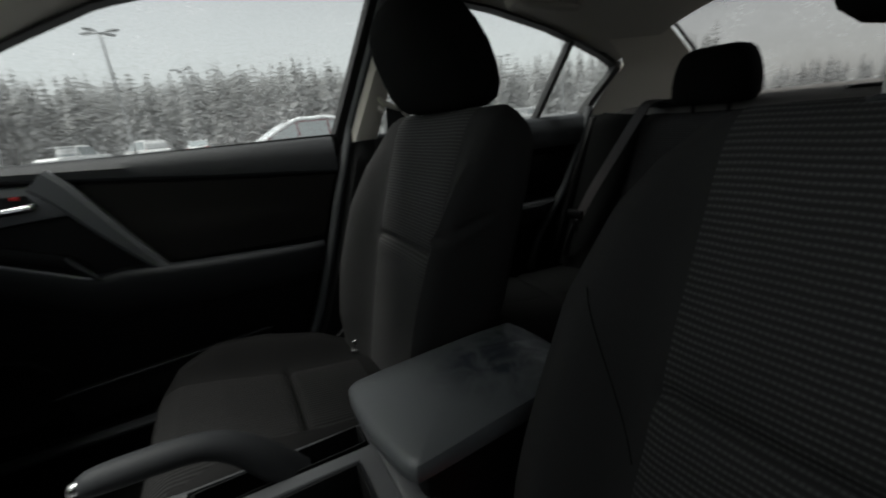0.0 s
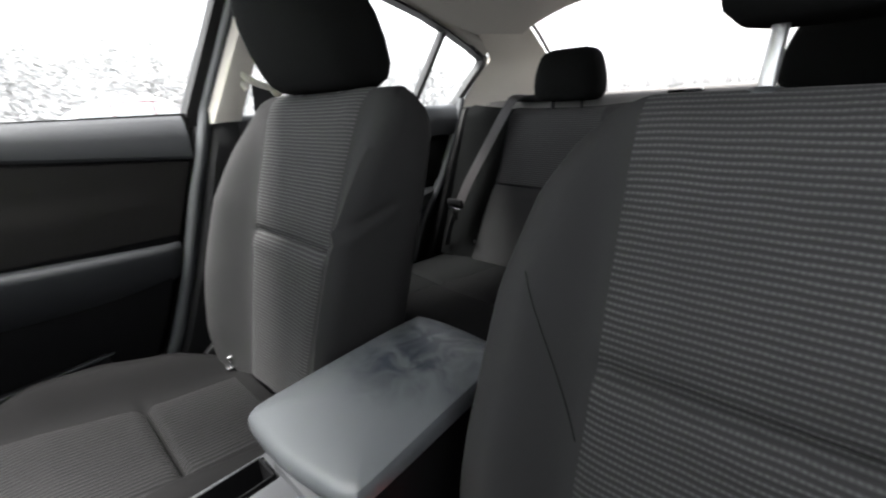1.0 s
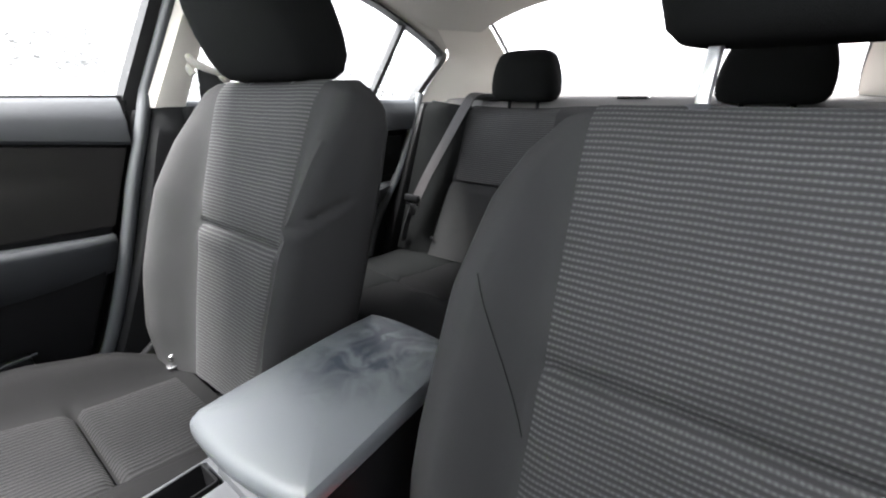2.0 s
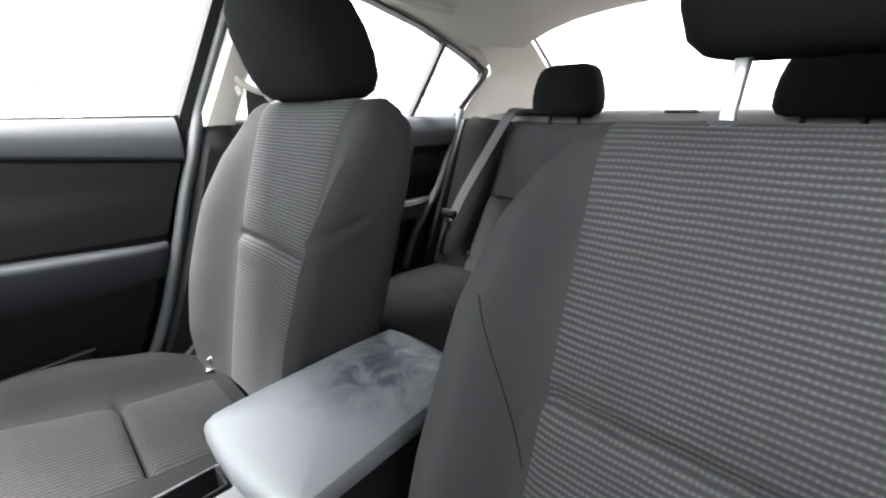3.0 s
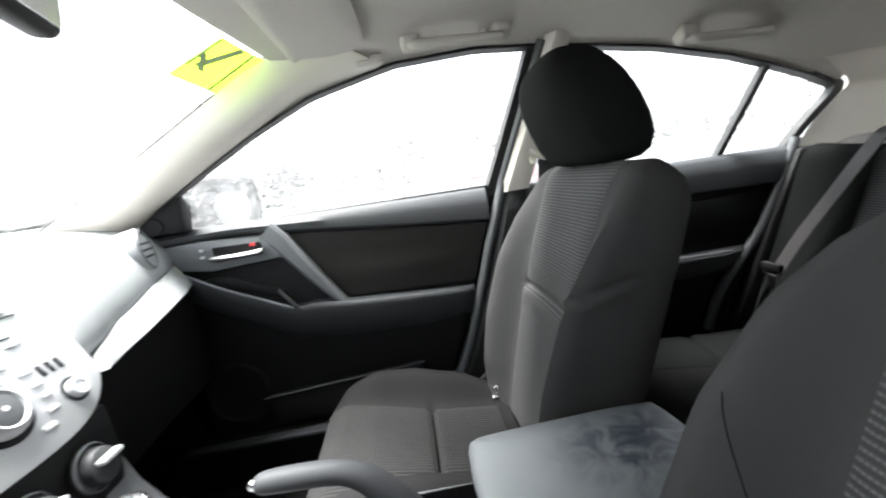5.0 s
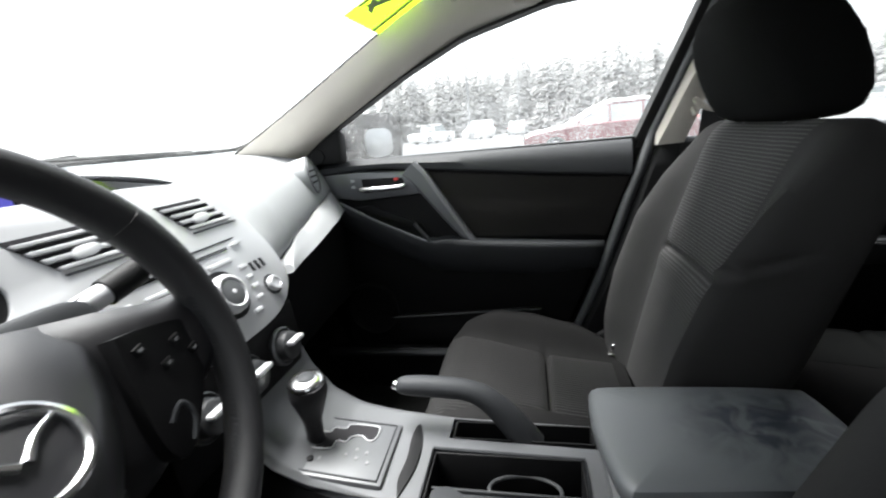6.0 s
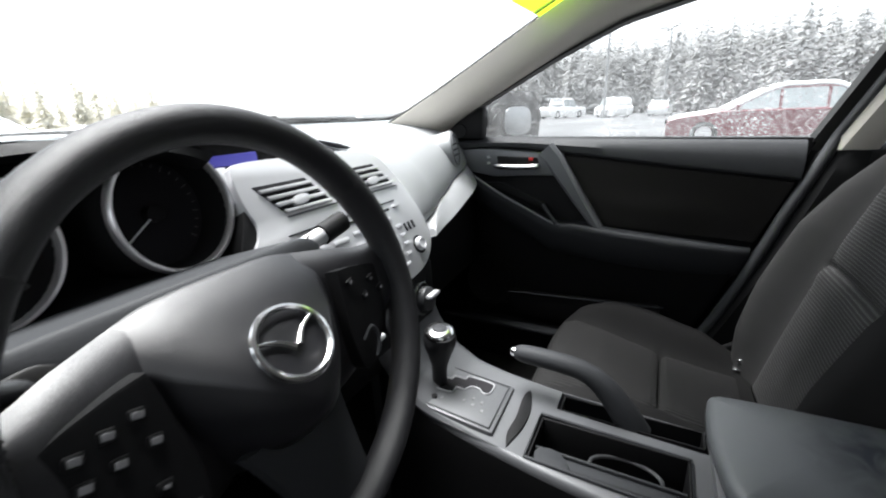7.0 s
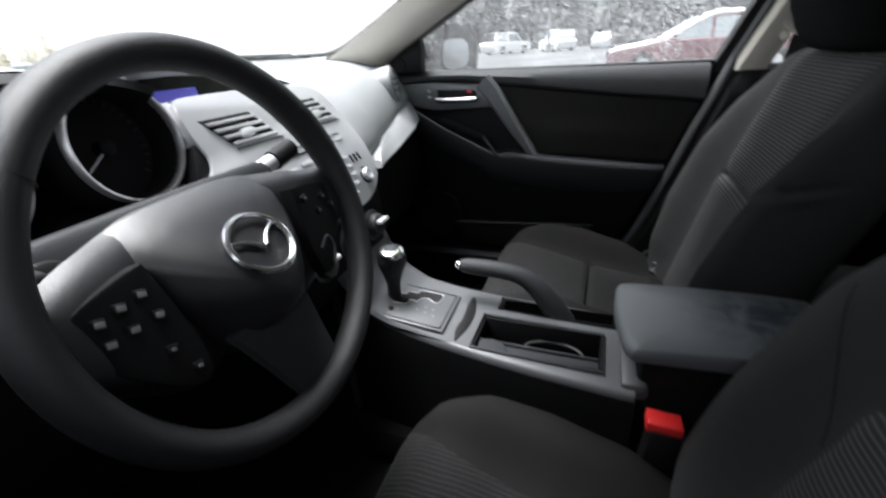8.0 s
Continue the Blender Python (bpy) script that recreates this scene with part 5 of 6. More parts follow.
# single lower spoke
lo = []
for k in np.linspace(0, 1, 10):
    b = -0.062 - 0.100 * k
    w = 0.054 - 0.020 * k**0.8
    c = -0.004 + 0.020 * k
    lo.append([(c - w, b, -0.014), (c - w * 0.93, b, -0.006), (c - w * 0.4, b, 0.000 - 0.002 * k), (c + w * 0.4, b, 0.000 - 0.002 * k), (c + w * 0.93, b, -0.006), (c + w, b, -0.014), (c, b, -0.022)])
part("lower_spoke", on_wheel(loft(lo)), PLASTIC, wheel, "grey lower spoke")
part("spoke_hoop", on_wheel(tube(smooth_line([(0.090, -0.046, 0.0), (0.100, -0.036, 0.005), (0.104, -0.050, 0.006), (0.096, -0.066, 0.004)], 5), 0.0020, 8)), PLASTIC, wheel)
# emblem: an oval ring with a plain wing shape
em = []
for k in range(48):
    a = 2 * math.pi * k / 48
    em.append((0.0315 * math.cos(a), 0.0262 * math.sin(a), 0.0165 - 0.50 * 0.0262 * math.sin(a)))
emblem = part("emblem", on_wheel(tube(em, 0.0032, 8, closed=True)), CHROME, hub, "chrome oval emblem")
wing = []
for pts in ([(-0.0285, 0.0115), (-0.013, 0.0055), (-0.002, -0.004)], [(0.0285, 0.0115), (0.013, 0.0055), (0.002, -0.004)]):
    wing.append(tube([(a, b * 0.95, 0.0170 - 0.47 * b) for a, b in smooth_line(pts, 5)], [0.0012 + 0.002 * i / 10 for i in range(11)], 8))
for w in wing:
    part("emblem_wing", on_wheel(w), CHROME, emblem)
# column and stalks
shroud = part("column_shroud", on_wheel(pad([(-0.152, 0.056), (-0.140, 0.064), (-0.05, 0.066), (0.05, 0.066), (0.115, 0.062), (0.125, 0.03), (0.10, -0.03), (0.05, -0.085), (-0.05, -0.085), (-0.105, -0.03), (-0.150, 0.02)], -0.20, -0.052, 0.012)), PLASTIC, wheel, "dark grey steering column cover")
part("stalk_boot", on_wheel(pad([(-0.142, 0.050), (-0.118, 0.052), (-0.104, 0.038), (-0.112, 0.026), (-0.138, 0.030)], -0.060, -0.041, 0.002)), RUBBER, shroud)
# silver shaft: the bright light on the stalk put into its colour
st = part("wiper_stalk", on_wheel(tube(smooth_line([(0.05, 0.040, -0.082), (0.09, 0.048, -0.072), (0.146, 0.0585, -0.0620)], 5), 0.0098, 14)), SILVER, wheel, "wiper stalk with a shaft painted pale as if brightly lit and a black end")
part("stalk_end", on_wheel(tube(smooth_line([(0.145, 0.0583, -0.0622), (0.150, 0.0594, -0.0614), (0.172, 0.0645, -0.0575), (0.180, 0.066, -0.056)], 5), [0.0098] + [0.0122] * 14 + [0.006], 14)), PLASTIC_BLACK, st, "black grip")
for a in (0.112, 0.124, 0.135):
    part("stalk_print", on_wheel(boxes(((a, 0.0600 + 0.19 * (a - 0.112), -0.0600), (0.008, 0.0022, 0.0012), 0.0003, 1, pose(0, 0, 0, 20, 10, 12)))), PLASTIC_BLACK, st)
part("light_stalk", on_wheel(tube(smooth_line([(-0.116, 0.036, -0.055), (-0.128, 0.042, -0.042), (-0.146, 0.049, -0.036), (-0.156, 0.053, -0.035)], 5), [0.006] * 6 + [0.007] * 5 + [0.0075] * 4 + [0.004], 12)), PLASTIC_SOFT, wheel, "black light stalk")
# ignition key with a tag
key = empty("key_tag", "keys with a yellow paper tag hanging below the wheel", "keys", at=(-0.25, 0.66, 0.80))
part("tag", boxes(((-0.235, 0.690, 0.800), (0.045, 0.004, 0.030), 0.001, 1, pose(0, 0, 0, 10, 15, -20)), ((-0.255, 0.690, 0.775), (0.025, 0.004, 0.03), 0.001, 1, pose(0, 0, 0, 10, -20, 10))), YELLOW, key, "yellow tag")
part("key_ring", tube([(-0.235 + 0.014 * math.cos(a), 0.700, 0.828 + 0.014 * math.sin(a)) for a in np.linspace(0, 6.0, 20)], 0.0016, 6), CHROME, key)

# ---- centre console ----
con = empty("centre_console", "grey plastic centre console with armrest lid", "console", at=(0, 0.35, 0.29))


def rim_w(y):
    """Left and right edges of the console top at y."""
    return interp(y, [0.16, 0.35, 0.55, 0.70], [-0.108, -0.098, -0.078, -0.066]), interp(y, [0.16, 0.45, 0.60, 0.74], [0.112, 0.112, 0.118, 0.140])


def con_z(y):
    return interp(y, [0.16, 0.25, 0.45, 0.55, 0.62, 0.67, 0.71, 0.735], [0.622, 0.624, 0.630, 0.638, 0.650, 0.672, 0.720, 0.775])


def deep(y, y0, y1, d):
    """Depth of a recess that runs from y0 to y1 with steep ends."""
    return d * min(max((y - y0) / 0.004, 0), 1) * min(max((y1 - y) / 0.004, 0), 1)


rings = []
for y in sorted(list(np.linspace(0.207, 0.60, 21)) + list(np.linspace(0.61, 0.745, 16)) + [0.2495, 0.2535, 0.4665, 0.4705, 0.2285, 0.2325, 0.4455, 0.4495]):
    a, b = rim_w(y)
    z = con_z(y)
    d1, d2 = deep(y, 0.250, 0.470, 0.070), deep(y, 0.229, 0.449, 0.055)
    rings.append([(a + 0.015, y, 0.30), (a + 0.004, y, z - 0.085), (a + 0.002, y, z - 0.012), (a + 0.004, y, z - 0.004), (a + 0.009, y, z), (-0.074, y, z), (-0.071, y, z - d1), (0.024, y, z - d1), (0.027, y, z), (0.052, y, z), (0.055, y, z - d2), (0.095, y, z - d2), (0.097, y, z), (b - 0.012, y, z), (b - 0.004, y, z - 0.006), (b, y, z - 0.02), (b - 0.006, y, z - 0.085), (b - 0.02, y, 0.30)])
part("body", loft(rings), CONSOLE, con, "satin grey console top")
sd = []
for y in np.linspace(0.205, 0.72, 12):
    a, b = rim_w(y)
    sd.append([(a - 0.001, y, con_z(y) - 0.011), (a - 0.004, y, con_z(y) - 0.04), (a + 0.004, y, 0.30), (a + 0.02, y, 0.30), (a + 0.02, y, con_z(y) - 0.03)])
part("side_panel", loft(sd), PLASTIC_BLACK, con, "black lower side of the console")
# gear gate
GATE = pose(0.0, 0.595, 0.6475, 7, 0, 3)


def gate_mesh(bm):
    bmesh.ops.transform(bm, matrix=GATE, verts=bm.verts)
    return bm


SLOT = [(-0.014, 0.056), (0.014, 0.057), (0.022, 0.050), (0.022, 0.034), (0.032, 0.031), (0.034, 0.012), (0.044, 0.008), (0.046, -0.030), (0.040, -0.040), (0.018, -0.038), (0.014, -0.028), (0.022, -0.016), (0.018, -0.002), (0.006, 0.004), (0.006, 0.018), (-0.010, 0.022)]
gate = part("gear_gate", gate_mesh(plate([(-0.064, -0.070), (0.060, -0.072), (0.062, 0.066), (-0.060, 0.070)], "z", -0.008, 0.004, 0.004)), CONSOLE, con, "grey gear gate plate")
part("gate_rim", gate_mesh(tube([(-0.058, -0.062, 0.004), (0.053, -0.064, 0.004), (0.055, 0.058, 0.004), (-0.054, 0.062, 0.004)], 0.0022, 6, closed=True)), PLASTIC, gate)
part("gate_slot", gate_mesh(plate([tuple(p) for p in smooth_line(SLOT + SLOT[:1], 4)[:-1]], "z", 0.002, 0.0052, 0.0)), DIAL, gate, "black stepped gear slot")
part("slot_edge", gate_mesh(tube([(p[0], p[1], 0.0052) for p in smooth_line(SLOT + SLOT[:1], 4)[:-1]], 0.0013, 6, closed=True)), TRIM, gate, "satin slot edge")
for a, b in ((-0.030, 0.030), (-0.018, -0.005), (-0.022, -0.022), (-0.010, -0.034), (-0.028, -0.040), (-0.006, -0.018)):
    part("gate_mark", gate_mesh(boxes(((a, b, 0.0046), (0.0055, 0.0045, 0.0012), 0.0005))), SWITCH_PRINT, gate)
part("gate_button", gate_mesh(lathe([(0.005, 0.003), (0.005, 0.007), (0.003, 0.008), (0, 0.008)], 14, pose(-0.034, 0.042, 0))), PLASTIC_BLACK, gate)
part("gate_shadow_gap", gate_mesh(plate([(-0.062, 0.066), (0.060, 0.064), (0.058, 0.078), (-0.056, 0.082)], "z", -0.004, 0.003, 0.001)), PLASTIC_BLACK, con)

shift = empty("gear_shifter", "black gear knob with a chrome cap on a tapered boot", "gear lever", at=(-0.002, 0.64, 0.65))
SH = pose(0.004, 0.646, 0.648, 4, -3, 0)
part("boot", lathe([(0.015, 0.0), (0.013, 0.02), (0.0135, 0.045), (0.021, 0.072), (0.0265, 0.088), (0.028, 0.100), (0.026, 0.110), (0, 0.110)], 28, SH), LEATHER, shift)
part("knob_cap", lathe([(0.0262, 0.1095), (0.0268, 0.1115), (0.0248, 0.1165), (0.020, 0.1195), (0.013, 0.1205), (0.0125, 0.118), (0, 0.118)], 28, SH), CHROME, shift, "chrome knob cap")
part("knob_button", lathe([(0.0115, 0.117), (0.0115, 0.1215), (0.008, 0.123), (0, 0.123)], 20, SH), PLASTIC, shift)

# pockets and cup wells
part("crescent_pocket", plate([tuple(p) for p in smooth_line([(-0.070, 0.497), (-0.02, 0.486), (0.03, 0.487), (0.074, 0.500), (0.05, 0.507), (0.0, 0.503), (-0.04, 0.505), (-0.070, 0.497)], 4)[:-1]], "z", 0.626, 0.6365, 0.001), PLASTIC_BLACK, con)
well = part("cup_well", boxes(((-0.0235, 0.360, 0.566), (0.090, 0.208, 0.004))), PLASTIC_BLACK, con, "deep black cup holder tray")
for c, sz in (((-0.0685, 0.360, 0.597), (0.003, 0.208, 0.066)), ((0.0215, 0.360, 0.597), (0.003, 0.208, 0.066)), ((-0.0235, 0.4645, 0.597), (0.090, 0.003, 0.066)), ((-0.0235, 0.2555, 0.597), (0.090, 0.003, 0.066))):
    part("well_wall", boxes((c, sz, 0.001)), PLASTIC_BLACK, well)
part("well_rim", tube([(-0.073, 0.252, 0.6275), (-0.073, 0.468, 0.6325), (0.026, 0.468, 0.6325), (0.026, 0.252, 0.6275)], 0.0030, 8, closed=True), PLASTIC, well, "dark grey rim")
part("cup_ring", tube([(-0.004 + 0.026 * math.cos(a), 0.335 + 0.050 * math.sin(a), 0.596) for a in np.linspace(0, 2 * math.pi, 28, endpoint=False)], 0.003, 8, closed=True), PLASTIC_SOFT, well, "rim of the cup holder")
part("sliding_cover", boxes(((-0.0515, 0.360, 0.6115), (0.038, 0.204, 0.006), 0.002), ((-0.0325, 0.360, 0.6155), (0.004, 0.204, 0.010), 0.0015)), PLASTIC, well, "half-open dark grey sliding cover")
part("cup_clip", plate([tuple(p) for p in smooth_line([(-0.070, 0.455), (-0.045, 0.457), (-0.036, 0.435), (-0.050, 0.412), (-0.070, 0.408), (-0.070, 0.455)], 4)[:-1]], "z", 0.612, 0.628, 0.002), PLASTIC, well)
bw = part("brake_well", boxes(((0.075, 0.339, 0.579), (0.036, 0.208, 0.004))), PLASTIC_BLACK, con, "black handbrake slot")
for c, sz in (((0.0565, 0.339, 0.603), (0.002, 0.208, 0.050)), ((0.0935, 0.339, 0.603), (0.002, 0.208, 0.050)), ((0.075, 0.2345, 0.603), (0.036, 0.003, 0.050)), ((0.075, 0.4435, 0.603), (0.036, 0.003, 0.050))):
    part("slot_wall", boxes((c, sz)), PLASTIC_BLACK, bw)
hb = empty("handbrake", "dark grey handbrake lever with chrome button", "handbrake", at=(0.075, 0.36, 0.63))
lev = []
for y, z, r in smooth_line([(0.325, 0.606, 0.024), (0.352, 0.645, 0.0225), (0.382, 0.680, 0.0190), (0.412, 0.698, 0.0165), (0.45, 0.704, 0.0165), (0.50, 0.706, 0.0160), (0.522, 0.706, 0.0140), (0.530, 0.706, 0.010)], 4):
    lev.append((0.076, y, z, r))
part("lever", tube([p[:3] for p in lev], [p[3] for p in lev], 14), PLASTIC, hb)
part("button", lathe([(0.0075, 0), (0.0075, 0.008), (0.005, 0.011), (0, 0.0115)], 16, pose(0.076, 0.528, 0.706, -88, 0, 0)), CHROME, hb, "chrome release button")

# armrest lid on its box
part("lid_box", plate([(-0.082, 0.205), (0.078, 0.205), (0.082, -0.04), (-0.086, -0.04)], "z", 0.30, 0.692, 0.012), PLASTIC_BLACK, con, "black box under the armrest")
part("console_step", boxes(((-0.008, 0.208, 0.618), (0.17, 0.04, 0.03), 0.008)), CONSOLE, con)
lid_o = smooth_line([(-0.080, 0.230), (0.0, 0.242), (0.078, 0.240), (0.091, 0.231), (0.094, 0.214), (0.088, 0.10), (0.083, -0.015), (0.072, -0.035), (0.0, -0.042), (-0.074, -0.035), (-0.088, -0.015), (-0.095, 0.10), (-0.099, 0.205), (-0.095, 0.222), (-0.080, 0.230)], 5)
rings = []
for f, z in ((0.93, 0.684), (0.985, 0.686), (1.0, 0.690), (1.0, 0.704), (0.992, 0.708), (0.972, 0.7125), (0.90, 0.7155), (0.6, 0.7185), (0.3, 0.721), (0.05, 0.721)):
    ring = []
    for p in lid_o[:-1]:
        y = 0.095 + (p[1] - 0.095) * (1 - (1 - f) * 0.75)
        drop = 0.014 * min(max((y - 0.02) / 0.22, 0), 1) ** 1.5
        ring.append((-0.005 + (p[0] + 0.005) * f, y, z - drop * min(1, (z - 0.67) / 0.035)))
    rings.append(ring)
part("armrest_lid", loft(rings), LID, con, "worn grey vinyl armrest lid with smudges")

# ---- roof fittings ----
vis = empty("sun_visor", "beige folded sun visor against the headliner", "sun visor", at=(0.35, 0.42, 1.37))


def visor_board(sign):
    """A flat padded board with rounded corners, close under the headliner."""
    edge = smooth_line([(0.13, 0.470), (0.12, 0.44), (0.13, 0.345), (0.17, 0.318), (0.40, 0.300), (0.455, 0.315), (0.480, 0.36), (0.482, 0.43), (0.465, 0.460), (0.13, 0.470)], 6)[:-1]
    rings = []
    for f, d in ((0.97, 0.006), (1.0, 0.010), (1.0, 0.017), (0.985, 0.021), (0.93, 0.023), (0.6, 0.024), (0.2, 0.024), (0.02, 0.024)):
        rings.append([(sign * (0.305 + (x - 0.305) * f), 0.405 + (y - 0.405) * f, liner_z(0.305 + (x - 0.305) * f, 0.405 + (y - 0.405) * f) - d) for x, y in edge])
    return loft(rings)


part("board", visor_board(1), LINER, vis)
part("clip", boxes(((0.525, 0.30, 1.340), (0.03, 0.06, 0.02), 0.006)), LINER, vis)
for y0 in (-0.53, 0.11):
    gh = empty("grab_handle", "beige folding grab handle over the door", "grab handle", at=(0.52, y0, 1.34))
    dx = -0.035 if y0 > 0 else 0.0
    zz = liner_z(0.505 + dx, y0)
    bar = smooth_line([(0.540 + dx, y0 + 0.098, zz - 0.014), (0.520 + dx, y0 + 0.094, zz - 0.030), (0.506 + dx, y0 + 0.076, zz - 0.038), (0.504 + dx, y0, zz - 0.041), (0.506 + dx, y0 - 0.076, zz - 0.042), (0.520 + dx, y0 - 0.094, zz - 0.036), (0.540 + dx, y0 - 0.098, zz - 0.022)], 5)
    part("bar", tube(bar, 0.0115, 12), LINER, gh)
    for sg in (-1, 1):
        part("mount", boxes(((0.532 + dx, y0 + sg * 0.098, zz - 0.020 - 0.004 * (sg < 0)), (0.050, 0.040, 0.034), 0.011, 3, pose(0, 0, 0, 0, 22, 0))), LINER, gh)
    part("coat_hook", lathe([(0.010, 0), (0.012, 0.014), (0.009, 0.020), (0, 0.021)], 16, pose(0.528 + dx, y0 - 0.062, zz - 0.020, 180, 0, 0)), LINER, gh)
mir = empty("rear_view_mirror", "dark rear-view mirror hanging from the windscreen", "mirror", at=(-0.08, 0.56, 1.32))
part("housing", boxes(((-0.098, 0.560, 1.292), (0.25, 0.035, 0.070), 0.014, 3, pose(0, 0, 0, 8, 0, 12))), PLASTIC_BLACK, mir)
part("mirror_glass", boxes(((-0.102, 0.541, 1.292), (0.235, 0.003, 0.057), 0.001, 1, pose(0, 0, 0, 8, 0, 12))), CHROME, mir)
part("stem", tube([(-0.02, 0.575, 1.33), (-0.005, 0.62, 1.365)], 0.008, 10), PLASTIC_BLACK, mir)

# yellow-green price sheet stuck to the top corner of the windscreen
STICK = mat("fluorescent_sheet", (0.36, 0.76, 0.015), 0.5, vary=0.05)
sn, sl2 = STICK.node_tree.nodes, STICK.node_tree.links
sb = sn["Principled BSDF"]
tr0 = sn.new("ShaderNodeBsdfTranslucent")
tr0.inputs["Color"].default_value = (0.44, 0.78, 0.02, 1)
mx = sn.new("ShaderNodeMixShader")
mx.inputs[0].default_value = 0.6
sl2.new(sb.outputs[0], mx.inputs[1])
sl2.new(tr0.outputs[0], mx.inputs[2])
sl2.new(mx.outputs[0], sn["Material Output"].inputs["Surface"])

STICK_DARK = mat("grey_green_print", (0.30, 0.40, 0.20), 0.6, vary=0.1)


def on_screen(a, b):
    """A place on the windscreen: a from the passenger pillar inwards in metres, b down from the top."""
    k = smooth_line(SCREEN[::-1], 40)
    acc = 0.0
    p = k[0]
    for q, r in zip(k, k[1:]):
        acc += np.linalg.norm(r - q)
        p = r
        if acc >= b:
            break
    x = 1 - a / p[0]
    mid = 1 - x * x
    return np.array((x * p[0], p[1] + 0.08 * mid - 0.004, p[2] + 0.012 * mid - 0.005))


sheet_ob = empty("price_sheet", "yellow-green fluorescent sheet stuck inside the windscreen corner", "sticker", at=tuple(on_screen(0.05, 0.08)))
QUAD = [np.array(p) for p in ((0.500, 0.512, 1.361), (0.362, 0.540, 1.366), (0.372, 0.650, 1.321), (0.524, 0.626, 1.311))]


def on_sheet(u, v, lift=0.0):
    """u runs along the top edge from the pillar inwards, v down the sheet."""
    p = (QUAD[0] * (1 - u) + QUAD[1] * u) * (1 - v) + (QUAD[3] * (1 - u) + QUAD[2] * u) * v
    return tuple(p + np.array((0, -0.4 * lift, -0.001 - lift)) + np.array((0, 0.012, 0.006)) * (u * (1 - u)))


part("paper", sheet(lambda i, j: on_sheet(i, j), 8, 8), STICK, sheet_ob)
part("pale_line", sheet(lambda i, j: on_sheet(0.30 + 0.03 * i, 0.01 + 0.98 * j, 0.0012), 2, 6), PRINT, sheet_ob)
part("dark_band", sheet(lambda i, j: on_sheet(0.20 + 0.08 * i, 0.01 + 0.98 * j, 0.0012), 2, 6), STICK_DARK, sheet_ob)
part("dark_band", sheet(lambda i, j: on_sheet(0.93 + 0.07 * i, 0.02 + 0.70 * j, 0.0012), 2, 6), STICK_DARK, sheet_ob)
part("zigzag_band", sheet(lambda i, j: on_sheet(0.40 + 0.16 * i + 0.34 * j, 0.02 + 0.62 * j, 0.0012), 3, 6), STICK_DARK, sheet_ob)
part("zigzag_band", sheet(lambda i, j: on_sheet(0.60 + 0.14 * i + 0.28 * j, 0.70 - 0.34 * j, 0.0014), 3, 6), STICK_DARK, sheet_ob)
part("sheet_edge", tube([on_sheet(0.01, v, 0.001) for v in np.linspace(0, 1, 6)], 0.0022, 6), RUBBER, sheet_ob)


# ---- outside ----
def asphalt():
    m = mat("wet_slushy_asphalt", (0.055, 0.0565, 0.059), 0.7, grain=0.3, scale=40, vary=0.3, vscale=0.4)
    n, l = m.node_tree.nodes, m.node_tree.links
    b = n["Principled BSDF"]
    tc = n.new("ShaderNodeTexCoord")
    noi = n.new("ShaderNodeTexNoise")
    noi.inputs["Scale"].default_value = 0.25
    noi.inputs["Detail"].default_value = 7
    l.new(tc.outputs["Object"], noi.inputs["Vector"])
    f = node_math(n, l, "MULTIPLY", node_math(n, l, "SUBTRACT", noi.outputs["Fac"], 0.47), 6.0)
    f.node.use_clamp = True
    mix = n.new("ShaderNodeMix")
    mix.data_type = "RGBA"
    l.new(f, mix.inputs["Factor"])
    l.new(b.inputs["Base Color"].links[0].from_socket, mix.inputs["A"])
    mix.inputs["B"].default_value = (0.10, 0.1025, 0.106, 1)
    l.new(mix.outputs["Result"], b.inputs["Base Color"])
    return m


tagged(part("ground", boxes(((0, 0, -0.05), (1600, 1600, 0.1))), asphalt()), "wet grey car park with patches of slush", "ground", kind="structure")

# own bonnet, snow on it, wipers
BODY_PAINT = mat("wet_car_paint", (0.30, 0.305, 0.31), 0.3, coat=0.5, vary=0.05)
SNOW = mat("wet_snow", (0.78, 0.80, 0.82), 0.7, grain=0.8, scale=60, vary=0.08)
SLUSH = mat("wet_slush", (0.46, 0.49, 0.50), 0.35, grain=0.9, scale=60, vary=0.55, vscale=34)


def bonnet(i, j):
    x = -0.74 + 1.48 * i
    y = 1.20 + 0.95 * j
    k = 1 - (x / 0.74) ** 2
    return (x, y + 0.06 * k, 0.93 + 0.085 * k - 0.10 * j - 0.10 * j**3)


tagged(part("front_body", plate([(1.16, 0.28), (2.10, 0.30), (2.19, 0.45), (2.17, 0.72), (1.9, 0.82), (1.16, 0.92)], "x", -0.73, 0.73, 0.03), BODY_PAINT), "plain front body under the bonnet", "car body", kind="structure")
tagged(part("bonnet", sheet(bonnet, 24, 14, 0.01), BODY_PAINT), "wet grey bonnet of the car beyond the windscreen", "bonnet", kind="structure")


def slush(i, j):
    x = -0.70 + 1.42 * i
    k = 1 - (x / 0.74) ** 2
    y = 1.165 + 0.07 * k + 0.05 * j
    e = math.sin(math.pi * j)
    n0 = noise.noise(Vector((x * 16, y * 20, 0))) * 0.5 + noise.noise(Vector((x * 45, y * 50, 3))) * 0.3
    return (x, y - 0.015 * n0, 1.080 + 0.010 * k + e * (0.014 + 0.02 * max(0.0, n0)) - 0.01 * (1 - e))


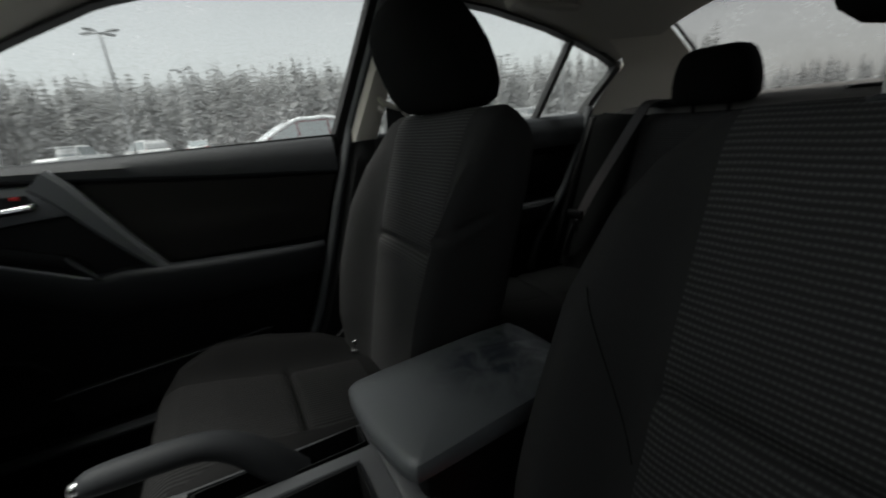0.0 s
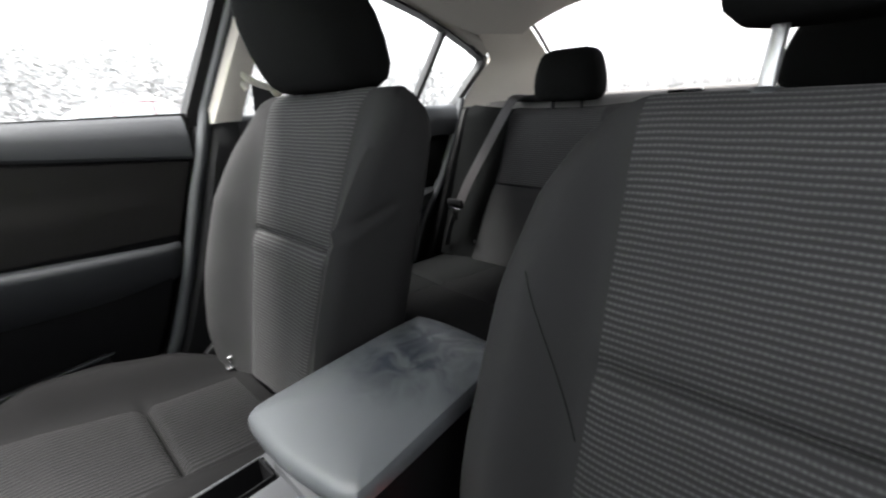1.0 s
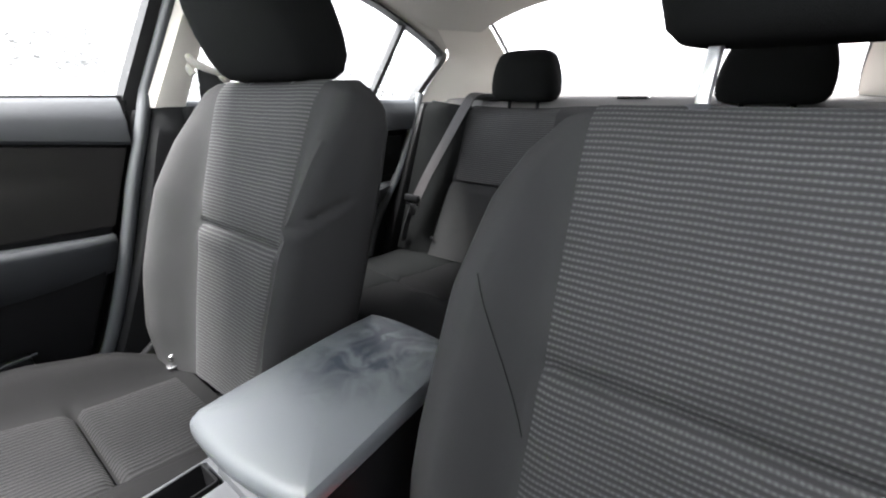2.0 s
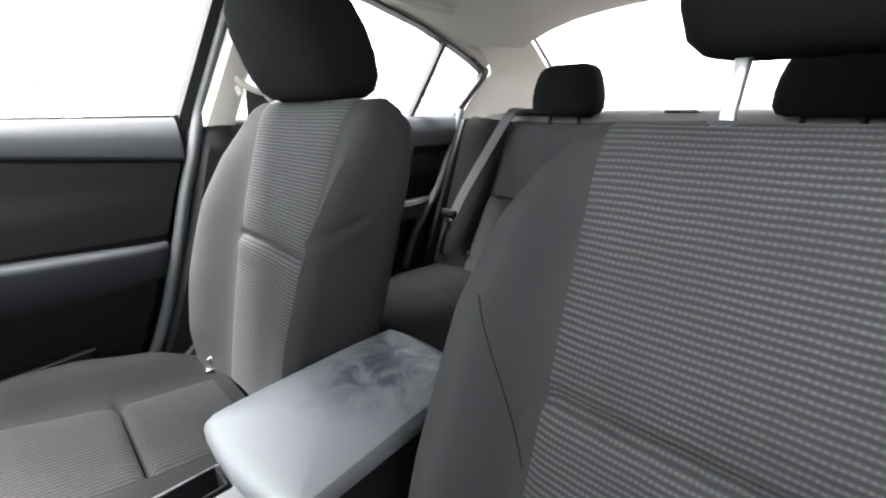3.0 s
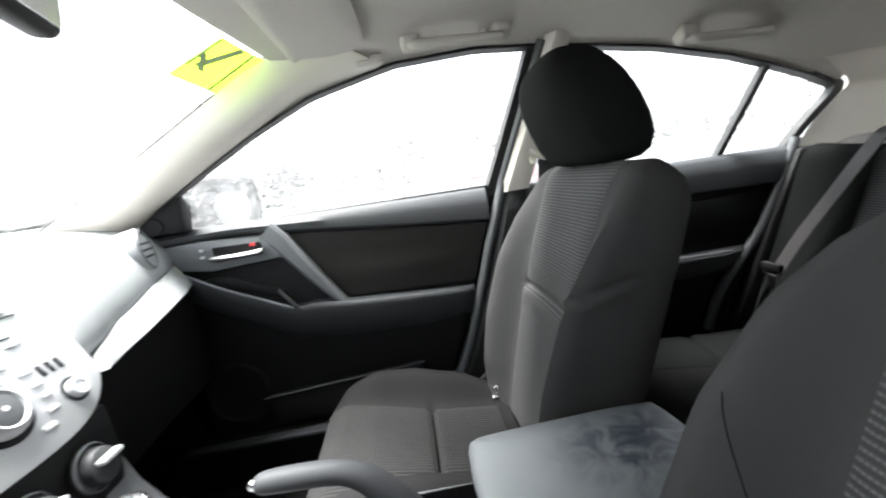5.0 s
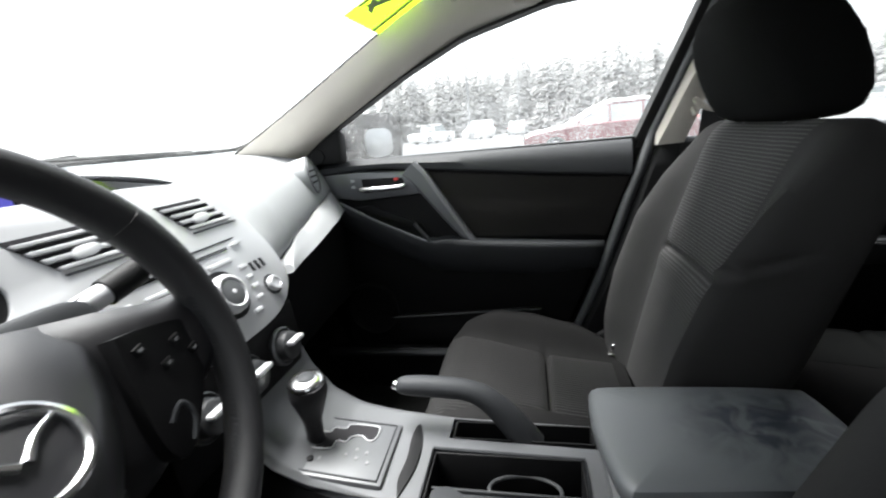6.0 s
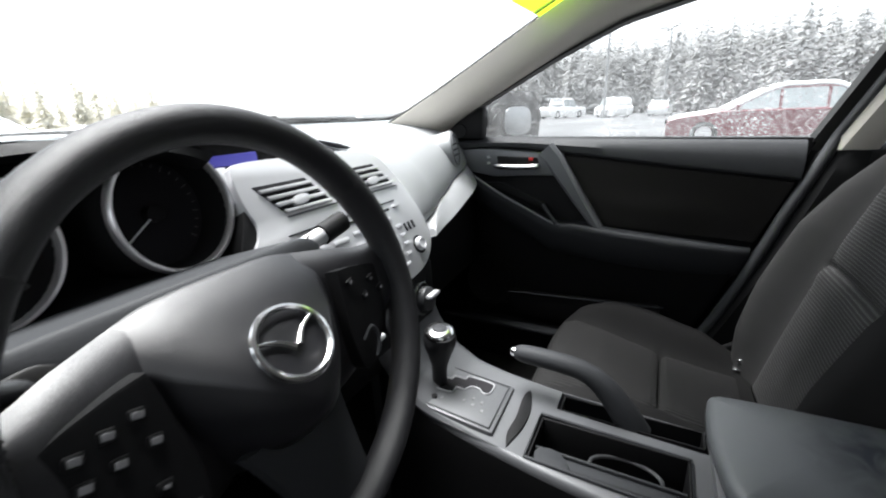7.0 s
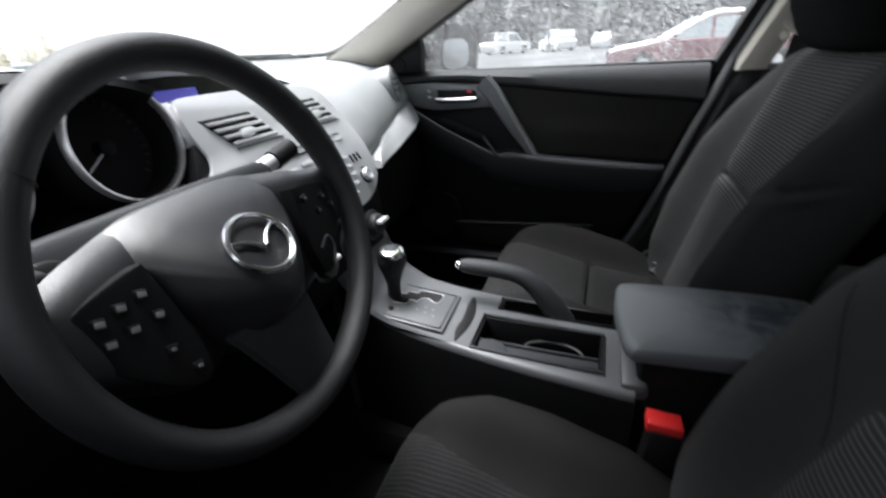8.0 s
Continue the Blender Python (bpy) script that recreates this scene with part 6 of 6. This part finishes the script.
tagged(part("slush_line", sheet(slush, 160, 8), SLUSH), "crust of wet snow along the windscreen base", "snow", kind="stuff")
wip = empty("wiper", "black wiper lying at the base of the windscreen", "wiper", at=(0.1, 1.2, 1.05))
part("blade", tube([(0.50, 1.170, 1.098), (0.20, 1.215, 1.104), (-0.10, 1.225, 1.104)], 0.006, 6), RUBBER, wip)
part("arm", tube([(-0.10, 1.26, 1.07), (0.15, 1.240, 1.100), (0.24, 1.215, 1.108)], 0.007, 6), PLASTIC_BLACK, wip)

# door mirror
dm = empty("door_mirror", "black door mirror speckled with water beads outside the window", "mirror", at=(0.86, 0.86, 1.02))
shellm = headrest_mesh([(-0.075, 0.095, 0.03, -0.03), (-0.06, 0.12, 0.045, -0.035), (0.0, 0.135, 0.055, -0.035), (0.05, 0.125, 0.05, -0.03), (0.078, 0.10, 0.03, -0.02)], power=3.0)
bmesh.ops.transform(shellm, matrix=pose(0.905, 0.830, 1.080, 0, 0, -28) @ Matrix.Scale(1.12, 4), verts=shellm.verts)
part("housing", shellm, PLASTIC_BLACK, dm)
gl = plate([(0.0 + 0.062 * math.copysign(abs(math.cos(a)) ** 0.6, math.cos(a)), 0.046 * math.copysign(abs(math.sin(a)) ** 0.6, math.sin(a))) for a in np.linspace(0, 2 * math.pi, 40, endpoint=False)], "y", -0.040, -0.036, 0.001)
bmesh.ops.transform(gl, matrix=pose(0.905, 0.826, 1.073, 0, 0, -28), verts=gl.verts)
part("mirror_glass", gl, mat("beaded_mirror", (0.30, 0.31, 0.32), 0.3, metal=1.0, grain=0.8, scale=120, vary=0.1), dm, "mirror glass with beads of water")
part("foot", tube([(0.74, 0.90, 1.02), (0.84, 0.85, 1.05)], [0.03, 0.025], 10), PLASTIC_BLACK, dm)

# parked vehicles
# pale base colour stands for the sky reflected in the glass
GLASS_FAR = mat("car_glass", (0.24, 0.27, 0.28), 0.08, vary=0.1)
TYRE = mat("tyre_rubber", (0.015, 0.015, 0.015), 0.8, vary=0.1)
ALLOY = mat("alloy_wheel", (0.55, 0.55, 0.56), 0.35, metal=0.6, vary=0.1)
LAMP_W = mat("headlamp_glass", (0.7, 0.72, 0.74), 0.15, vary=0.05)
LAMP_R = mat("tail_lamp", (0.45, 0.02, 0.02), 0.2, vary=0.05)


def vehicle(name, label, paint, kind_, place, turn, L, W, H):
    """A parked vehicle, its nose towards local +y."""
    v = empty(name, label, "car" if kind_ != "pickup" else "truck", group="parked vehicles", at=place)
    v["local"] = 1
    v.rotation_euler = (0, 0, radians(turn))
    h2 = W / 2
    belt = 0.62 * H if kind_ == "sedan" else 0.60 * H
    base = 0.20
    if kind_ == "sedan":
        low = [(L * 0.5, base + 0.02), (L * 0.505, 0.52), (L * 0.47, 0.72), (L * 0.30, 0.86), (L * 0.20, belt), (-L * 0.30, belt + 0.02), (-L * 0.44, belt - 0.02), (-L * 0.495, 0.80), (-L * 0.50, base + 0.05)]
        cab = [(L * 0.22, belt), (L * 0.02, H * 0.965), (-L * 0.10, H), (-L * 0.24, H * 0.97), (-L * 0.41, belt + 0.02)]
    elif kind_ == "suv":
        low = [(L * 0.5, base + 0.08), (L * 0.50, 0.75), (L * 0.46, 0.98), (L * 0.24, 1.05), (-L * 0.49, 1.06), (-L * 0.5, base + 0.1)]
        belt = 1.05
        cab = [(L * 0.26, belt), (L * 0.12, H * 0.97), (0.0, H), (-L * 0.44, H * 0.98), (-L * 0.485, belt)]
    else:
        low = [(L * 0.5, base + 0.12), (L * 0.50, 0.85), (L * 0.46, 1.05), (L * 0.26, 1.10), (-L * 0.49, 1.12), (-L * 0.5, base + 0.15)]
        belt = 1.10
        cab = [(L * 0.26, belt), (L * 0.14, H * 0.97), (0.04 * L, H), (-L * 0.12, H * 0.98), (-L * 0.15, belt)]
    under = [(-L * 0.46, base), (L * 0.46, base)]
    lowp = [tuple(p) for p in smooth_line(low, 4)]
    bm = bmesh.new()
    ring0 = lowp + under
    rings = [[(x, y, z) for y, z in ring0] for x in (-h2, -h2 + 0.03, h2 - 0.03, h2)]
    for k, f in ((0, 0.96), (3, 0.96)):
        rings[k] = [(x, y * 0.995, base + (z - base) * f) for x, y, z in rings[k]]
    skin(bm, rings)
    part("body", bm, paint, v)
    cabp = [tuple(p) for p in smooth_line(cab, 4)]
    rings = []
    for k, s in enumerate((-1, -0.93, 0.93, 1)):
        f = 0.965 if k in (0, 3) else 1.0
        ring = []
        for y, z in cabp:
            t = (z - belt) / (H - belt)
            ring.append((s * (h2 - 0.05 - 0.14 * t), y, belt + (z - belt) * f))
        rings.append(ring)
    part("cabin", loft(rings), paint, v)
    # side glass, front and rear glass
    y0, y1 = cab[0][0], cab[-1][0]
    zt = H * 0.945
    for s in (-1, 1):
        cuts = [0.04, 0.36, 0.66, 0.93] if kind_ != "pickup" else [0.05, 0.52, 0.93]
        for a, b in zip(cuts, cuts[1:]):
            ya, yb = y0 + (y1 - y0) * (a + 0.012), y0 + (y1 - y0) * (b - 0.012)

            def roof_lim(y):
                ys = [p[0] for p in cabp][::-1]
                zs = [p[1] for p in cabp][::-1]
                return min(zt, interp(y, ys, zs) - 0.05)

            top = [(y, max(belt + 0.02, roof_lim(y))) for y in np.linspace(yb, ya, 6)]
            rings = []
            for dx in (0.0, 0.012):
                rings.append([(s * (h2 - 0.05 - 0.14 * ((z - belt) / (H - belt)) + dx), y, z) for y, z in [(ya, belt + 0.015), (yb, belt + 0.015)] + top])
            part("side_window", loft(rings), GLASS_FAR, v)
    for (p, q), nm in (((cab[0], cab[1]), "windscreen"), ((cab[-1], cab[-2]), "rear_window")):
        sgn = 1 if nm == "windscreen" else -1
        pts = []
        for k in np.linspace(0.08, 0.95, 6):
            y, z = p[0] + (q[0] - p[0]) * k, p[1] + (q[1] - p[1]) * k
            w = (h2 - 0.05 - 0.14 * ((z - belt) / (H - belt))) * 0.90
            pts.append([(-w, y + sgn * 0.03, z + 0.02), (w, y + sgn * 0.03, z + 0.02), (w, y - sgn * 0.03, z - 0.02), (-w, y - sgn * 0.03, z - 0.02)])
        part(nm, loft(pts), GLASS_FAR, v)
    r = 0.32 if kind_ == "sedan" else 0.37
    for sx in (-1, 1):
        for yy in (L * 0.315, -L * 0.30):
            m = pose(sx * (h2 - 0.10), yy, r, 0, 90 * sx, 0)
            t = part("wheel", lathe([(r * 0.62, -0.10), (r, -0.09), (r, 0.10), (r * 0.64, 0.115), (r * 0.6, 0.09), (0, 0.09)], 24, m), TYRE, v)
            part("rim", lathe([(r * 0.60, 0.095), (r * 0.60, 0.112), (r * 0.52, 0.105), (r * 0.2, 0.10), (0.0, 0.115)], 20, m), ALLOY, t)
    for sx in (-1, 1):
        part("headlight", boxes(((sx * (h2 - 0.20), L * 0.475, 0.66 if kind_ == "sedan" else 0.85), (0.34, 0.18, 0.14), 0.04)), LAMP_W, v)
        part("tail_light", boxes(((sx * (h2 - 0.10), -L * 0.485, 0.80 if kind_ == "sedan" else 0.98), (0.20, 0.10, 0.18), 0.03)), LAMP_R, v)
        part("wing_mirror", boxes(((sx * (h2 + 0.06), y0 - 0.22, belt + 0.07), (0.18, 0.10, 0.13), 0.03)), paint, v)
        for yy in (0.06 * L, -0.16 * L):
            part("door_handle", boxes(((sx * (h2 + 0.005), yy, belt - 0.10), (0.02, 0.16, 0.03), 0.008)), paint, v)
    part("bumper", boxes(((0, L * 0.49, 0.40), (W * 0.92, 0.14, 0.22), 0.05)), paint, v)
    part("grille", boxes(((0, L * 0.505, 0.62 if kind_ == "sedan" else 0.80), (W * 0.42, 0.05, 0.13), 0.02)), PLASTIC_BLACK, v)
    if kind_ == "pickup":
        part("cargo_bed", boxes(((0, -L * 0.32, 1.13), (W * 0.82, L * 0.30, 0.02), 0.0)), PLASTIC_BLACK, v)
    sn_ = sheet(lambda i, j: ((-0.95 + 1.90 * i) * (h2 - 0.19), -L * (0.10 if kind_ == "sedan" else 0.22) + L * 0.15 * (-1 + 2 * j) * (1.0 if kind_ != "suv" else 1.6), H - 0.005 + 0.03 * math.sin(math.pi * i) ** 0.4 * math.sin(math.pi * j) ** 0.4), 10, 10)
    part("roof_snow", sn_, SNOW, v, "thin snow on the roof")
    if kind_ == "sedan":
        crest = [(y, z) for y, z in cabp if y > -0.30 * L]
        for sx in (-1, 1):
            part("pillar_snow", tube([(sx * (h2 - 0.085 - 0.14 * (z - belt) / (H - belt)), y, z + 0.01) for y, z in crest], 0.055, 8), SNOW, v, "snow along the roof edge")
        nose = [(y, z) for y, z in lowp if 0.20 * L < y < 0.475 * L]
        part("bonnet_snow", loft([[(-0.80 * h2, y, z - 0.01), (-0.72 * h2, y, z + 0.03), (0.0, y, z + 0.05), (0.72 * h2, y, z + 0.03), (0.80 * h2, y, z - 0.01)] for y, z in nose]), SNOW, v, "snow on the bonnet")
    return v


RED_PAINT = mat("dark_red_paint", (0.10, 0.014, 0.022), 0.35, coat=0.3, vary=0.08)
WHITE_PAINT = mat("white_paint", (0.78, 0.78, 0.78), 0.35, coat=0.4, vary=0.04)
GREY_PAINT = mat("grey_paint", (0.12, 0.125, 0.13), 0.35, coat=0.4, vary=0.04)
SILVER_PAINT = mat("silver_paint", (0.5, 0.51, 0.52), 0.35, metal=0.4, vary=0.04)
vehicle("red_sedan", "dark red sedan with snow on its bonnet, parked alongside", RED_PAINT, "sedan", (13.6, -2.0, 0), 0, 4.75, 1.82, 1.46)
vehicle("white_suv", "white off-roader parked in a far row", WHITE_PAINT, "suv", (46, 5.4, 0), -62, 4.6, 1.9, 1.85)
vehicle("white_pickup", "white pickup truck parked in a far row", WHITE_PAINT, "pickup", (47, 10.6, 0), -118, 5.6, 2.0, 1.95)
vehicle("white_pickup", "white pickup truck parked in a far row", WHITE_PAINT, "pickup", (48, 17.0, 0), -75, 5.6, 2.0, 2.0)
vehicle("silver_sedan", "silver sedan under snow in a far row", SILVER_PAINT, "sedan", (49, 1.2, 0), -95, 4.6, 1.8, 1.45)
vehicle("grey_sedan", "grey sedan under snow in a far row", GREY_PAINT, "sedan", (47, 23.0, 0), -85, 4.6, 1.8, 1.45)
vehicle("white_sedan", "white sedan under snow in a far row", WHITE_PAINT, "sedan", (48, 29.0, 0), -95, 4.6, 1.8, 1.45)
vehicle("grey_sedan", "grey sedan ahead in the car park", GREY_PAINT, "sedan", (7.0, 26.0, 0), -160, 4.6, 1.8, 1.45)
vehicle("silver_sedan", "silver sedan ahead in the car park", SILVER_PAINT, "sedan", (15.0, 30.0, 0), 15, 4.6, 1.8, 1.45)

# lamp posts
POLE = mat("grey_steel_post", (0.22, 0.225, 0.23), 0.5, metal=0.5, vary=0.1)


def lamp_post(az, dist, height, arms):
    x, y = dist * math.sin(radians(az)), dist * math.cos(radians(az))
    p = empty("lamp_post", "tall grey steel lamp post over the car park", "lamp post", group="lamp posts", at=(x, y, 0))
    part("post", tube([(x, y, 0), (x, y, height)], [0.14, 0.08], 10), POLE, p)
    part("foot", lathe([(0.3, 0), (0.3, 0.7), (0.2, 0.75), (0, 0.75)], 16, pose(x, y, 0)), POLE, p)
    for a in arms:
        dx, dy = math.cos(radians(a)), math.sin(radians(a))
        part("arm", tube([(x, y, height - 0.1), (x + 0.7 * dx, y + 0.7 * dy, height)], 0.05, 8), POLE, p)
        part("lamp_head", boxes(((x + 1.05 * dx, y + 1.05 * dy, height + 0.02), (0.85, 0.42, 0.16), 0.05, 2, pose(0, 0, 0, 0, 0, a))), POLE, p)


lamp_post(82.3, 44, 10.1, (60, 150, 240, 330))
lamp_post(88.9, 64, 10.0, (20, 110, 200))
lamp_post(133.8, 50, 11.0, (60, 240))
lamp_post(164.2, 160, 10.0, (20, 200))
lamp_post(126.4, 74, 10.0, (60, 240))
lamp_post(93.5, 90, 10.0, (20, 200))

# low white building
wb = empty("low_building", "long low white building beyond the car park", "building", at=(82, -57, 0))
WALLM = mat("white_cladding", (0.7, 0.7, 0.7), 0.7, vary=0.06, vscale=0.5)
part("wall", boxes(((84, -58, 0.85), (5, 22, 1.7), 0.05, 1, pose(0, 0, 0, 0, 0, -35))), WALLM, wb)
part("roof", boxes(((84, -58, 1.8), (5.6, 22.6, 0.2), 0.05, 1, pose(0, 0, 0, 0, 0, -35))), SNOW, wb)
for k in range(6):
    q = Vector((84, -58, 0.95)) + pose(0, 0, 0, 0, 0, -35) @ Vector((-2.5, -9 + 3.6 * k, 0))
    part("window", boxes((tuple(q), (0.12, 1.4, 0.9), 0.02, 1, pose(0, 0, 0, 0, 0, -35))), GLASS_FAR, wb)

# woods round the car park: trunks with tiers of drooping snowy boughs
def foliage(name, base, snow):
    m = mat(name, base, 0.9, vary=0.3, vscale=2.0)
    n, l = m.node_tree.nodes, m.node_tree.links
    b = n["Principled BSDF"]
    geo = n.new("ShaderNodeNewGeometry")
    sep = n.new("ShaderNodeSeparateXYZ")
    l.new(geo.outputs["True Normal"], sep.inputs[0])
    tc = n.new("ShaderNodeTexCoord")
    noi = n.new("ShaderNodeTexNoise")
    noi.inputs["Scale"].default_value = 1.1
    noi.inputs["Detail"].default_value = 4
    l.new(tc.outputs["Object"], noi.inputs["Vector"])
    f = node_math(n, l, "MULTIPLY", node_math(n, l, "SUBTRACT", noi.outputs["Fac"], 0.44), 5.0)
    f = node_math(n, l, "ADD", f, node_math(n, l, "MULTIPLY", geo.outputs["Random Per Island"], 0.35))
    f.node.use_clamp = True
    mix = n.new("ShaderNodeMix")
    mix.data_type = "RGBA"
    l.new(f, mix.inputs["Factor"])
    l.new(b.inputs["Base Color"].links[0].from_socket, mix.inputs["A"])
    mix.inputs["B"].default_value = (*snow, 1)
    l.new(mix.outputs["Result"], b.inputs["Base Color"])
    return m


def woods(name, label, spots, material, seed):
    r = random.Random(seed)
    verts, faces = [], []
    for x, y, h in spots:
        k0 = len(verts)
        n = 5
        for lev, (rad, z) in enumerate(((0.16, 0), (0.02, h))):
            for q in range(n):
                a = 2 * math.pi * q / n
                verts.append((x + rad * math.cos(a), y + rad * math.sin(a), z))
        for q in range(n):
            faces.append((k0 + q, k0 + (q + 1) % n, k0 + n + (q + 1) % n, k0 + n + q))
        z = h * r.uniform(0.02, 0.10)
        while z < h * 0.98:
            reach = (1 - z / h) ** 0.8 * h * r.uniform(0.17, 0.27) + 0.25
            for q in range(r.randint(14, 19)):
                a = r.uniform(0, 2 * math.pi)
                rr = reach * r.uniform(0.45, 1.15)
                w = rr * r.uniform(0.07, 0.14)
                dz = -rr * r.uniform(0.05, 0.5)
                ca, sa = math.cos(a), math.sin(a)
                k = len(verts)
                verts += [(x, y, z + 0.15), (x + 0.55 * rr * ca - w * sa, y + 0.55 * rr * sa + w * ca, z + 0.4 * dz), (x + rr * ca, y + rr * sa, z + dz), (x + 0.55 * rr * ca + w * sa, y + 0.55 * rr * sa - w * ca, z + 0.4 * dz), (x + 0.5 * rr * ca, y + 0.5 * rr * sa, z + 0.4 * dz + 0.12 * rr)]
                faces += [(k, k + 1, k + 4), (k + 1, k + 2, k + 4), (k + 2, k + 3, k + 4), (k + 3, k, k + 4)]
            z += h * r.uniform(0.035, 0.065)
    me = bpy.data.meshes.new("mesh")
    me.from_pydata(verts, [], faces)
    me.update()
    ob = new(name, me)
    me.materials.append(material)
    return tagged(ob, label, "woods", kind="stuff")


# needle and snow colours drawn together and paled to paint in snowfall haze
NEEDLES = foliage("hazy_snowy_needles", (0.20, 0.20, 0.193), (0.24, 0.242, 0.244))
REAR_NEEDLES = foliage("hazy_rear_needles", (0.20, 0.202, 0.20), (0.25, 0.252, 0.254))
rt = random.Random(11)
spots = []
for k in range(900):
    az = rt.uniform(70, 118)
    d = rt.uniform(66, 105)
    spots.append((d * math.sin(radians(az)), d * math.cos(radians(az)), rt.uniform(8.0, 12.0)))
woods("far_woods", "snowy conifer woods beside the car park, greyed for snowfall haze", spots, NEEDLES, 5)
spots = []
for k in range(330):
    az = rt.uniform(114, 150)
    d = rt.uniform(115, 150)
    spots.append((d * math.sin(radians(az)), d * math.cos(radians(az)), rt.uniform(11, 16.5)))
for k in range(260):
    az = rt.uniform(148, 215)
    d = rt.uniform(190, 260)
    spots.append((d * math.sin(radians(az)), d * math.cos(radians(az)), rt.uniform(6, 11)))
woods("rear_woods", "conifer woods behind the car park, greyed for snowfall haze", spots, REAR_NEEDLES, 6)
spots = []
for k in range(90):
    az = rt.uniform(2, 30)
    d = rt.uniform(60, 85)
    spots.append((d * math.sin(radians(az)), d * math.cos(radians(az)), rt.uniform(3.5, 6.5)))
# twig colour raised close to white, painting in the glare ahead
woods("far_thicket", "yellowish bare thicket ahead of the car, paled as by glare", spots, mat("washed_out_twigs", (0.74, 0.71, 0.60), 0.9, vary=0.3, vscale=1.5), 8)
